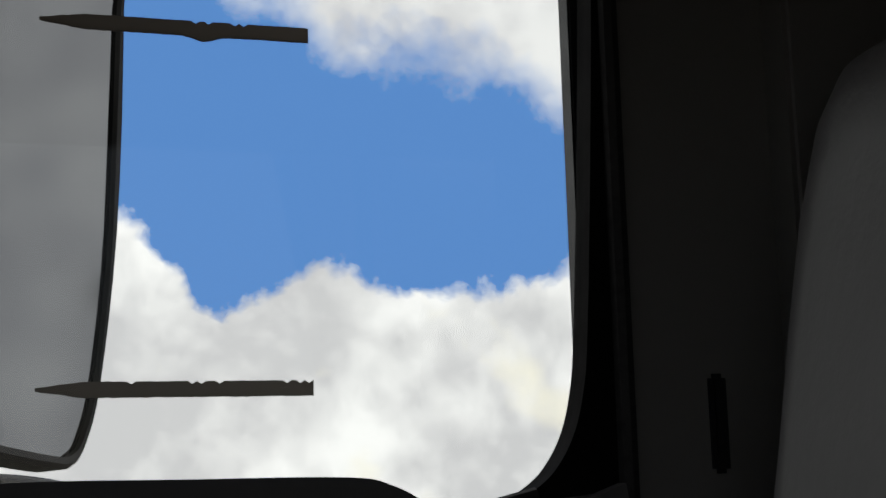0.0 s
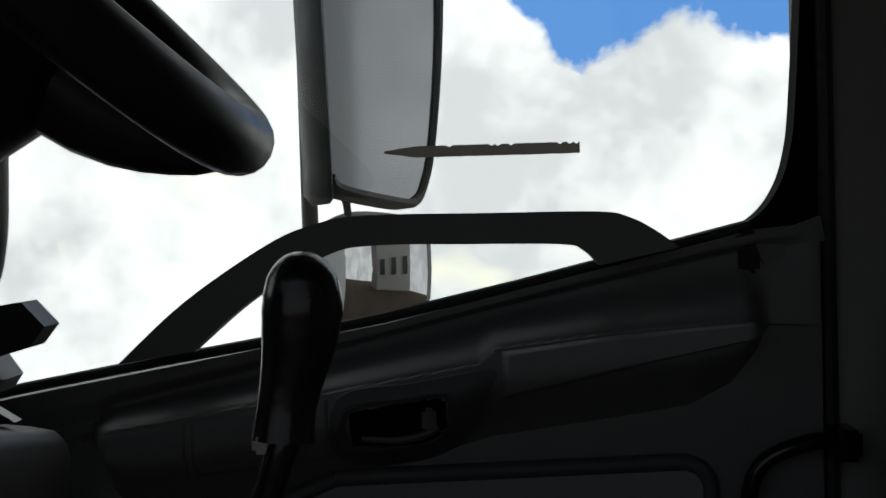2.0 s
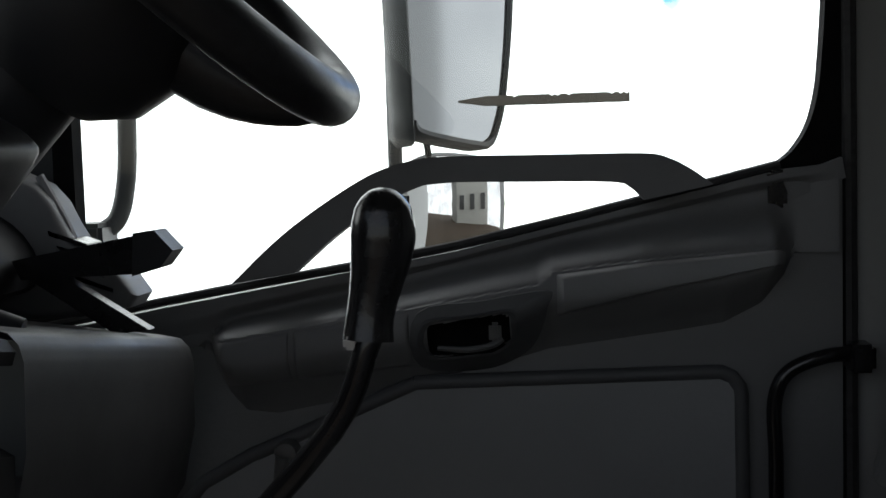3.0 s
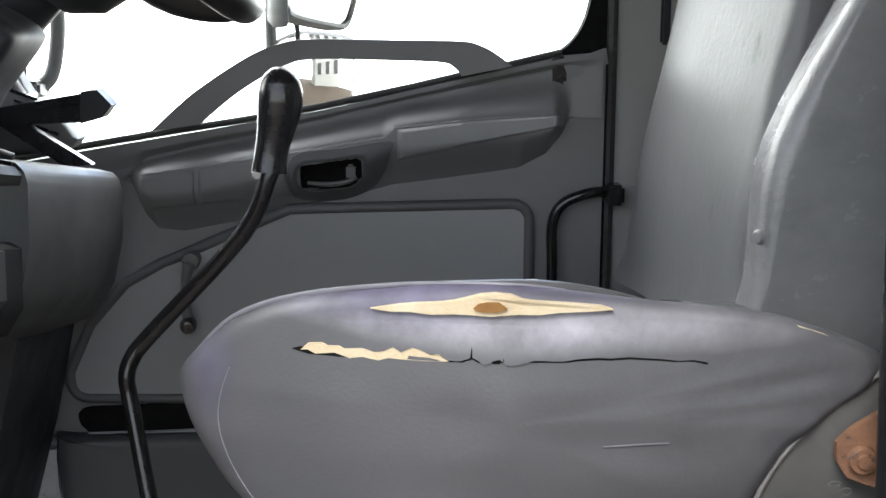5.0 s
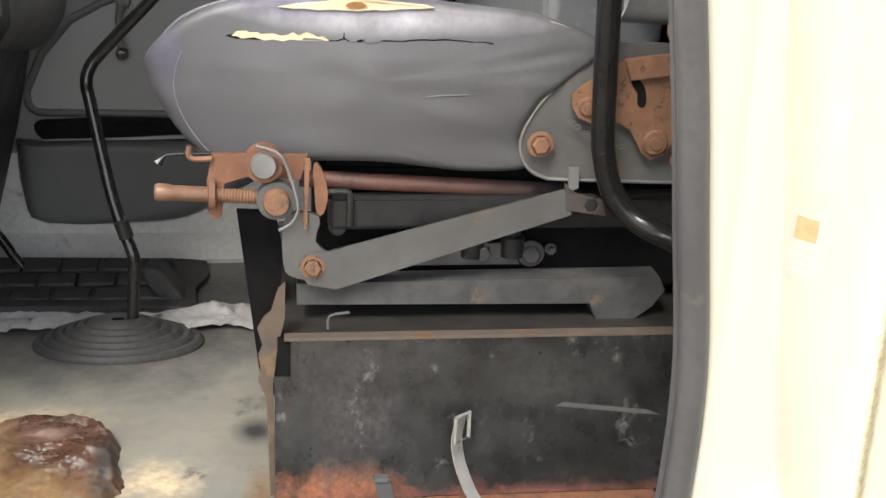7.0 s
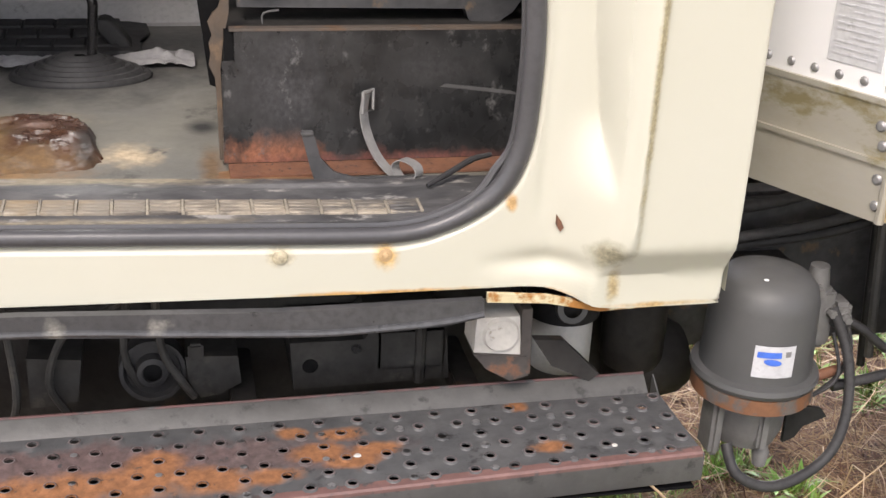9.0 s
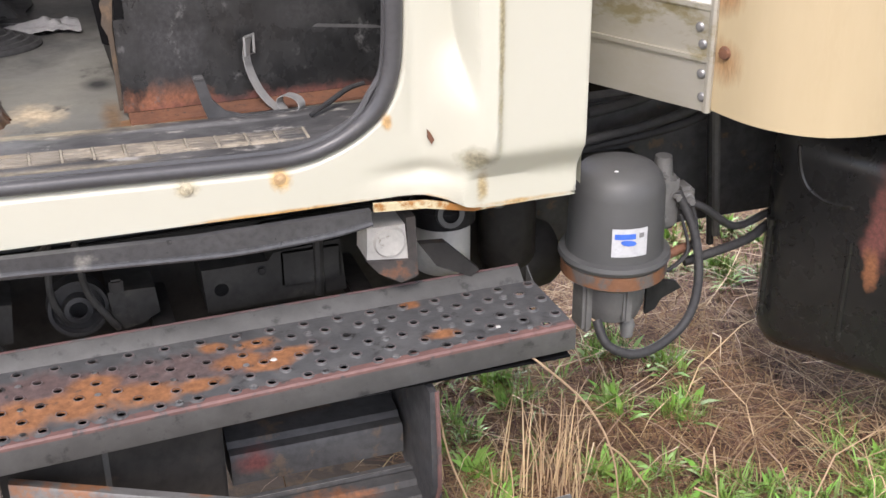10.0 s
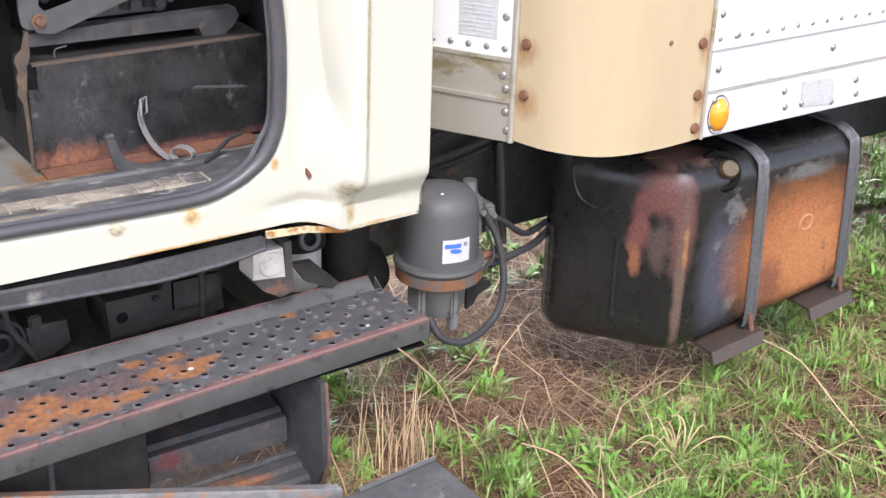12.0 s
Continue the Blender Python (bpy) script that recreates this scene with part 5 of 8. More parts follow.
# ---- steering wheel and dashboard ----
wheel = thing("steering_wheel", (-0.27, 1.0, 1.9), "black steering wheel above the dash", "steering wheel")
WM = along((-0.256, 1.0, 2.072), (0.70, 0, 0.714))
ring = [WM @ Vector((0.215 * math.cos(a), 0.215 * math.sin(a), 0)) for a in [2 * math.pi * k / 56 for k in range(57)]]
part("rim", tube([tuple(p) for p in ring], 0.0245, 18, 1, False), "soft_black", wheel)
part("hub", lathe([(0, 0.0), (0.07, -0.005), (0.105, -0.03), (0.115, -0.07), (0.10, -0.13), (0.07, -0.16), (0, -0.16)], WM, 32), "trim_dark", wheel)
RIM0 = min(range(56), key=lambda k: ring[k].z)
low_a = 2 * math.pi * RIM0 / 56
for d in (0.0, 2.1, 4.2):
    a = low_a + d
    part("spoke", tube([tuple(WM @ Vector((0.05 * math.cos(a), 0.05 * math.sin(a), -0.055))), tuple(WM @ Vector((0.13 * math.cos(a), 0.13 * math.sin(a), -0.05))), tuple(WM @ Vector((0.185 * math.cos(a), 0.185 * math.sin(a), -0.028))), tuple(WM @ Vector((0.212 * math.cos(a), 0.212 * math.sin(a), -0.004)))], [0.045, 0.034, 0.024, 0.018], 12, 3, True, 1.0), "soft_black", wheel)
part("column", tube([tuple(WM @ Vector((0, 0, -0.08))), tuple(WM @ Vector((0, 0, -0.40)))], [0.055, 0.065], 18, 2), "trim_dark", wheel)
part("column_shroud", pillow([(-0.47, 1.965), (-0.438, 1.95), (-0.36, 1.912), (-0.331, 1.891), (-0.332, 1.873), (-0.375, 1.817), (-0.396, 1.782), (-0.443, 1.725), (-0.56, 1.66), (-0.6, 1.85)], 0.77, 0.93, 0.02, 3), "trim_dark", wheel, "column shroud with the ignition lock")
part("ignition_lock", lathe([(0, 0.006), (0.010, 0.006), (0.013, 0.0), (0.013, -0.01)], along((-0.405, 0.768, 1.85), (0.2, -1, 0)), 18), "steel", wheel)
dash = thing("dashboard", (-0.7, 1.1, 0.945), "dark plastic dashboard with a rounded corner", "dashboard")


def dash_at(y):
    """The lip of the dash sinks and swings towards the door."""
    f = (y - 0.55) / 0.85
    return -0.412 + 0.064 * ease(f, 0.0, 1.0), 1.795 - 0.142 * f ** 0.9


def dash_loft(y0, y1, profile, ny, round_end=0.0):
    def at(u, v):
        y = y0 + (y1 - y0) * u
        lx, lz = dash_at(max(min(y, 1.40), 0.56))
        k = v * (len(profile) - 1)
        i = min(int(k), len(profile) - 2)
        dx, dz = (profile[i][n] + (profile[i + 1][n] - profile[i][n]) * (k - i) for n in (0, 1))
        tuck = round_end * (1 - math.sqrt(max(1 - max((y - (y1 - round_end)) / round_end, 0.0) ** 2, 0.0))) if round_end else 0.0
        return (lx + dx - tuck, y, lz + dz - 0.3 * tuck)
    return sheet(at, ny, (len(profile) - 1) * 3)


part("dash_body", dash_loft(0.975, 1.425, [(-0.70, 0.10), (-0.30, 0.045), (-0.12, 0.022), (-0.035, 0.012), (-0.010, 0.007), (0.0, -0.004), (0.004, -0.020), (0.002, -0.10), (-0.014, -0.17), (-0.05, -0.225), (-0.12, -0.25), (-0.4, -0.27)], 30, 0.05), "dash_grey", dash, "dark grey rounded end of the dash")
part("dash_middle", dash_loft(0.40, 0.97, [(-0.70, 0.10), (-0.30, 0.045), (-0.12, 0.020), (-0.03, 0.006), (-0.008, 0.001), (0.0, -0.010), (-0.004, -0.022), (-0.16, -0.026), (-0.17, -0.09), (-0.02, -0.094), (-0.006, -0.102), (-0.008, -0.18), (-0.03, -0.215), (-0.12, -0.24), (-0.4, -0.26)], 20), "dash", dash, "dark tray under the dash edge")
part("tray_cup", dash_loft(0.60, 0.90, [(-0.02, -0.097), (0.002, -0.104), (0.001, -0.165), (-0.012, -0.18)], 8), "dash_grey", dash)
part("tray_switch", lathe([(0, 0.02), (0.014, 0.018), (0.020, 0.010), (0.022, 0.0)], along((-0.395, 0.72, 1.655), (1, -0.5, 0)), 20), "blackgloss", dash)
part("footwell_panel", prism([(-1.04, 0.96), (-0.56, 0.96), (-0.48, 1.25), (-0.43, 1.48), (-1.04, 1.48)], 1.08, 1.452, "y", 0.01), "trim_dark", dash)
part("lower_dash", pillow([(-1.04, 1.60), (-0.66, 1.58), (-0.60, 1.55), (-0.58, 1.45), (-0.66, 1.2), (-0.74, 0.96), (-1.04, 0.96)], 0.35, 1.06, 0.03, 3), "trim_dark", dash)
part("dash_hood", pillow([(-1.04, 1.93), (-0.72, 1.90), (-0.60, 1.83), (-0.545, 1.79), (-0.53, 1.74), (-0.60, 1.72), (-1.04, 1.76)], 1.10, 1.44, 0.025, 3), "dash", dash)
part("shelf_bar", tube([(-0.62, 1.08, 1.775), (-0.50, 1.09, 1.735), (-0.43, 1.10, 1.712)], [0.016, 0.016, 0.012], 12, 3), "trim_dark", dash)
for k in range(4):
    part("vent_slat", prism([(-0.515 + 0.010 * k, 1.795 - 0.018 * k), (-0.468 + 0.010 * k, 1.778 - 0.018 * k), (-0.468 + 0.010 * k, 1.773 - 0.018 * k), (-0.515 + 0.010 * k, 1.789 - 0.018 * k)], 1.38, 1.43, "y", 0.0015), "blackgloss", dash)
part("vent_frame", tube([(-0.53, 1.40, 1.86), (-0.488, 1.40, 1.774), (-0.48, 1.40, 1.70)], 0.006, 8, 3), "panel", dash)
part("vent_body", pillow([(-0.62, 1.86), (-0.53, 1.85), (-0.485, 1.78), (-0.44, 1.75), (-0.42, 1.70), (-0.60, 1.70)], 1.38, 1.455, 0.012, 3), "trim", dash)
tl = thing("brake_lever", (-0.42, 1.31, 1.69), "black square-section lever with a stepped end on the dash", "lever")
part("lever_arm", prism([(-0.523, 1.766), (-0.513, 1.744), (-0.385, 1.748), (-0.372, 1.755), (-0.376, 1.792)], 1.292, 1.328, "y", 0.004), "blackgloss", tl)
part("lever_end", prism([(-0.380, 1.794), (-0.383, 1.746), (-0.35, 1.755), (-0.335, 1.774), (-0.356, 1.797)], 1.288, 1.332, "y", 0.003), "trim_dark", tl)
part("lever_foot", prism([(-0.517, 1.75), (-0.47, 1.748), (-0.37, 1.684), (-0.41, 1.680)], 1.30, 1.32, "y", 0.003), "blackgloss", tl)

# ---- driver's seat ----
seat = thing("driver_seat", (0.25, 0.65, 1.21), "torn grey vinyl driver seat on a rusty suspension frame", "seat")
CUSH = [(-0.112, 1.593), (-0.102, 1.618), (-0.063, 1.653), (-0.004, 1.674), (0.093, 1.686), (0.179, 1.687), (0.23, 1.683), (0.346, 1.668), (0.426, 1.655), (0.502, 1.628), (0.503, 1.606), (0.459, 1.572), (0.422, 1.531), (0.402, 1.483), (0.412, 1.442), (0.321, 1.436), (0.188, 1.45), (0.01, 1.452), (-0.022, 1.455), (-0.056, 1.480), (-0.084, 1.514), (-0.102, 1.552)]


def recede(bm):
    """The cushion's front corner rounds away from the doorway."""
    for v in bm.verts:
        back = 0.19 * min(max((0.19 - v.co.x) / 0.30, 0.0), 1.15) ** 1.6
        v.co += Vector((v.co.x - 0.02, 1.36, v.co.z - 1.92)) * (back / 1.36)
    return bm


bm = pillow(CUSH, 0.415, 0.92, 0.022, 4, 0.025)
for v in bm.verts:
    if v.co.z > 1.56:
        d = v.co.y - 0.44
        v.co.z -= (v.co.z - 1.56) / 0.12 * (0.23 * max(d, 0) + 0.30 * min(max(d + 0.012, 0.0), 0.075) - 0.010 * math.exp(-((d - 0.30) / 0.16) ** 2))
    if v.co.x < 0.06:
        v.co.x += 0.05 * max(v.co.y - 0.44, 0.0) * (1 - ease(v.co.x, -0.1, 0.06))
    bul = 0.5 + 0.5 * math.cos(min(abs(v.co.z - 1.56) / 0.13, 1) * math.pi)
    if v.co.y < 0.44:
        v.co.y -= 0.012 * bul - 0.0045 * (1 - ease(v.co.z, 1.58, 1.61)) * noise.noise(Vector((v.co.x * 11, 0, v.co.z * 26))) - 0.006 * ease(v.co.x, 0.3, 0.42) * noise.noise(Vector((v.co.x * 40, 2, v.co.z * 14)))
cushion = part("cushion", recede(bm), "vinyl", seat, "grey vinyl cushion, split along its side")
# added pad stands in for the cushion's far top and covers its glare
PAD = [(-0.03, 1.630), (0.0, 1.648), (0.045, 1.660), (0.10, 1.664), (0.155, 1.666), (0.222, 1.666), (0.285, 1.657), (0.335, 1.640), (0.36, 1.61), (0.30, 1.58), (0.14, 1.57), (0.0, 1.58)]
bm = pillow(PAD, 0.54, 0.68, 0.012, 4, 0.006)
for v in bm.verts:
    v.co.z -= 0.26 * (v.co.y - 0.55) + 0.0015
pad = part("seat_pad", bm, "vinyl_pad", cushion, "dark pad added for the cushion's far side")
part("pale_strip", sheet(lambda u, v: (0.214 + 0.011 * u - 0.006 * v, 0.5385 + 0.012 * v * v, 1.640 + 0.025 * v), 3, 8), "faint", pad, "pale worn strip")


# the split along the side: the upper vinyl hangs a little proud over it, and foam shows in front
TEAR = [(0.014, 1.6364), (0.021, 1.6427), (0.032, 1.6431), (0.036, 1.6407), (0.045, 1.6411), (0.049, 1.6388), (0.063, 1.6399), (0.071, 1.6372), (0.080, 1.6380), (0.087, 1.6411), (0.093, 1.6372), (0.102, 1.6411), (0.111, 1.6380), (0.116, 1.6353), (0.122, 1.6361), (0.128, 1.6314)]
FOAM_LOW = [(0.130, 1.6294), (0.116, 1.6294), (0.095, 1.6302), (0.083, 1.6314), (0.075, 1.6290), (0.063, 1.6318), (0.053, 1.6302), (0.041, 1.6349), (0.035, 1.6341), (0.026, 1.6333), (0.020, 1.6368)]
SPLIT = [(0.128, 1.6306), (0.139, 1.6306), (0.148, 1.6337), (0.153, 1.6310), (0.159, 1.6275), (0.166, 1.6306), (0.172, 1.6318), (0.177, 1.6275), (0.187, 1.6275), (0.201, 1.6310), (0.212, 1.6306), (0.226, 1.6298), (0.238, 1.6310), (0.256, 1.6310), (0.267, 1.6298), (0.283, 1.6302), (0.300, 1.6286), (0.311, 1.6279)]


def tear_shift(line):
    return [(x - 0.016 * min(max((0.145 - x) / 0.13, 0.0), 1.0), z - 0.0065 + 0.004 * ease(x, 0.2, 0.31)) for x, z in line]


SPLIT += [(0.325, 1.6262), (0.338, 1.6270), (0.35, 1.6245)]
TEAR, FOAM_LOW, SPLIT = tear_shift(TEAR), tear_shift(FOAM_LOW), tear_shift(SPLIT)
part("foam_tear", recede(prism(TEAR + FOAM_LOW, 0.4084, 0.418, "y", 0.001, 1)), "foam", cushion, "pale foam showing through a tear")
edge = [tuple(p.xz) for p in smooth_line([(x, 0, z) for x, z in TEAR + SPLIT[1:]], 2)]
bm = bmesh.new()
rows = []
for x, z in edge:
    lift = 0.0024 * (1 - ease(x, 0.22, 0.31)) * ease(x, 0.008, 0.06)
    column = [bm.verts.new((x, 0.412, z - 0.0002))]
    for f in (0.0, 0.1, 0.25, 0.5, 0.7, 0.85, 1.0):
        h = z * (1 - ease(f, 0, 0.5)) + (1.642 - 0.02 * x) * ease(f, 0, 0.5) + 0.022 * f
        column.append(bm.verts.new((x, 0.4094 + 0.14 * (h - 1.628) - lift * (1 - f) + 0.0008 * f, h)))
    rows.append(column)
for a, c in zip(rows, rows[1:]):
    for k in range(7):
        bm.faces.new((a[k], a[k + 1], c[k + 1], c[k]))
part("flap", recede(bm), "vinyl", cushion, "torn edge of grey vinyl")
part("tear_shadow", recede(prism([(x, z - 0.0005) for x, z in SPLIT] + [(x, z - 0.0022) for x, z in SPLIT[::-1]], 0.4086, 0.414, "y", 0)), "crack", cushion, "dark crack in the vinyl")
part("tear_end", recede(prism(tear_shift([(0.006, 1.6372), (0.015, 1.6395), (0.024, 1.6365), (0.05, 1.634), (0.058, 1.630), (0.035, 1.632), (0.02, 1.633)]), 0.4086, 0.414, "y", 0)), "crack", cushion)
for x0, z0, dx, dz in ((0.147, 1.6265, 0.0015, 0.016), (0.148, 1.627, -0.006, -0.003), (0.175, 1.6235, 0.001, 0.014), (0.172, 1.6225, -0.010, -0.001)):
    part("split", recede(tube([(x0, 0.4074, z0), (x0 + dx * 0.6, 0.4093, z0 + dz * 0.5), (x0 + dx, 0.4112, z0 + dz)], [0.0013, 0.0010, 0.0004], 5, 2)), "crack", cushion)
FOAM = [(0.060, 1.6675), (0.085, 1.6715), (0.1, 1.6730), (0.118, 1.6738), (0.133, 1.6755), (0.147, 1.6785), (0.156, 1.6805), (0.168, 1.6812), (0.182, 1.6800), (0.192, 1.6765), (0.206, 1.6748), (0.232, 1.6730), (0.258, 1.6708), (0.268, 1.6680), (0.25, 1.6665), (0.222, 1.6655), (0.205, 1.6635), (0.188, 1.6640), (0.165, 1.6622), (0.133, 1.6640), (0.112, 1.6632), (0.094, 1.6655), (0.078, 1.6652)]
part("foam_top", recede(prism(FOAM, 0.4096, 0.435, "y", 0.0015)), "foam", cushion, "worn-through patch of pale foam")
part("foam_hole", recede(prism([(0.149, 1.669), (0.153, 1.6732), (0.160, 1.6745), (0.171, 1.674), (0.178, 1.669), (0.169, 1.6658), (0.155, 1.6662)], 0.4084, 0.413, "y", 0.0005)), "foam_dark", cushion)
part("rear_foam", prism([(0.428, 1.652), (0.45, 1.645), (0.487, 1.629), (0.47, 1.630), (0.445, 1.640)], 0.417, 0.43, "y", 0.001), "foam", cushion)
part("piping", recede(tube([(-0.066, 0.4068, 1.612), (-0.074, 0.4044, 1.59), (-0.077, 0.4018, 1.565), (-0.072, 0.4034, 1.54), (-0.062, 0.4084, 1.515), (-0.048, 0.4116, 1.492), (-0.035, 0.4159, 1.475)], 0.0007, 6, 4)), "piping", cushion)
# thin pale tube that paints the specular line on the cushion's ridge
part("edge_piping", recede(tube([(-0.098, 0.432, 1.6215), (-0.063, 0.430, 1.653), (-0.004, 0.430, 1.6735), (0.093, 0.430, 1.6852), (0.179, 0.430, 1.6858), (0.23, 0.432, 1.6805)], [0.0012, 0.0024, 0.0024, 0.0022, 0.0018, 0.001], 8, 4)), "piping", cushion, "pale line painted for the highlight on the edge")
part("crease", tube([(0.262, 0.4048, 1.548), (0.29, 0.4042, 1.550), (0.318, 0.4048, 1.551)], 0.0012, 6, 3), "vinyl", cushion)
HP = [(0.53, 1.625), (0.503, 1.612), (0.456, 1.576), (0.419, 1.536), (0.398, 1.495), (0.397, 1.468), (0.409, 1.445), (0.43, 1.433), (0.46, 1.429), (0.64, 1.424), (0.66, 1.43), (0.70, 1.46), (0.72, 1.5), (0.70, 1.62)]
plate = part("hinge_plate", prism(HP, 0.412, 0.420, "y", 0.002), "greyplate", seat, "dull grey hinge plate with a bright rim")
part("plate_rim", tube([(x, 0.411, z) for x, z in HP[1:11]], 0.0027, 8, 3), "cast", plate)
RC = [(0.462, 1.553), (0.475, 1.566), (0.513, 1.589), (0.535, 1.605), (0.595, 1.612), (0.604, 1.56), (0.611, 1.49), (0.60, 1.468), (0.580, 1.462), (0.566, 1.472), (0.548, 1.505), (0.53, 1.515), (0.498, 1.512), (0.472, 1.522), (0.462, 1.538)]
rec = part("recliner", prism(RC, 0.396, 0.404, "y", 0.003), "rustplate", seat, "rusty recliner plate with a slot")
part("slot", prism(smooth_loop([(0.541, 1.580), (0.554, 1.576), (0.564, 1.562), (0.566, 1.543), (0.560, 1.537), (0.554, 1.543), (0.553, 1.556), (0.546, 1.567)], 3), 0.3945, 0.397, "y", 0.001), "crack", rec)
part("recliner_arm", prism([(0.53, 1.605), (0.595, 1.614), (0.598, 1.585), (0.540, 1.577)], 0.386, 0.392, "y", 0.002), "rustplate", rec)


def coil(u, v):
    a, r = u * 2 * math.pi * 5.4, 0.013 + 0.033 * u
    return (0.634 + r * math.cos(a), 0.379 + 0.013 * v, 1.592 + r * math.sin(a))


part("spring", sheet(coil, 190, 1, 0.0026), "rustplate", rec, "coiled flat rusty spring")
part("spring_hub", lathe([(0, 0.014), (0.008, 0.014), (0.010, 0.008), (0.013, 0.0)], along((0.634, 0.388, 1.592), (0, -1, 0)), 10), "steel", rec)
part("cam", lathe([(0, 0.006), (0.018, 0.006), (0.021, 0.0)], along((0.609, 0.40, 1.645), (0, -1, 0)), 20), "rustplate", rec)
for (x, z), r, h, mt in (((0.421, 1.484), 0.013, 0.012, "rustplate"), ((0.501, 1.394), 0.010, 0.010, "black")):
    part("bolt", bolt((x, 0.398 if mt != "black" else 0.41, z), (0, -1, 0), r, h), mt, seat)
for x, z, q in ((0.484, 1.538, 0.013), (0.584, 1.487, 0.019), (0.622, 1.461, 0.012)):
    part("pin_head", lathe([(0, 0.010), (q * 0.45, 0.010), (q * 0.5, 0.007), (q * 0.85, 0.007), (q, 0.004), (q, -0.004)], along((x, 0.397, z), (0, -1, 0)), 24), "rustplate", seat)
part("tab", prism([(0.464, 1.45), (0.479, 1.45), (0.480, 1.42), (0.472, 1.416), (0.466, 1.42)], 0.398, 0.403, "y", 0.002), "cast", seat)
part("tab_bracket", prism([(0.462, 1.425), (0.466, 1.385), (0.525, 1.376), (0.518, 1.40), (0.48, 1.41)], 0.404, 0.414, "y", 0.002), "rustyblack", seat)
bm = pillow([(0.550, 1.642), (0.541, 1.66), (0.541, 1.75), (0.541, 1.9), (0.55, 2.2), (0.62, 2.27), (0.72, 2.25), (0.75, 2.0), (0.74, 1.7), (0.72, 1.648)], 0.45, 0.90, 0.022, 3, 0.012)
for v in bm.verts:
    v.co.x += 0.36 * max(v.co.y - 0.46, 0)
part("backrest", bm, "vinyl_dark", seat)
part("frame_bar", tube([(0.09, 0.46, 1.417), (0.47, 0.46, 1.397)], 0.0125, 12, 1), "bar_rust", seat, "rusty side bar")
part("front_bracket", prism([(-0.030, 1.462), (-0.038, 1.423), (-0.038, 1.38), (-0.028, 1.366), (-0.018, 1.372), (-0.014, 1.42), (0.02, 1.43), (0.09, 1.425), (0.10, 1.46)], 0.425, 0.435, "y", 0.002), "rust", seat)
part("rear_bracket", prism([(0.096, 1.46), (0.094, 1.36), (0.099, 1.358), (0.103, 1.46)], 0.405, 0.412, "y", 0.002), "rustplate", seat)
part("bracket_lug", prism(smooth_loop([(0.108, 1.448), (0.118, 1.446), (0.128, 1.41), (0.122, 1.380), (0.112, 1.382), (0.109, 1.42)], 3), 0.41, 0.424, "y", 0.003), "rust", seat)
rod = [(0, -0.001), (0.0095, 0.0), (0.0115, 0.002), (0.0122, 0.004), (0.0122, 0.020), (0.0108, 0.022), (0.0108, 0.075)]
for k in range(22):
    rod += [(0.0092, 0.078 + 0.0042 * k), (0.0108, 0.080 + 0.0042 * k)]
part("adjuster_rod", lathe([*rod, (0.010, 0.172), (0, 0.172)], along((-0.108, 0.415, 1.411), (1, 0, -0.055)), 18), "rod", seat, "threaded rusty adjuster rod")
part("rod_collar", lathe([(0.012, 0), (0.021, 0.002), (0.021, 0.010), (0.012, 0.012)], along((-0.036, 0.415, 1.407), (1, 0, 0)), 18), "rust", seat)
for (x, z), mt, r in (((0.040, 1.456), "cast", 0.018), ((0.057, 1.404), "rustplate", 0.0185)):
    pin = part("pin", lathe([(0, 0.02), (r * 0.9, 0.02), (r, 0.016), (r, 0.0)], along((x, 0.40, z), (0, -1, 0)), 24), mt, seat)
    part("bushing", lathe([(r, 0.008), (r * 1.45, 0.008), (r * 1.5, -0.01), (r, -0.01)], along((x, 0.40, z), (0, -1, 0)), 24), "greyplate" if mt == "rustplate" else "rust", pin)
part("clip_wire", tube([(0.030, 0.378, 1.486), (0.062, 0.376, 1.474), (0.078, 0.376, 1.435), (0.086, 0.376, 1.40), (0.078, 0.378, 1.378), (0.060, 0.38, 1.366)], 0.0021, 8, 4), "cast", seat)
part("front_wire", tube([(-0.060, 0.42, 1.475), (-0.061, 0.42, 1.461), (-0.052, 0.42, 1.456), (-0.03, 0.42, 1.457)], 0.004, 8, 3), "rustplate", seat)
part("hook_wire", tube([(-0.03, 0.46, 1.453), (-0.085, 0.46, 1.452), (-0.098, 0.46, 1.448), (-0.106, 0.46, 1.440)], [0.0025, 0.0025, 0.003, 0.007], 8, 3), "blackgloss", seat)
link = part("link_arm", prism([(0.086, 1.300), (0.100, 1.276), (0.140, 1.268), (0.475, 1.378), (0.462, 1.415), (0.13, 1.325), (0.10, 1.322)], 0.405, 0.411, "y", 0.002), "greyplate", seat, "flat grey link arm")
part("link_bolt", bolt((0.107, 0.405, 1.303), (0, -1, 0), 0.012, 0.012), "rustplate", link)
part("upper_rail", box(0.13, 0.66, 0.44, 0.48, 1.345, 1.395, 0.006), "black", seat)
part("rail_hook", tube([(0.125, 0.432, 1.405), (0.155, 0.432, 1.405), (0.160, 0.432, 1.395), (0.160, 0.432, 1.355)], 0.005, 8, 3), "black", seat)
part("lower_rail", prism([(0.085, 1.270), (0.62, 1.274), (0.630, 1.252), (0.612, 1.226), (0.580, 1.203), (0.53, 1.203), (0.517, 1.233), (0.151, 1.237), (0.085, 1.238)], 0.425, 0.47, "y", 0.003), "worn_black", seat)
# plain block, coloured near-black for the shade inside the seat frame
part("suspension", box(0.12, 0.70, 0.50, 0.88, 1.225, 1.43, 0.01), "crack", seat)
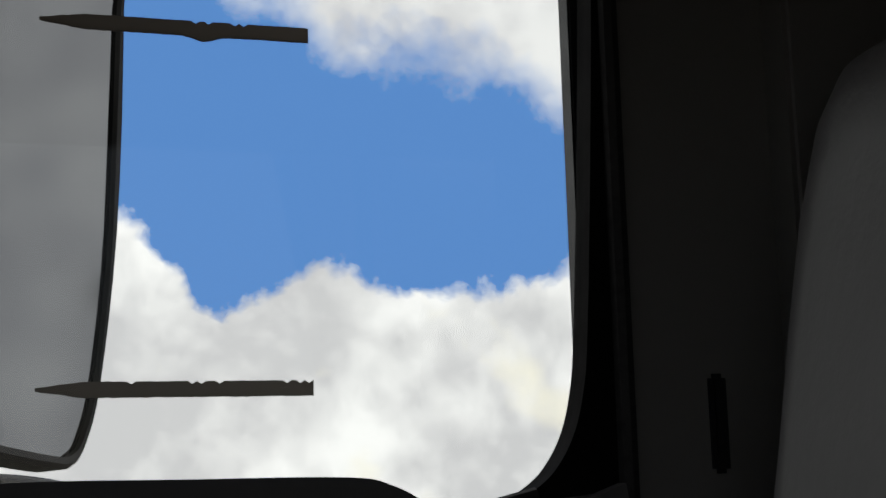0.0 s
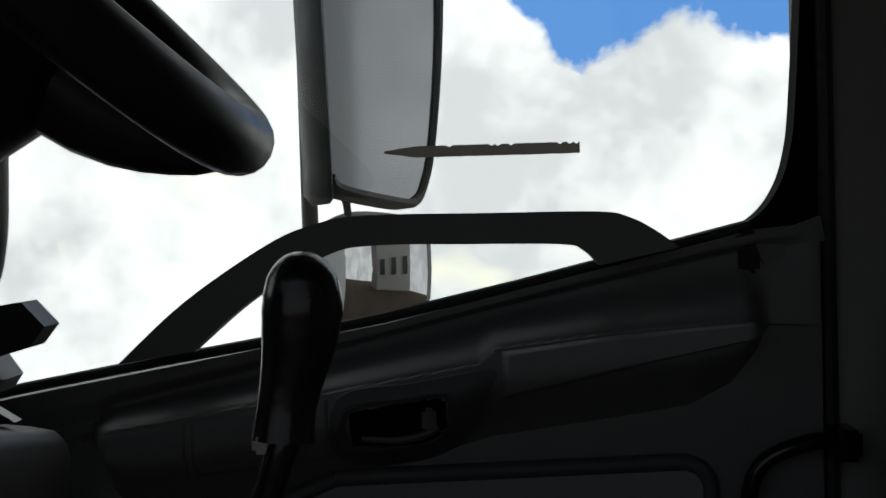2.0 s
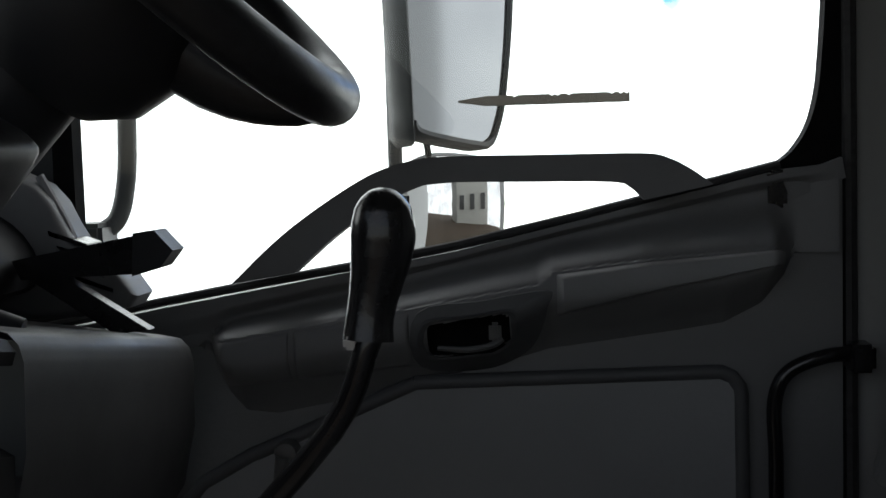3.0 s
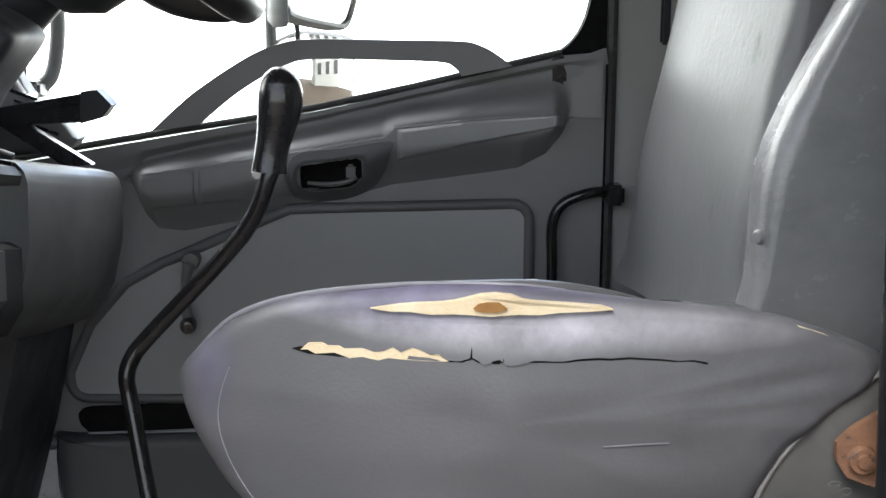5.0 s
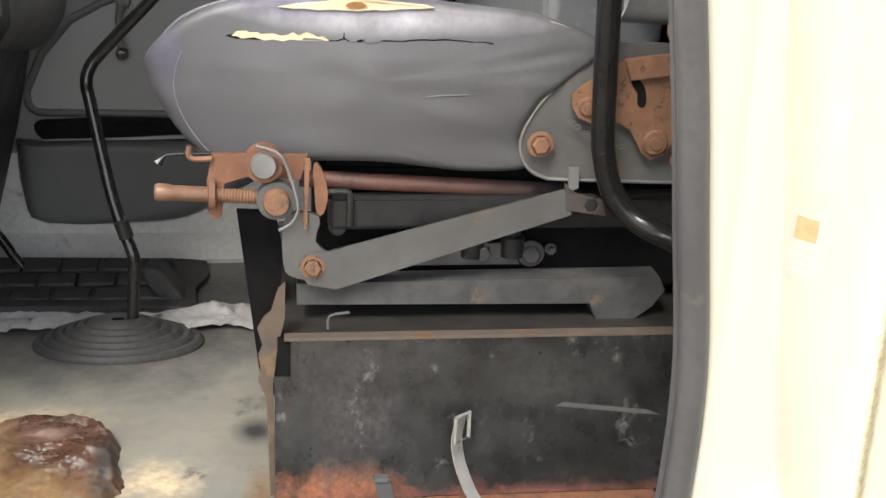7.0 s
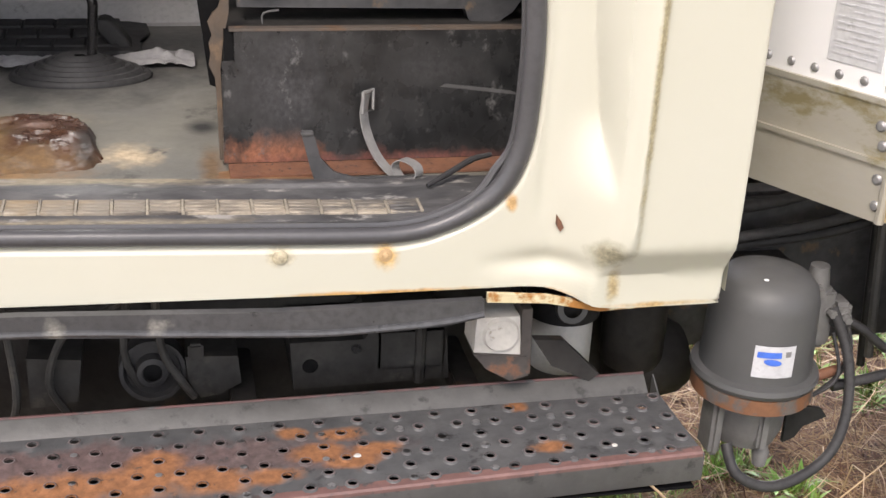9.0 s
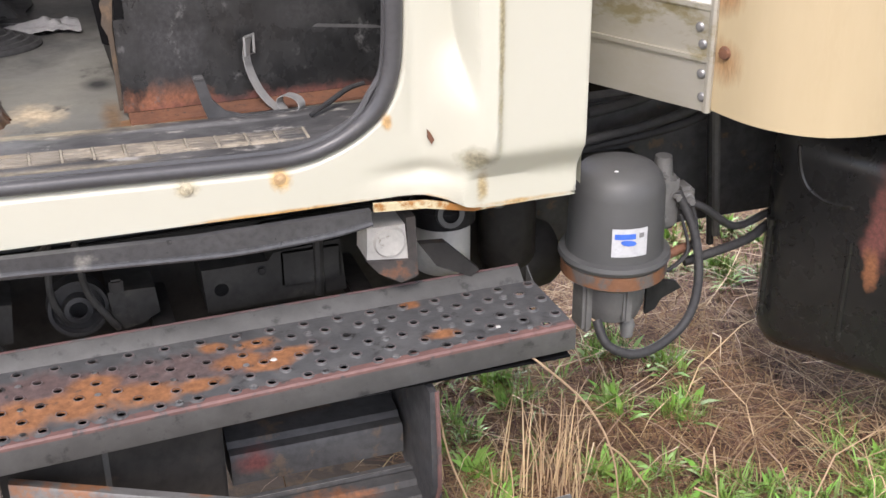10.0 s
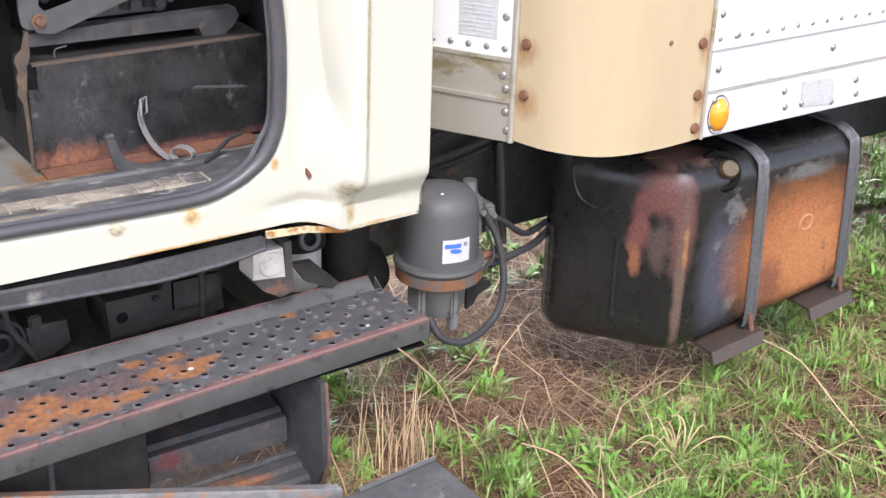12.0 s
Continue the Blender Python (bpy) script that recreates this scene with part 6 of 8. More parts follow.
for x in (0.345, 0.405):
    part("spring_seat", lathe([(0, 0), (0.018, 0), (0.018, 0.03), (0.012, 0.034), (0.012, 0.05), (0, 0.05)], along((x, 0.475, 1.292), (0, 0, 1)), 16), "black", seat)
# near-black as well, with the shade under the seat in its colour
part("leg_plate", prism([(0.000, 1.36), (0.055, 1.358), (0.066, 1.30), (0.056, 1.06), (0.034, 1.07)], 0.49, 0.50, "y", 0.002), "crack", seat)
part("flange", prism([(0.068, 1.294), (0.067, 1.241), (0.056, 1.19), (0.050, 1.137), (0.053, 1.02), (0.052, 0.96), (0.045, 0.96), (0.043, 1.03), (0.042, 1.08), (0.040, 1.12), (0.029, 1.145), (0.033, 1.165), (0.030, 1.185), (0.036, 1.20), (0.029, 1.225), (0.038, 1.242), (0.048, 1.25), (0.058, 1.284)], 0.368, 0.374, "y", 0.001), "flange", seat, "bent flange with flaking rust")
part("side_bracket", prism(smooth_loop([(0.070, 1.375), (0.116, 1.375), (0.111, 1.338), (0.133, 1.312), (0.111, 1.283), (0.080, 1.285), (0.066, 1.305)], 3), 0.412, 0.422, "y", 0.002), "greyplate", seat)
part("rail_plate", prism([(0.222, 1.279), (0.247, 1.306), (0.313, 1.314), (0.402, 1.312), (0.417, 1.279)], 0.472, 0.482, "y", 0.003), "worn_black", seat)
for x, z, q in ((0.36, 1.298, 0.012), (0.433, 1.296, 0.014), (0.145, 1.34, 0.009), (0.463, 1.303, 0.006)):
    part("bolt", bolt((x, 0.472, z), (0, -1, 0), q, 0.012), "worn_black", seat)
for k in range(8):
    f = k / 7
    part("chain_link", tube([(0.462 + 0.075 * f + 0.005 * math.cos(a), 0.396 + 0.002 * (k % 2), 1.516 - 0.036 * math.sin(f * 1.6) + (0.0035 if k % 2 else 0.0022) * math.sin(a)) for a in [6.2832 * q / 8 for q in range(9)]], 0.0011, 5, 1, False), "greyplate", seat)
base = thing("seat_base", (0.35, 0.6, 0.945), "black steel seat box with rust along its foot", "seat base")
FS = [(0.052, 0.957), (0.052, 1.155), (0.075, 1.155), (0.075, 1.215), (0.66, 1.213), (0.66, 0.957)]
part("front_sheet", prism(FS, 0.357, 0.362, "y", 0.002), "box", base, "scratched black sheet with a rusty foot")
part("top_edge", prism([(0.356, 1.2105), (0.372, 1.2125), (0.372, 1.2165), (0.356, 1.2155)], 0.066, 0.66, "x", 0.001), "top_rust", base)
# black plate painting the shade inside the corner notch
part("corner_gap", box(0.0565, 0.0755, 0.3635, 0.3665, 1.154, 1.2135, 0), "crack", base)
part("body", box(0.060, 0.68, 0.372, 0.90, 0.946, 1.208, 0.003), "frame", base)
part("scratch", prism([(0.46, 1.100), (0.60, 1.083), (0.62, 1.081), (0.60, 1.090), (0.47, 1.106)], 0.3562, 0.3568, "y", 0), "greyplate", base)
part("foot_flange", prism([(0.30, 0.947), (0.357, 0.950), (0.357, 0.956), (0.30, 0.952)], 0.06, 0.62, "x", 0.001), "rust", base)
part("wire_clip", tube([(0.128, 0.38, 1.218), (0.130, 0.38, 1.238), (0.158, 0.38, 1.243)], 0.002, 6, 3), "greyplate", base)
bl = thing("floor_bracket", (0.3, 0.25, 0.945), "black curved bracket standing on the sill", "bracket")
part("bracket", prism([(0.184, 1.056), (0.205, 1.058), (0.220, 1.005), (0.245, 0.978), (0.28, 0.966), (0.50, 0.962), (0.50, 0.946), (0.214, 0.946), (0.20, 0.99)], 0.240, 0.248, "y", 0.002), "worn_black", bl)
part("bracket_tip", box(0.184, 0.206, 0.236, 0.25, 1.05, 1.058, 0.002), "greyplate", bl)
st = thing("steel_strap", (0.36, 0.26, 0.945), "bent bare steel strap curling at its foot", "strap")
path = [(0.317, 1.098), (0.312, 1.06), (0.318, 1.02), (0.335, 0.98), (0.358, 0.955), (0.372, 0.949), (0.392, 0.955), (0.402, 0.972), (0.396, 0.988), (0.378, 0.992), (0.366, 0.982), (0.364, 0.968), (0.372, 0.953)]
bm = bmesh.new()
prev = None
for p in smooth_line([(x, 0, z) for x, z in path], 5):
    q = (p.x - 0.317) / 0.64
    mid = Vector((0.317 + 0.64 * q, 0.335 - 0.77 * q, p.z))
    row = [bm.verts.new(mid + Vector((0.77, 0.64, 0)) * h) for h in (-0.011, 0.0, 0.011)]
    if prev:
        for k in range(2):
            bm.faces.new((prev[k], prev[k + 1], row[k + 1], row[k]))
    prev = row
bmesh.ops.recalc_face_normals(bm, faces=bm.faces)
bmesh.ops.solidify(bm, geom=bm.faces[:], thickness=0.002)
part("band", bm, "steel", st)
part("buckle", tube([(0.307, 0.318, 1.104), (0.329, 0.336, 1.104), (0.329, 0.336, 1.064), (0.307, 0.318, 1.064), (0.307, 0.318, 1.104)], 0.003, 8, 1, False), "steel", st)
wb = thing("rubber_strip", (0.5, 0.23, 0.95), "loose black rubber strip lying on the sill", "rubber strip")
part("strip", tube([(0.405, 0.175, 0.972), (0.45, 0.20, 0.985), (0.50, 0.235, 0.997), (0.54, 0.25, 1.0)], [0.004, 0.006, 0.006, 0.005], 8, 3), "rubber", wb)
rest = thing("passenger_seat", (0.55, 1.2, 0.945), "worn grey vinyl passenger bench back", "seat")
bm = pillow([(0.452, 1.48), (0.449, 1.53), (0.472, 1.717), (0.508, 1.894), (0.57, 2.15), (0.64, 2.2), (0.72, 2.1), (0.70, 1.8), (0.66, 1.48)], 1.02, 1.38, 0.03, 3, 0.015)
for v in bm.verts:
    v.co.x += 0.24 * (1.38 - v.co.y)
part("backrest", bm, "vinyl_back", rest)
part("middle_backrest", pillow([(0.535, 1.48), (0.538, 1.563), (0.542, 1.674), (0.556, 1.76), (0.625, 1.904), (0.70, 2.02), (0.78, 2.0), (0.76, 1.7), (0.72, 1.48)], 0.91, 1.012, 0.03, 3, 0.02), "vinyl_wrinkle", rest, "shiny wrinkled vinyl middle backrest")
part("button", lathe([(0, 0.006), (0.007, 0.005), (0.010, 0.0)], along((0.536, 0.915, 1.64), (-0.8, -0.6, 0)), 14), "steel", rest)
part("pedestal", box(0.56, 0.80, 0.95, 1.40, 0.945, 1.49, 0.02), "trim_dark", rest)
bar = thing("grab_handle", (0.49, 0.28, 1.39), "black tubular grab handle beside the doorway", "handle")
part("tube", tube([(0.474, 0.34, 2.47), (0.485, 0.34, 1.86), (0.492, 0.34, 1.55), (0.499, 0.34, 1.476), (0.516, 0.335, 1.426), (0.547, 0.32, 1.395), (0.584, 0.28, 1.383), (0.612, 0.20, 1.383), (0.625, 0.10, 1.386)], 0.0164, 16, 5), "bar_black", bar)
part("flange", lathe([(0.030, 0), (0.030, 0.006), (0.018, 0.008)], along((0.625, 0.10, 1.386), (-0.1, 1, 0)), 18), "bar_black", bar)

# ---- steps ----
stp = thing("upper_step", (0.2, 0.0, 0.5), "perforated black steel step with rust patches", "step")


def tread_at(x, y):
    f = (y + 0.118) / 0.25
    return 0.507 + 0.044 * (x + 0.33) / 1.2 * (1 - f) + 0.028 * f + 0.004 * f * (x + 0.33)


bm, rims, tips = bmesh.new(), bmesh.new(), bmesh.new()
NX, NY, X0, X1, Y0, Y1 = 52, 6, -1.02, 0.876, -0.116, 0.112
keep = {}


def vert(x, y, dz=0.0):
    k = (round(x, 5), round(y, 5), round(dz, 4))
    if k not in keep:
        keep[k] = bm.verts.new((x, y, tread_at(x, y) + dz))
    return keep[k]


for i in range(NX):
    for j in range(NY):
        a, c = X0 + (X1 - X0) * i / NX, X0 + (X1 - X0) * (i + 1) / NX
        d, e = Y0 + (Y1 - Y0) * j / NY, Y0 + (Y1 - Y0) * (j + 1) / NY
        mx, my = (a + c) / 2, (d + e) / 2
        rim8 = [vert(a, d), vert(mx, d), vert(c, d), vert(c, my), vert(c, e), vert(mx, e), vert(a, e), vert(a, my)]
        hole = (i + j) % 2 == 0
        bump = not hole and (i + 2 * j) % 4 == 1
        if not hole and not bump:
            bm.faces.new(rim8)
            continue
        rings = []
        for r, dz in ((0.0145, 0.0), (0.0115, 0.003), (0.0092, 0.0034)) if hole else ((0.0105, 0.0), (0.007, 0.003), (0.003, 0.0038)):
            rings.append([bm.verts.new((mx + r * math.cos(math.pi * (1.25 + 0.25 * k)), my + r * math.sin(math.pi * (1.25 + 0.25 * k)), tread_at(mx, my) + dz)) for k in range(8)])
        if hole:
            rings.append([bm.verts.new((v.co.x, v.co.y, v.co.z - 0.004)) for v in rings[-1]])
        for p, q in zip([rim8, *rings], rings):
            for k in range(8):
                bm.faces.new((p[k], p[(k + 1) % 8], q[(k + 1) % 8], q[k]))
        lift = Vector((0, 0, 0.0006))
        if bump:
            bm.faces.new(rings[-1])
            worn = [[tips.verts.new(v.co + lift) for v in ring] for ring in rings[1:]]
            tips.faces.new(worn[-1])
        else:
            worn = [[rims.verts.new(v.co + lift) for v in ring] for ring in rings[1:3]]
        for k in range(8):
            (tips if bump else rims).faces.new((worn[0][k], worn[0][(k + 1) % 8], worn[1][(k + 1) % 8], worn[1][k]))
tread = part("tread", bm, "step", stp, "perforated tread with orange rust")
part("rim_wear", rims, "rim_worn", tread, "raised hole rims worn to primer", kind="stuff")
part("tip_wear", tips, "tip_worn", tread, "raised tips polished by shoes", kind="stuff")
part("rear_lip", sheet(lambda u, v: (X0 + (X1 - X0 - 0.02) * u, (0.112, 0.118, 0.142, 0.150, 0.152)[round(v * 4)], tread_at(X0 + (X1 - X0) * u, 0.112) + (-0.002, 0.003, 0.020, 0.024, 0.010)[round(v * 4)]), 24, 4), "step_lip", stp)
part("rear_edge", tube([(X0, 0.150, tread_at(X0, 0.112) + 0.024), (X1 - 0.02, 0.150, tread_at(X1, 0.112) + 0.024)], 0.003, 6, 1), "primer_dark", stp, "worn red primer edge")
part("front_edge", sheet(lambda u, v: (X0 + (X1 - X0) * u, (-0.099 - 0.005 * noise.noise(Vector((u * 40, 0, 3))), -0.1165, -0.1205, -0.1208)[round(v * 3)], tread_at(X0 + (X1 - X0) * u, -0.116) + (0.0012, 0.0012, -0.002, -0.008)[round(v * 3)]), 150, 3), "primer", stp, "worn red primer edge")
part("front_face", sheet(lambda u, v: (X0 + (X1 - X0) * u, (-0.1205, -0.1205, -0.119, -0.10)[round(v * 3)], tread_at(X0 + (X1 - X0) * u, -0.116) + (-0.006, -0.057, -0.060, -0.060)[round(v * 3)]), 30, 3), "step_lip", stp)
part("end_cap", prism([(-0.12, 0.492), (-0.12, 0.548), (0.112, 0.537), (0.15, 0.56), (0.15, 0.51)], 0.876, 0.879, "x", 0.001), "step_lip", stp)
# added black sheet, makes the tread holes read as dark
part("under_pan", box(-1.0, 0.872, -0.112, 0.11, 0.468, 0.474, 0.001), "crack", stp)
for x in (-0.6, 0.05, 0.50):
    part("step_arm", box(x, x + 0.05, -0.09, 0.47, 0.455, 0.50, 0.004), "frame", stp)
part("paint_drop", lathe([(0, 0.003), (0.006, 0.0025), (0.008, 0.0)], along((0.258, -0.018, tread_at(0.258, -0.018) + 0.001), (0, 0, 1)) @ Matrix.Diagonal((1.0, 0.7, 1, 1)), 7), "greywhite", stp)
part("paint_drop", lathe([(0, 0.003), (0.005, 0.0025), (0.007, 0.0)], along((0.725, -0.066, tread_at(0.725, -0.066) + 0.001), (0, 0, 1)) @ Matrix.Diagonal((0.9, 0.7, 1, 1)), 6), "greywhite", stp)
low = thing("lower_step", (0.3, -0.2, 0.1), "dark lower step with a rusty bent edge", "step")
part("plate", prism([(0.585, -0.258), (0.826, -0.240), (0.83, -0.45), (0.40, -0.50), (0.35, -0.25)], 0.192, 0.2, "z", 0.002), "step", low)
part("plate_lip", tube([(0.585, -0.258, 0.205), (0.826, -0.240, 0.206)], 0.007, 8, 1), "step_lip", low)
bm = bmesh.new()
ends = []
for x, y, z in ((-0.281, -0.06, 0.382), (0.549, -0.24, 0.210)):
    ends.append([bm.verts.new((x, y + a, z + c)) for a, c in ((0.03, 0.0), (0.004, 0.002), (0.0, -0.004), (0.0, -0.075), (0.006, -0.08), (0.03, -0.075))])
for i in range(6):
    bm.faces.new((ends[0][i], ends[0][(i + 1) % 6], ends[1][(i + 1) % 6], ends[1][i]))
bm.faces.new(ends[0][::-1]), bm.faces.new(ends[1])
part("edge_bar", bm, "bent_edge", low, "bent grey edge with rust patches")
part("hanger", prism([(-0.118, 0.45), (0.16, 0.45), (0.16, 0.20), (0.02, 0.12), (-0.07, 0.10), (-0.13, 0.22)], 0.556, 0.572, "x", 0.003), "worn_black", low)
part("hanger_edge", tube([(0.572, -0.118, 0.45), (0.572, -0.131, 0.22), (0.572, -0.07, 0.10)], 0.005, 6, 2), "primer", low, "rust-red worn edge")
for px, py in ((0.65, -0.33), (0.72, -0.30), (0.75, -0.38), (0.68, -0.41)):
    part("tread_bump", lathe([(0, 0.005), (0.006, 0.004), (0.011, 0.0)], along((px, py, 0.2), (0, 0, 1)), 10), "step_lip", low)
bat = thing("battery_box", (0.2, 0.1, 0.05), "dirty black battery box with stepped sides", "battery box")
part("side_panel", box(-0.30, 0.145, 0.005, 0.30, 0.06, 0.385, 0.006), "frame", bat)
part("lid_back", prism([(0.17, 0.20), (0.17, 0.385), (0.56, 0.40), (0.56, 0.20)], 0.16, 0.17, "y", 0.003), "ledge", bat)
part("upper_ledge", prism([(0.045, 0.20), (0.045, 0.262), (0.052, 0.272), (0.075, 0.274), (0.085, 0.286), (0.150, 0.292), (0.157, 0.33), (0.30, 0.335), (0.30, 0.20)], 0.16, 0.545, "x", 0.004), "ledge", bat, "ribbed black lid with a worn edge")
part("lower_ledge", prism([(-0.06, 0.06), (-0.06, 0.135), (-0.05, 0.146), (-0.02, 0.150), (-0.012, 0.162), (0.045, 0.168), (0.05, 0.06)], 0.16, 0.60, "x", 0.004), "ledge", bat)
part("ledge_rib", tube([(0.165, 0.02, 0.170), (0.56, 0.02, 0.170)], 0.006, 8, 1), "worn_black", bat)
part("strap_post", box(-0.10, -0.088, -0.004, 0.006, 0.06, 0.40, 0.003), "greyplate", bat)
part("knob", lathe([(0, 0.02), (0.016, 0.018), (0.018, 0.0)], along((0.19, -0.06, 0.10), (0, -1, 0)), 14), "blackgloss", bat)

# ---- under the cab ----
part("cab_underside", box(-1.0, 0.92, 0.10, 1.5, 0.80, 0.895, 0.01), "frame", cab)
chassis = thing("chassis_frame", (1.2, 0.7, 0.4), "dark dirty steel chassis frame", "chassis")
part("rail", box(-1.0, 6.0, 0.49, 0.56, 0.42, 0.80, 0.01), "worn_black", chassis)
part("hose", tube([(1.114, 0.420, 0.720), (1.174, 0.420, 0.729), (1.265, 0.420, 0.739), (1.357, 0.420, 0.754), (1.435, 0.420, 0.771), (1.512, 0.420, 0.794)], 0.013, 10, 4), "rubber", chassis)
part("hose", tube([(1.124, 0.440, 0.691), (1.185, 0.440, 0.701), (1.277, 0.440, 0.708), (1.386, 0.440, 0.721), (1.472, 0.440, 0.741), (1.542, 0.440, 0.769)], 0.012, 10, 4), "rubber", chassis)
part("hose", tube([(1.160, 0.460, 0.780), (1.251, 0.460, 0.791), (1.343, 0.460, 0.809), (1.420, 0.460, 0.829)], 0.014, 10, 4), "rubber", chassis)
part("upright", tube([(1.484, 0.400, 0.766), (1.515, 0.400, 0.419)], 0.011, 8, 1), "hose_grey", chassis)
part("upright", tube([(1.475, 0.410, 0.757), (1.506, 0.410, 0.391)], 0.010, 8, 1), "black", chassis)
part("far_rail", box(-1.0, 6.0, 1.1, 1.17, 0.42, 0.80, 0.01), "frame", chassis)
for x in (-0.5, 0.6, 1.6, 3.0, 4.5):
    part("cross_member", box(x, x + 0.10, 0.555, 1.105, 0.5, 0.74, 0.01), "frame", chassis)
part("engine_block", box(-0.95, 0.45, 0.60, 1.06, 0.35, 0.88, 0.03), "frame", chassis)
# added dark sheet for the shade under the cab, hides bright ground
part("splash_guard", box(-1.0, 0.98, 0.465, 0.48, 0.22, 0.62, 0.003), "frame", chassis)
# added dark body, fills the gap where grass showed before the dryer
part("brake_chamber", lathe([(0, -0.09), (0.07, -0.085), (0.085, -0.06), (0.09, 0.0), (0.085, 0.06), (0.07, 0.085), (0, 0.09)], along((0.97, 0.42, 0.44), (1, 0, 0.1)), 26), "frame", chassis)
part("front_tray", prism([(-0.33, 0.60), (-0.23, 0.59), (-0.24, 0.50), (-0.33, 0.49)], 0.29, 0.45, "y", 0.006), "grimy", chassis)
part("pulley_cover", prism([(-0.035, 0.584), (0.066, 0.580), (0.072, 0.519), (0.03, 0.496), (-0.008, 0.490), (-0.03, 0.53)], 0.29, 0.48, "y", 0.008), "grimy", chassis)
part("pulley", lathe([(0.018, 0.05), (0.020, 0.055), (0.03, 0.052), (0.034, 0.03), (0.052, 0.03), (0.056, 0.045), (0.064, 0.045), (0.066, 0.0), (0, 0.0)], along((-0.098, 0.34, 0.548), (0, -1, 0.1)), 28), "rubber", chassis, "ribbed black pulley")
part("clamp_block", box(-0.03, 0.0, 0.27, 0.3, 0.585, 0.62, 0.005), "grimy", chassis)
part("side_cover", prism([(0.168, 0.600), (0.315, 0.600), (0.330, 0.618), (0.482, 0.628), (0.492, 0.50), (0.175, 0.495)], 0.29, 0.45, "y", 0.006), "grimy", chassis, "dusty dark pressed cover")
part("cover_panel", box(0.345, 0.48, 0.284, 0.292, 0.53, 0.618, 0.004), "grimy", chassis)
part("cover_rib", tube([(0.43, 0.286, 0.64), (0.428, 0.284, 0.50)], 0.012, 8, 1), "grimy", chassis)
part("cover_hole", lathe([(0, 0.002), (0.014, 0.002), (0.016, 0.0)], along((0.208, 0.289, 0.547), (0, -1, 0)), 18), "crack", chassis)
part("cover_bolt", bolt((0.30, 0.29, 0.58), (0, -1, 0), 0.008, 0.006), "black", chassis)
for pts in ([(-0.02, 0.28, 0.50), (-0.045, 0.27, 0.545), (-0.08, 0.28, 0.62), (-0.09, 0.3, 0.80)], [(-0.26, 0.28, 0.48), (-0.29, 0.27, 0.56), (-0.25, 0.28, 0.66), (-0.16, 0.3, 0.70), (-0.1, 0.35, 0.78)], [(-0.36, 0.27, 0.48), (-0.35, 0.27, 0.55), (-0.37, 0.3, 0.75)], [(-0.12, 0.3, 0.52), (-0.15, 0.3, 0.6), (-0.13, 0.35, 0.78)]):
    part("hose", tube(pts, 0.008, 8, 4), "grimy", chassis)
wbx = thing("junction_box", (0.54, 0.13, 0.60), "white painted box with a round cover on a rusty bracket", "junction box")
part("body", prism([(0.500, 0.725), (0.583, 0.723), (0.59, 0.64), (0.497, 0.65)], 0.12, 0.2, "y", 0.006), "greywhite", wbx)
part("cover", lathe([(0, 0.008), (0.032, 0.008), (0.036, 0.0)], along((0.548, 0.12, 0.688), (0, -1, 0)), 26), "greywhite", wbx)
part("bracket", prism([(0.495, 0.652), (0.60, 0.64), (0.605, 0.60), (0.57, 0.590), (0.52, 0.62)], 0.11, 0.20, "y", 0.003), "rustyblack", wbx)
part("plate", prism([(0.585, 0.74), (0.605, 0.74), (0.61, 0.60), (0.59, 0.60)], 0.115, 0.30, "y", 0.003), "rustyblack", wbx)
flt = thing("oil_filter", (0.735, 0.33, 0.5), "white spin-on filter under a black head", "filter")
part("canister", lathe([(0.062, 0.0), (0.066, 0.01), (0.066, 0.11), (0.060, 0.118), (0, 0.118)], along((0.737, 0.33, 0.50), (0, 0, 1)), 28), "greywhite", flt)
part("head", lathe([(0.06, 0.0), (0.078, 0.004), (0.078, 0.045), (0.06, 0.06), (0.03, 0.06), (0.03, 0.2), (0, 0.2)], along((0.737, 0.33, 0.618), (0, 0, 1)), 28), "black", flt)
part("cap_ring", lathe([(0.020, 0.012), (0.032, 0.012), (0.034, 0.0)], along((0.728, 0.25, 0.668), (0, -1, 0.2)), 22), "greyplate", flt)
part("guard", prism([(0.62, 0.66), (0.68, 0.655), (0.76, 0.575), (0.74, 0.56), (0.66, 0.60)], 0.14, 0.16, "y", 0.003), "frame", flt)
part("mount", box(0.72, 0.75, 0.34, 0.5, 0.72, 0.80, 0.004), "frame", flt)
part("black_tank", lathe([(0, 0), (0.06, 0.0), (0.07, 0.02), (0.07, 0.32), (0, 0.32)], along((0.92, 0.38, 0.46), (0, 0, 1)), 24), "frame", chassis)
for pts in ([(0.78, 0.22, 0.80), (0.80, 0.2, 0.72), (0.83, 0.2, 0.695), (0.86, 0.22, 0.72), (0.865, 0.25, 0.80)],):
    part("hose", tube(pts, 0.008, 8, 4), "hose_grey", chassis)

# ---- air dryer behind the cab ----
DX, DY = 1.105, 0.17
dry = thing("air_dryer", (DX, DY, 0.33), "grey air dryer canister with a rusty clamp ring", "air dryer")
can = part("canister", lathe([(0, 0.446), (0.05, 0.443), (0.084, 0.433), (0.101, 0.413), (0.108, 0.385), (0.113, 0.24), (0.113, 0.22)], along((DX, DY, 0.33), (0, 0, 1)), 48), "drier", dry)
part("vent_dot", lathe([(0, 0.002), (0.004, 0.001), (0.005, 0)], along((DX - 0.03, DY - 0.05, 0.7725), (0, 0, 1)), 10), "white", can)
part("flange_ring", lathe([(0.113, 0.235), (0.128, 0.232), (0.131, 0.222), (0.126, 0.212), (0.113, 0.21)], along((DX, DY, 0.33), (0, 0, 1)), 48), "drier", dry)
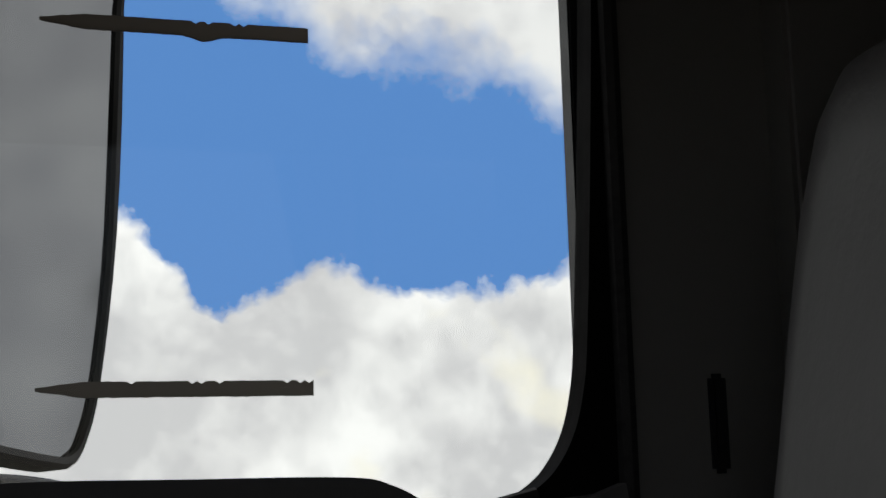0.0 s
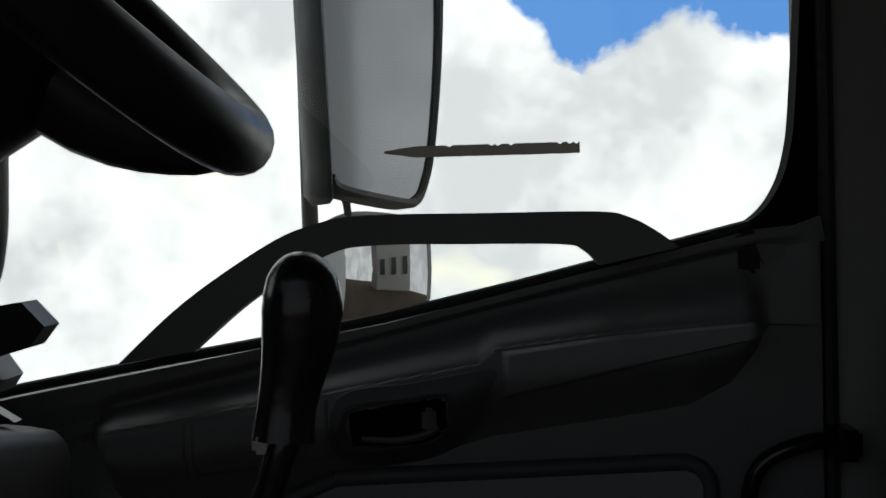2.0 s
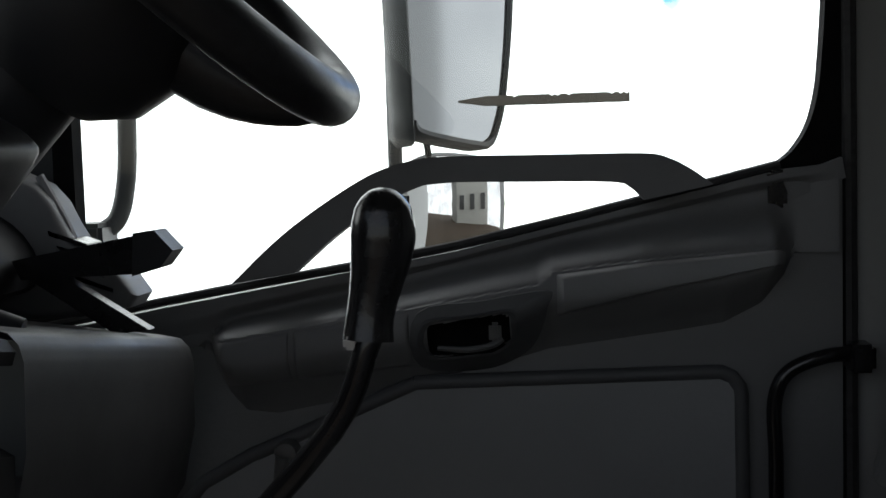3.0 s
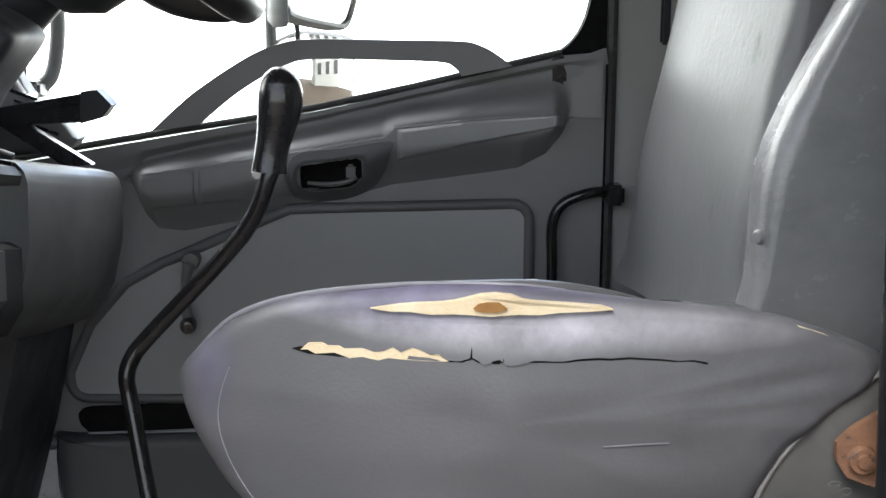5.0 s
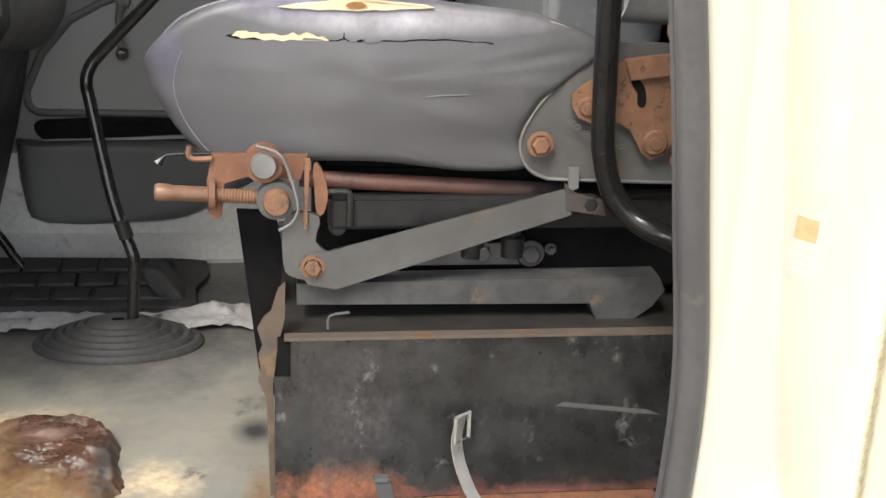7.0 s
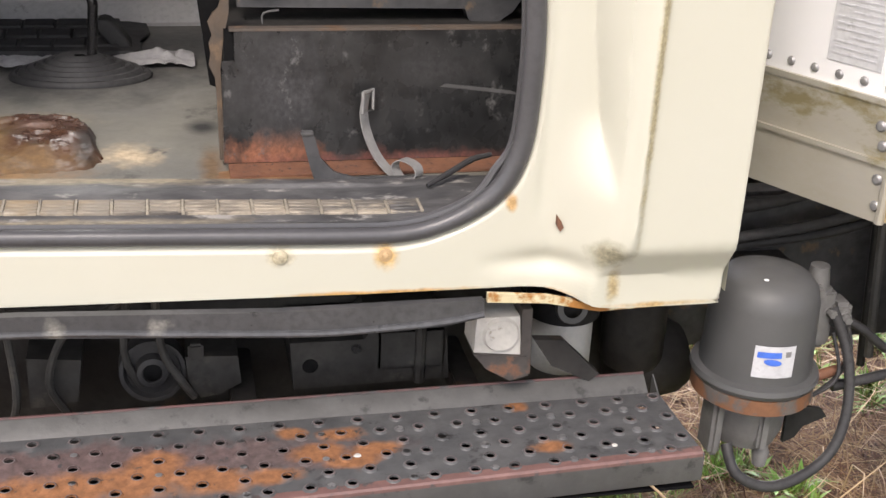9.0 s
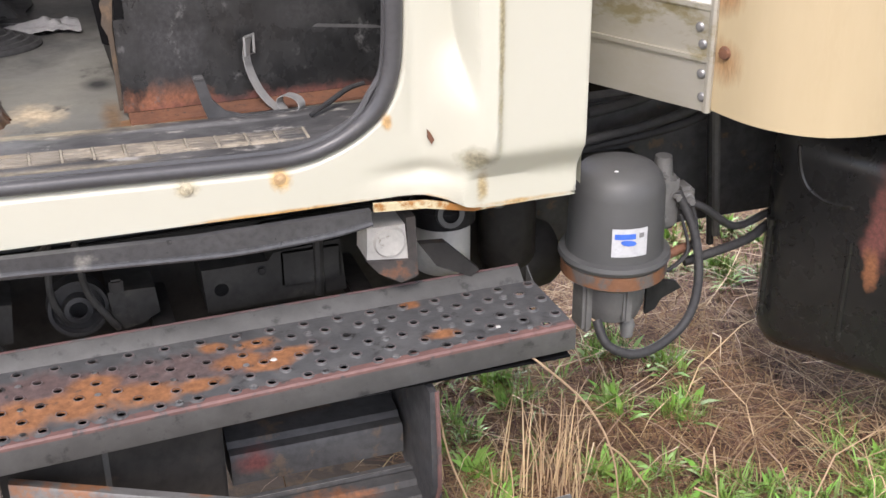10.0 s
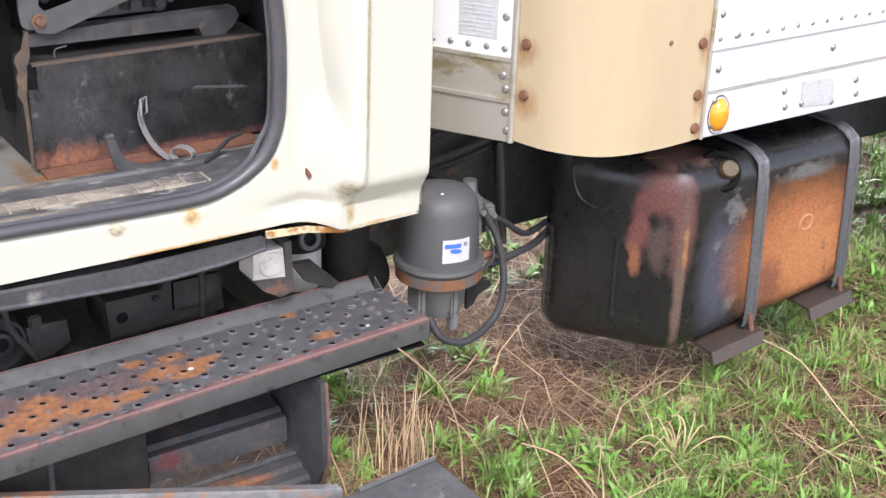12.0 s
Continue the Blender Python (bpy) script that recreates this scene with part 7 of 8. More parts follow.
part("clamp", lathe([(0.113, 0.212), (0.124, 0.208), (0.124, 0.176), (0.113, 0.172)], along((DX, DY, 0.33), (0, 0, 1)), 48), "clamp_rust", dry, "rusty clamp band")
part("end_cover", merge(lathe([(0.113, 0.18), (0.105, 0.165), (0.082, 0.15), (0.076, 0.095), (0.064, 0.062), (0.03, 0.05), (0, 0.05)], along((DX, DY, 0.33), (0, 0, 1)), 30), box(DX - 0.095, DX - 0.07, DY - 0.05, DY + 0.02, 0.37, 0.50, 0.008), box(DX - 0.01, DX + 0.012, DY - 0.088, DY - 0.06, 0.40, 0.50, 0.006)), "cast", dry)
part("drain_valve", lathe([(0, 0.0), (0.014, 0.0), (0.018, 0.03), (0.012, 0.05)], along((DX + 0.02, DY - 0.05, 0.345), (0, 0, 1)), 14), "cast", dry)


def on_can(a0, a1, z0, z1, lift):
    return sheet(lambda u, v: (DX + (0.1125 + lift - 0.004 * (z0 + (z1 - z0) * v - 0.56) * 10 * 0.3) * math.cos(a0 + (a1 - a0) * u), DY + (0.1125 + lift - 0.012 * (z0 + (z1 - z0) * v - 0.56)) * math.sin(a0 + (a1 - a0) * u), z0 + (z1 - z0) * v), 10, 2)


lab = part("label", on_can(radians(-120), radians(-78), 0.588, 0.657, 0.002), "label", can, "white label with a blue mark")
part("label_mark", on_can(radians(-117), radians(-93), 0.632, 0.645, 0.0032), "blue", lab)


def swoosh(u, v):
    a, w = 2 * math.pi * u, v
    ang, z = radians(-101 + 9 * w * math.cos(a)), 0.623 + 0.007 * w * math.sin(a) - 0.002 * w * math.cos(a)
    return (DX + 0.1155 * math.cos(ang), DY + 0.1155 * math.sin(ang), z)


part("label_mark", sheet(swoosh, 20, 2), "blue", lab)
part("label_print", on_can(radians(-89), radians(-83), 0.634, 0.646, 0.0032), "ink", lab)
part("label_print", on_can(radians(-120), radians(-86), 0.595, 0.600, 0.0032), "faint", lab)
part("valve", merge(box(1.235, 1.30, 0.22, 0.30, 0.55, 0.69, 0.012), box(1.29, 1.335, 0.21, 0.27, 0.60, 0.66, 0.01), lathe([(0, 0.05), (0.02, 0.05), (0.026, 0.0)], along((1.262, 0.25, 0.685), (0, 0, 1)), 16)), "cast", dry, "cast valve block with fittings")
for k, (x, z) in enumerate(((1.25, 0.69), (1.285, 0.64), (1.25, 0.59), (1.315, 0.63))):
    part("fitting", bolt((x, 0.222 if k < 3 else 0.21, z), (0, -1, 0), 0.010, 0.02), "cast", dry)
part("side_bracket", prism([(DX + 0.06, 0.49), (DX + 0.135, 0.475), (DX + 0.15, 0.455), (DX + 0.10, 0.435), (DX + 0.085, 0.41), (DX + 0.06, 0.40)], DY - 0.06, DY - 0.05, "y", 0.003), "black", dry)
part("mount", box(1.10, 1.30, 0.26, 0.50, 0.62, 0.66, 0.006), "frame", dry)
for pts, r in (([(1.045, 0.12, 0.40), (1.055, 0.08, 0.355), (1.12, 0.07, 0.322), (1.20, 0.08, 0.33), (1.275, 0.10, 0.375), (1.312, 0.13, 0.455), (1.315, 0.17, 0.56), (1.29, 0.22, 0.65)], 0.0115),
               ([(1.30, 0.24, 0.62), (1.36, 0.22, 0.60), (1.45, 0.22, 0.535), (1.55, 0.25, 0.535), (1.62, 0.29, 0.53)], 0.010),
               ([(1.31, 0.20, 0.47), (1.40, 0.20, 0.485), (1.50, 0.22, 0.495), (1.60, 0.26, 0.52)], 0.012),
               ([(1.315, 0.19, 0.62), (1.325, 0.18, 0.56), (1.30, 0.18, 0.50), (1.25, 0.17, 0.47)], 0.005),
               ([(1.29, 0.2, 0.6), (1.30, 0.17, 0.53), (1.27, 0.15, 0.5), (1.22, 0.16, 0.47)], 0.004)):
    part("hose", tube(pts, r, 10, 5), "rubber", dry)
part("stay_bar", tube([(1.20, 0.18, 0.495), (1.33, 0.2, 0.515)], 0.012, 10, 1), "rust", dry)

# ---- fuel tank ----
tank = thing("fuel_tank", (2.1, 0.05, 0.2), "black rectangular fuel tank with large rust patches", "fuel tank")
FOOT = [(1.482, 0.30), (1.732, -0.165), (2.55, -0.165), (2.55, 0.30)]


bm = bmesh.new()
R, Z0, Z1 = 0.085, 0.165, 0.808
levels = [(R * (1 - math.sin(a)), Z0 + R * (1 - math.cos(a))) for a in [math.pi / 2 * k / 6 for k in range(7)]]
levels += [(0.0, 0.34), (0.0, 0.45), (0.0, 0.56), (0.0, 0.66)]
levels += [(R * (1 - math.cos(a)), Z1 - R * (1 - math.sin(a))) for a in [math.pi / 2 * k / 6 for k in range(7)]]
loops = [[bm.verts.new((*p, z)) for p in rounded(FOOT, d, 0.10)] for d, z in levels]
for p, q in zip(loops, loops[1:]):
    for i in range(len(p)):
        j = (i + 1) % len(p)
        bm.faces.new((p[i], p[j], q[j], q[i]))
bm.faces.new(loops[0][::-1]), bm.faces.new(loops[-1])
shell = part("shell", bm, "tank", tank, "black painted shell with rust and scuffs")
FN = Vector((-0.465, -0.25, 0)).normalized()


def front_at(s, z, out=0.004):
    """A place on the front face: s metres along it from its inner edge."""
    p = Vector((1.482, 0.30, z)) + Vector((0.25, -0.465, 0)).normalized() * s + FN * out
    return p


stamp = [tuple(front_at(a, z, -0.002)) for a, z in ((0.17, 0.755), (0.18, 0.70), (0.205, 0.655), (0.26, 0.632), (0.335, 0.638))]
part("stamping", tube(stamp, 0.006, 8, 3), "tank", shell)
for s0 in (0.12, 0.33):
    part("rib", tube([tuple(front_at(s0, 0.28, 0.0)), tuple(front_at(s0, 0.55, 0.0))], 0.008, 8, 2), "tank", shell)
cap_axis = Vector((-0.35, -0.75, 0.55))
part("neck_recess", lathe([(0.0, 0.002), (0.044, 0.002), (0.050, 0.012), (0.062, 0.014), (0.068, 0.0), (0.068, -0.02)], along((1.885, -0.128, 0.765), cap_axis), 28), "crack", tank)
part("filler_cap", merge(lathe([(0, 0.030), (0.022, 0.030), (0.027, 0.024), (0.029, 0.0), (0.029, -0.02)], along((1.903, -0.140, 0.768), cap_axis) @ Matrix.Diagonal((1.1, 1.1, 1.2, 1)), 12)), "brassy", tank, "dull brass filler cap")
part("tag", prism([(1.70, -0.02), (1.82, -0.06), (1.825, -0.035), (1.705, 0.005)], 0.806, 0.8075, "z", 0), "rustplate", tank)
for x in (2.035, 2.445):
    zig = [(x, 0.27, 0.812), (x, -0.06, 0.813), (x, -0.115, 0.806), (x, -0.152, 0.783), (x, -0.167, 0.74), (x, -0.168, 0.50), (x, -0.168, 0.235), (x, -0.160, 0.175)]
    line = smooth_line(zig, 4)
    bm = bmesh.new()
    prev = None
    for p in line:
        row = [bm.verts.new((p.x + dx, p.y, p.z)) for dx in (-0.024, -0.021, -0.012, -0.009, 0.009, 0.012, 0.021, 0.024)]
        n = Vector((0, -1, 0)) if p.z < 0.74 else Vector((0, -0.3, 1)).normalized()
        for k, h in enumerate((0, 0.006, 0.006, 0.002, 0.002, 0.006, 0.006, 0)):
            row[k].co += n * h
        if prev:
            for a, c, d, e in zip(prev, prev[1:], row[1:], row):
                bm.faces.new((a, c, d, e))
        prev = row
    sb = part("strap", bm, "strap_grey", tank, "ribbed grey steel strap")
    part("strap_bolt", tube([(x, -0.170, 0.22), (x + 0.003, -0.18, 0.15)], 0.008, 8, 1), "rust", sb)
    part("saddle", merge(prism([(-0.215, 0.118), (-0.20, 0.160), (0.50, 0.168), (0.50, 0.160), (-0.19, 0.150), (-0.203, 0.116)], x - 0.17, x + 0.03, "x", 0.003), prism([(-0.20, 0.155), (0.50, 0.162), (0.50, 0.09), (0.0, 0.09)], x - 0.02, x + 0.03, "x", 0.003)), "saddle", tank)
part("weld_ring", lathe([(0.022, 0), (0.028, 0.003), (0.034, 0)], along((2.255, -0.165, 0.50), (0, -1, 0)), 24), "weld", tank)
# the tank hangs a little askew: its belly rises and slips back towards the rear
for ob in tank.children_recursive:
    for v in ob.data.vertices:
        f = (0.808 - v.co.z) / 0.643
        v.co.z += f * float(np.interp(v.co.x, (1.50, 1.74, 2.60), (0.0, 0.030, 0.105)))
        v.co.x += 0.035 * f * ease(v.co.x, 1.72, 2.1)

# ---- cargo box ----
cargo = thing("cargo_box", (3.0, 1.0, 0.9), "white riveted cargo box with a tan corner fairing", "truck body")
part("side_panel", box(1.757, 6.0, -0.182, -0.16, 1.170, 3.2, 0.002), "white", cargo, "white riveted side panel")
part("upper_rail", box(1.757, 6.0, -0.188, -0.158, 1.046, 1.168, 0.004), "railwhite", cargo)
part("rail_bead", tube([(1.757, -0.189, 1.168), (6.0, -0.189, 1.168)], 0.006, 8, 1), "railwhite", cargo)
part("lower_rail", box(1.757, 6.0, -0.190, -0.156, 0.915, 1.044, 0.004), "railwhite", cargo)
part("rail_groove", box(1.757, 6.0, -0.1905, -0.17, 1.042, 1.047, 0.001), "groove", cargo)
CORNER = smooth_line([(1.292, 0.055, 0), (1.335, -0.045, 0), (1.41, -0.125, 0), (1.50, -0.165, 0), (1.63, -0.184, 0), (1.76, -0.186, 0)], 6)
bm = sheet(lambda u, v: (*CORNER[round(u * (len(CORNER) - 1))].xy, 0.905 + 0.012 * (1 - math.sin(math.pi * u)) + 2.3 * v), len(CORNER) - 1, 6, 0.006)
part("corner_fairing", bm, "cream_box", cargo, "tan rounded corner fairing with rusty bolts")
NOSE = Vector((-0.5, 0.866, 0))
NOSE_OUT = Vector((-0.866, -0.5, 0))


def nose(d, z, out=0.0):
    """A place on the canted half of the front wall, d metres in from the corner strip."""
    return Vector((1.286, 0.058, z)) + NOSE * d + NOSE_OUT * out


def front_band(z0, z1, out, thick=0.02):
    """A band along the front: canted in from both corners, straight across the middle."""
    a, b = nose(0.0, 0, out), nose(0.40, 0, out)
    plan = [a, b, Vector((b.x, 1.798 - b.y, 0)), Vector((a.x, 1.798 - a.y, 0))]
    inner = [p + Vector((thick, 0, 0)) for p in plan]
    return prism([tuple(p.xy) for p in [*plan, *inner[::-1]]], z0, z1, "z", 0.002, 1)


part("front_wall", front_band(1.145, 3.2, 0.0), "white", cargo)
part("front_rail", front_band(0.912, 1.140, 0.004), "alu", cargo, "weathered aluminium front rail")
part("front_bead", front_band(1.024, 1.034, 0.011), "alu", cargo)
part("front_edge", front_band(1.136, 1.147, 0.008), "alu", cargo)
part("corner_strip", tube([(1.284, 0.056, 0.912), (1.284, 0.056, 3.2)], 0.009, 8, 1), "alu", cargo)
part("side_strip", tube([(1.761, -0.190, 0.915), (1.761, -0.190, 3.2)], 0.006, 8, 1), "alu", cargo)
part("far_side", box(1.3, 6.0, 1.72, 1.74, 0.92, 3.2, 0.003), "white", cargo)
part("roof", box(1.3, 6.0, -0.16, 1.74, 3.2, 3.23, 0.003), "white", cargo)
part("underside", box(1.50, 6.0, -0.11, 1.72, 0.885, 0.92, 0.003), "frame", cargo)
for y in (0.49, 1.1):
    part("sub_frame", box(1.35, 6.0, y, y + 0.07, 0.80, 0.886, 0.006), "frame", cargo)


def on_nose(d0, d1, z0, z1, out):
    return sheet(lambda u, v: nose(d0 + (d1 - d0) * u, z0 + (z1 - z0) * v, out), 2, 2, 0.0008)


paper = part("notice", on_nose(0.052, 0.166, 1.192, 1.36, 0.0015), "label", cargo, "white notice with small unreadable print")
for k in range(13):
    part("print_line", on_nose(0.064, 0.156 - (0.03 if k % 4 == 3 else 0), 1.206 + 0.0115 * k, 1.2092 + 0.0115 * k, 0.0028), "faint", paper)
mk = part("marker_light", lathe([(0, 0.024), (0.022, 0.021), (0.034, 0.012), (0.038, 0.0)], along((1.820, -0.190, 0.976), (0, -1, 0)) @ Matrix.Diagonal((0.9, 1.25, 1, 1)), 30), "orange", cargo, "amber oval side marker light")
part("lamp_base", lathe([(0.044, 0.003), (0.046, 0)], along((1.820, -0.190, 0.976), (0, -1, 0)) @ Matrix.Diagonal((0.9, 1.25, 1, 1)), 30), "rubber", mk)
pl = part("data_plate", prism([(2.165, 0.945), (2.305, 0.935), (2.295, 1.015), (2.155, 1.022)], -0.1935, -0.1905, "y", 0.001), "plate_grey", cargo, "small riveted data plate")
for k in range(6):
    part("plate_line", box(2.175, 2.285, -0.1942, -0.1936, 0.955 + 0.009 * k, 0.958 + 0.009 * k, 0), "faint", pl)
rv = mesh_of("rivet", lathe([(0, 0.005), (0.005, 0.004), (0.008, 0.0)], None, 10), "rivet")
S = along((0, 0, 0), (0, -1, 0))
for i in range(24):
    piece("rivet", rv, Matrix.Translation((1.80 + 0.062 * i, -0.183, 1.192)) @ S, cargo)
for x, z in ((1.80, 1.11), (1.80, 1.02), (1.80, 0.948), (2.083, 1.005), (2.095, 0.955), (2.40, 0.993), (2.41, 0.948), (2.27, 1.11), (1.87, 1.195), (1.80, 1.26), (2.165, 0.955), (2.30, 0.94)):
    piece("rivet", rv, Matrix.Translation((x, -0.191 if z < 1.17 else -0.183, z)) @ S @ Matrix.Diagonal((1.3, 1.3, 1.2, 1)), cargo)
F = along((0, 0, 0), NOSE_OUT)
for i in range(7):
    piece("rivet", rv, Matrix.Translation(nose(0.030 + 0.053 * i, 1.168)) @ F @ Matrix.Diagonal((1.2, 1.2, 1.2, 1)), cargo)
for d, z in ((0.030, 1.254), (0.030, 1.34), (0.030, 1.096), (0.018, 0.995), (0.012, 0.944), (0.020, 1.06)):
    piece("rivet", rv, Matrix.Translation(nose(d, z, 0.0 if z > 1.15 else 0.005)) @ F @ Matrix.Diagonal((1.4, 1.4, 1.2, 1)), cargo)
rb = mesh_of("rusty_bolt", lathe([(0, 0.010), (0.012, 0.008), (0.016, 0.0)], None, 12), "rust")
for x, y, z, ax in ((1.302, 0.03, 1.19, (-0.9, -0.4, 0)), (1.302, 0.03, 1.05, (-0.9, -0.4, 0)), (1.730, -0.187, 1.19, (0, -1, 0)), (1.732, -0.187, 1.045, (0, -1, 0)), (1.735, -0.187, 0.95, (0, -1, 0)), (1.728, -0.187, 1.36, (0, -1, 0))):
    piece("fairing_bolt", rb, along((x, y, z), ax), cargo)
piece("fairing_bolt", rb, along((1.615, -0.184, 1.205), (0, -1, 0)) @ Matrix.Diagonal((0.4, 0.4, 0.5, 1)), cargo)
cargo.location.x -= 0.035

# assumed wheel, added to keep the view past the tank dark
rw = thing("rear_wheel", (3.75, 0.05, 0.0), "assumed dark rear tyre filling the gap under the cargo box", "wheel")
tyre = part("tyre", lathe([(0.24, -0.11), (0.30, -0.125), (0.38, -0.12), (0.415, -0.10), (0.42, -0.05), (0.412, -0.045), (0.412, -0.035), (0.42, -0.03), (0.42, 0.03), (0.412, 0.035), (0.412, 0.045), (0.42, 0.05), (0.415, 0.10), (0.38, 0.12), (0.30, 0.125), (0.24, 0.11)], along((3.75, 0.05, 0.415), (0, 1, 0)), 48), "tyre", rw)
part("rim", lathe([(0.24, -0.11), (0.235, -0.09), (0.20, -0.05), (0.10, -0.04), (0.09, -0.09), (0, -0.09)], along((3.75, 0.05, 0.415), (0, 1, 0)), 36), "greyplate", rw)
part("axle", tube([(3.75, 0.14, 0.415), (3.75, 1.4, 0.415)], 0.06, 14, 1), "frame", rw)

# ---- dry and green grass ----
def blades(name, count, material, label, place, size, lean, width, seed, broad=False):
    rng = random.Random(seed)
    verts, faces = [], []
    for _ in range(count):
        x, y = place(rng)
        h, a = size(rng), rng.uniform(0, 2 * math.pi)
        z = height(x, y) - 0.025
        t, w = lean(rng), width(rng)
        dx, dy = math.cos(a), math.sin(a)
        b = rng.uniform(-0.4, 0.4)
        base_i = len(verts)
        px_, py_ = -dy * w, dx * w
        for k, f in enumerate((0.0, 0.4, 0.75)):
            r = t * f * f if t < 1.2 else t * f * 0.9
            up = f * math.cos(min(t * f, 1.5)) if t < 1.2 else f * 0.12 + 0.02
            cx, cy, cz = x + h * r * (dx + b * f * -dy), y + h * r * (dy + b * f * dx), z + h * up + (0.03 if t >= 1.2 else 0)
            q = (0.35, 1.0, 0.8)[k] if broad else 1 - 0.45 * f
            verts += [(cx - px_ * q, cy - py_ * q, cz), (cx + px_ * q, cy + py_ * q, cz)]
        f = 1.0
        r = t if t < 1.2 else t * 0.9
        up = math.cos(min(t, 1.5)) if t < 1.2 else 0.10
        verts.append((x + h * r * (dx + b * -dy), y + h * r * (dy + b * dx), z + h * up + (0.03 if t >= 1.2 else 0)))
        i = base_i
        faces += [(i, i + 1, i + 3, i + 2), (i + 2, i + 3, i + 5, i + 4), (i + 4, i + 5, i + 6)]
    me = bpy.data.meshes.new(name)
    me.from_pydata(verts, [], faces)
    me.materials.append(M[material])
    me.polygons.foreach_set("use_smooth", [True] * len(me.polygons))
    return tagged(new(name, me), label, "grass", kind="stuff")


def green_spot(x, y):
    n = noise.noise(Vector((x * 1.6, y * 1.6, 7))) + 0.6 * noise.noise(Vector((x * 5, y * 5, 2)))
    return n + 1.3 * ease(x - 0.9 * y, 1.2, 2.3) + 0.6 * ease(y, 0.5, 0.9) - 0.20 - 0.5 * ease(x, 1.3, 1.5) * (1 - ease(x, 1.9, 2.3)) * ease(y, -0.32, -0.12)


TUFTS = [(1.31, 0.58), (0.97, 0.54), (0.79, 0.37), (0.79, 0.15), (1.45, 0.46), (1.38, 0.23), (1.27, -0.03), (1.42, -0.14), (1.85, 0.84), (2.02, 1.14), (1.70, -0.17), (1.07, 0.04), (1.9, 1.3), (1.2, 0.3)]
clump_rng = random.Random(4)
CLUMPS = []
while len(CLUMPS) < 2600:
    x, y = 0.6 + 5.9 * clump_rng.random() ** 1.5, clump_rng.uniform(-1.5, 2.4)
    if (x > 0.62 or y < -0.15) and green_spot(x, y) > clump_rng.uniform(-0.1, 0.6):
        CLUMPS.append((x, y, clump_rng.uniform(0.6, 1.5)))
for tx, ty in TUFTS:
    for k in range(4):
        CLUMPS.insert(clump_rng.randrange(1000), (tx + clump_rng.gauss(0, 0.035), ty + clump_rng.gauss(0, 0.045), clump_rng.uniform(0.6, 1.1)))


def in_clump(rng):
    x, y, wide = rng.choice(CLUMPS)
    return x + rng.gauss(0, 0.017 * wide), y + rng.gauss(0, 0.017 * wide)


def anywhere(rng):
    return rng.uniform(0.3, 6.5), rng.uniform(-2.4, 3.2)


def near_area(rng):
    while True:
        x, y = rng.uniform(0.45, 3.2), rng.uniform(-1.3, 1.5)
        if x > 0.62 or y < -0.15:
            return x, y


def by_the_step(rng):
    """The brown mat is thickest beside the step and thins out towards the tank."""
    while True:
        x, y = near_area(rng)
        if rng.random() < 0.35 + 0.65 * (1 - ease(x - 0.5 * y, 1.0, 1.9)):
            return x, y


def rosette(rng):
    x, y, wide = rng.choice(CLUMPS[:1100])
    return x + rng.gauss(0, 0.012), y + rng.gauss(0, 0.012)


blades("green_grass", 120000, "grass", "fresh green grass in scattered clumps", in_clump, lambda r: r.uniform(0.03, 0.115), lambda r: r.uniform(0.15, 1.1), lambda r: r.uniform(0.0014, 0.0034), 11)
blades("leafy_weeds", 15000, "weed", "bright broad-leaved weeds among the grass", rosette, lambda r: r.uniform(0.035, 0.095), lambda r: r.uniform(0.35, 1.15), lambda r: r.uniform(0.006, 0.0125), 16, True)
blades("dry_straw", 7500, "straw", "matted dry straw lying on the soil", near_area, lambda r: r.uniform(0.05, 0.2), lambda r: r.uniform(1.25, 1.6), lambda r: r.uniform(0.0009, 0.0022), 12)
blades("long_straw", 420, "stalk", "longer bleached straw lying over the grass", near_area, lambda r: r.uniform(0.18, 0.42), lambda r: r.uniform(0.9, 1.6), lambda r: r.uniform(0.0014, 0.0026), 17)
blades("far_straw", 5000, "straw", "dry straw further off", anywhere, lambda r: r.uniform(0.06, 0.2), lambda r: r.uniform(0.5, 1.6), lambda r: r.uniform(0.0008, 0.002), 14)
blades("brown_litter", 40000, "litter", "brown decaying grass litter", by_the_step, lambda r: r.uniform(0.03, 0.12), lambda r: r.uniform(1.1, 1.6), lambda r: r.uniform(0.0009, 0.0022), 15)
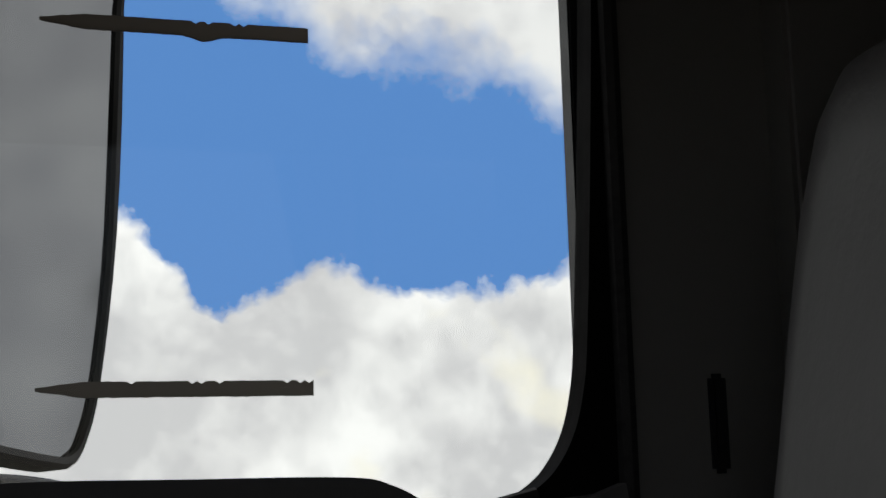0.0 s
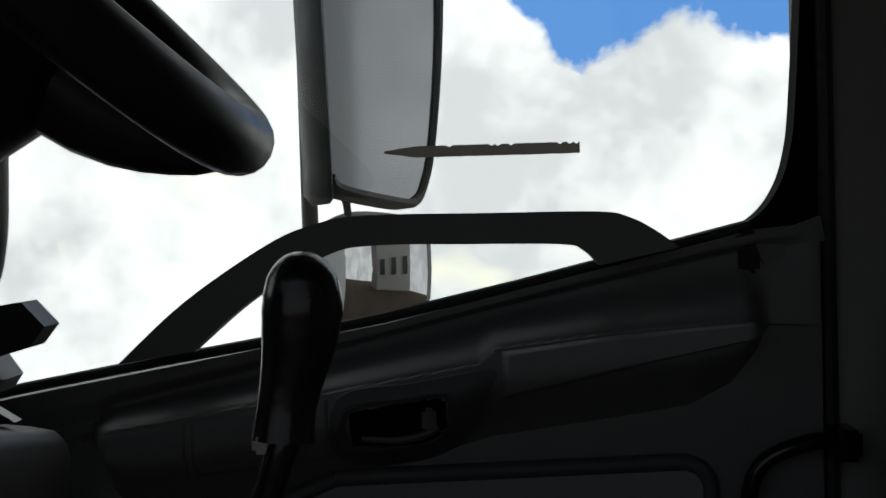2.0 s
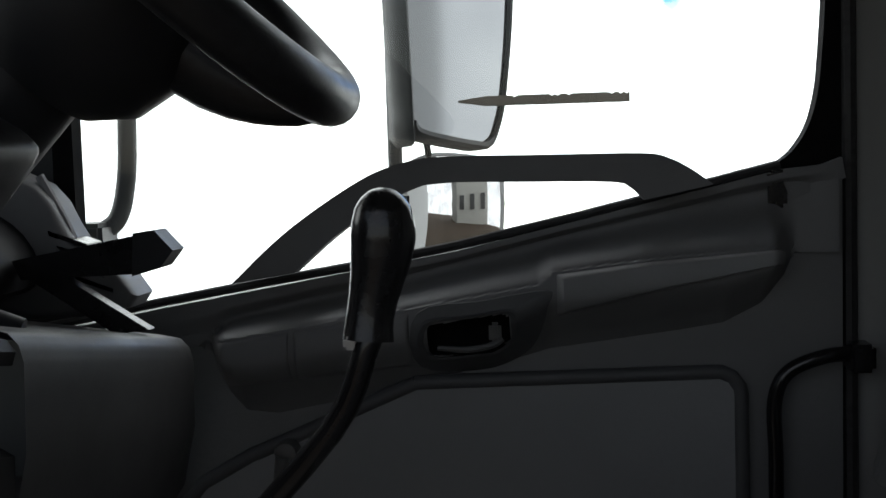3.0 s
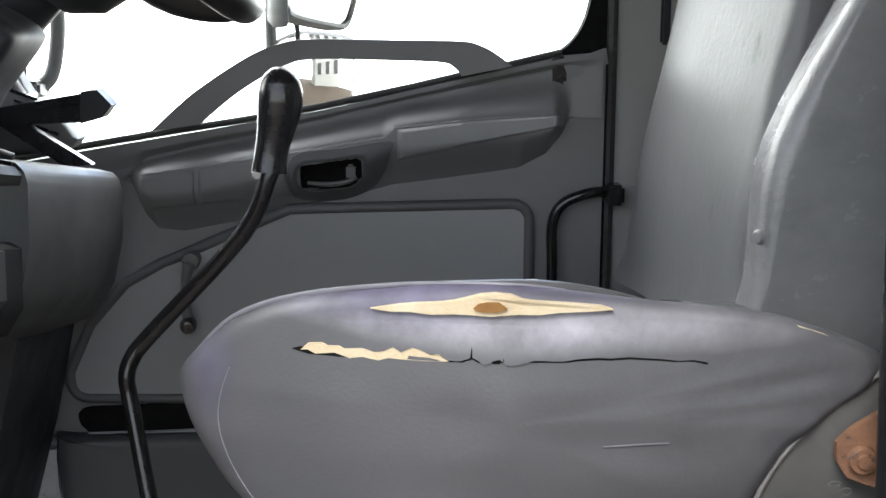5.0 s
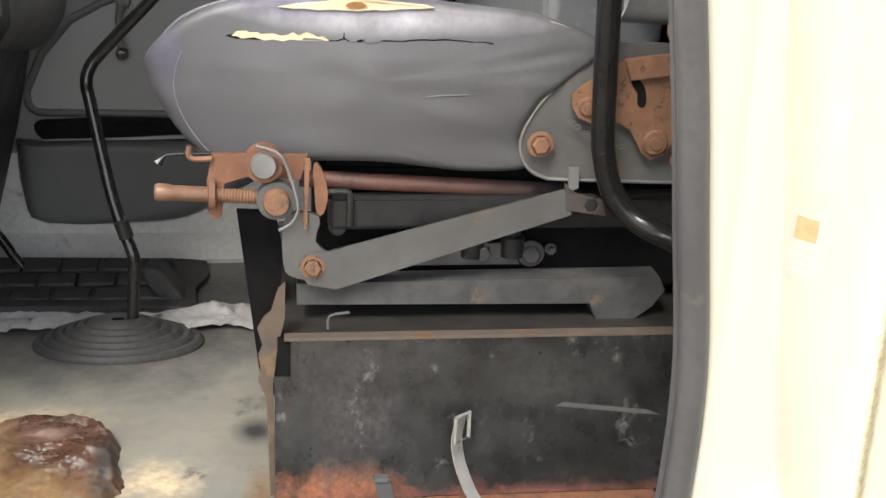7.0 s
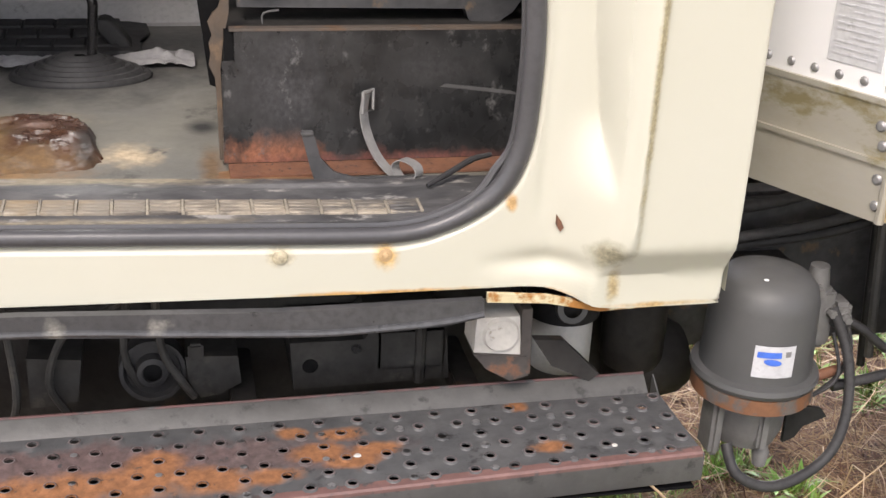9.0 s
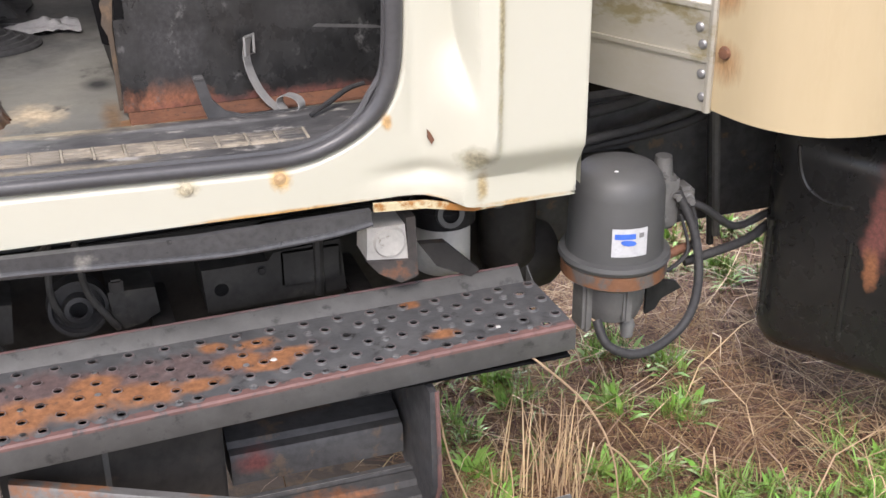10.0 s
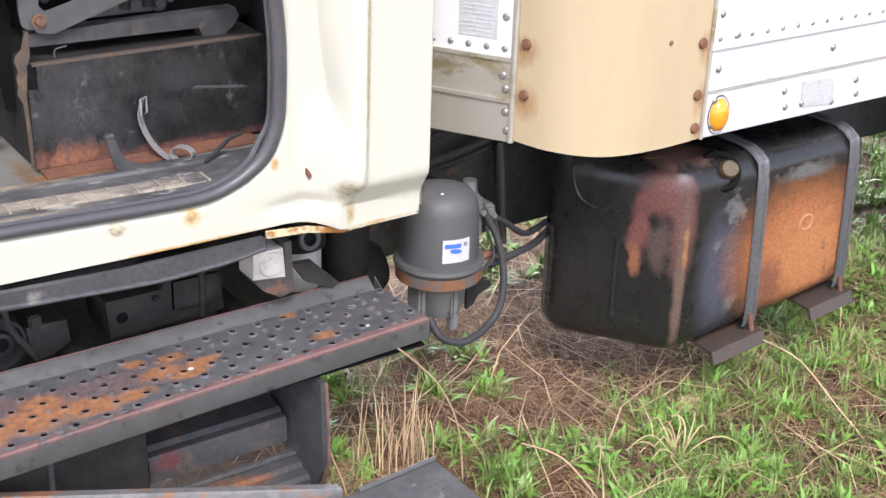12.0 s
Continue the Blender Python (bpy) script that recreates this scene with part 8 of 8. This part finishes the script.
blades("standing_straw", 80, "stalk", "pale stalks standing by the step", lambda r: (r.gauss(0.91, 0.055), r.gauss(0.05, 0.06)), lambda r: r.uniform(0.16, 0.34), lambda r: r.uniform(0.05, 0.42), lambda r: r.uniform(0.0014, 0.0028), 13)
for k, pts in enumerate(([(0.77, -0.10, 0.49), (0.80, -0.12, 0.472), (0.915, -0.12, 0.34), (0.985, -0.12, 0.187), (1.01, -0.12, 0.0)], [(0.611, 0.0, 0.343), (0.637, 0.0, 0.195), (0.686, 0.0, 0.051), (0.70, 0.0, 0.0)], [(1.00, -0.05, 0.175), (1.05, -0.05, 0.125), (1.10, -0.05, 0.05), (1.13, -0.05, 0.0)], [(2.09, -0.19, 0.19), (2.12, -0.34, 0.17), (2.13, -0.5, 0.08), (2.15, -0.62, 0.0)], [(1.15, -0.2, 0.12), (1.22, -0.3, 0.1), (1.27, -0.42, 0.0)])):
    tagged(part("straw_stalk", tube(pts, 0.0023, 6, 6), "stalk", None), "long pale dry grass stalk", "grass stalk", "long grass stalks")
weed = thing("dry_weed", (1.60, -0.37, 0.0), "bleached dry weed with bent bare stems", "weed")
weed_rng = random.Random(21)
for k in range(18):
    a = weed_rng.uniform(0, 6.28)
    reach, tall = weed_rng.uniform(0.06, 0.20), weed_rng.uniform(0.02, 0.12)
    stem, at = [], Vector((1.60, -0.37, height(1.6, -0.37) - 0.02))
    for q in range(5):
        stem.append(tuple(at))
        a += weed_rng.uniform(-0.7, 0.7)
        at = at + Vector((reach / 4 * math.cos(a), reach / 4 * math.sin(a), tall * (0.62, 0.4, 0.1, -0.25)[min(q, 3)]))
    part("stem", tube(stem, [0.0024, 0.0022, 0.0019, 0.0015, 0.001], 5, 3), "stalk", weed)
clod = part("grass_clod", sheet(lambda u, v: (1.85 + 0.085 * v * math.cos(6.2832 * u), -0.18 + 0.06 * v * math.sin(6.2832 * u), height(1.85, -0.18) + 0.035 * (1 - v * v) - 0.01 + 0.008 * noise.noise(Vector((u * 20, v * 9, 0)))), 24, 8), "stalk", None)
tagged(clod, "clod of pale dry grass on the ground", "grass clod")
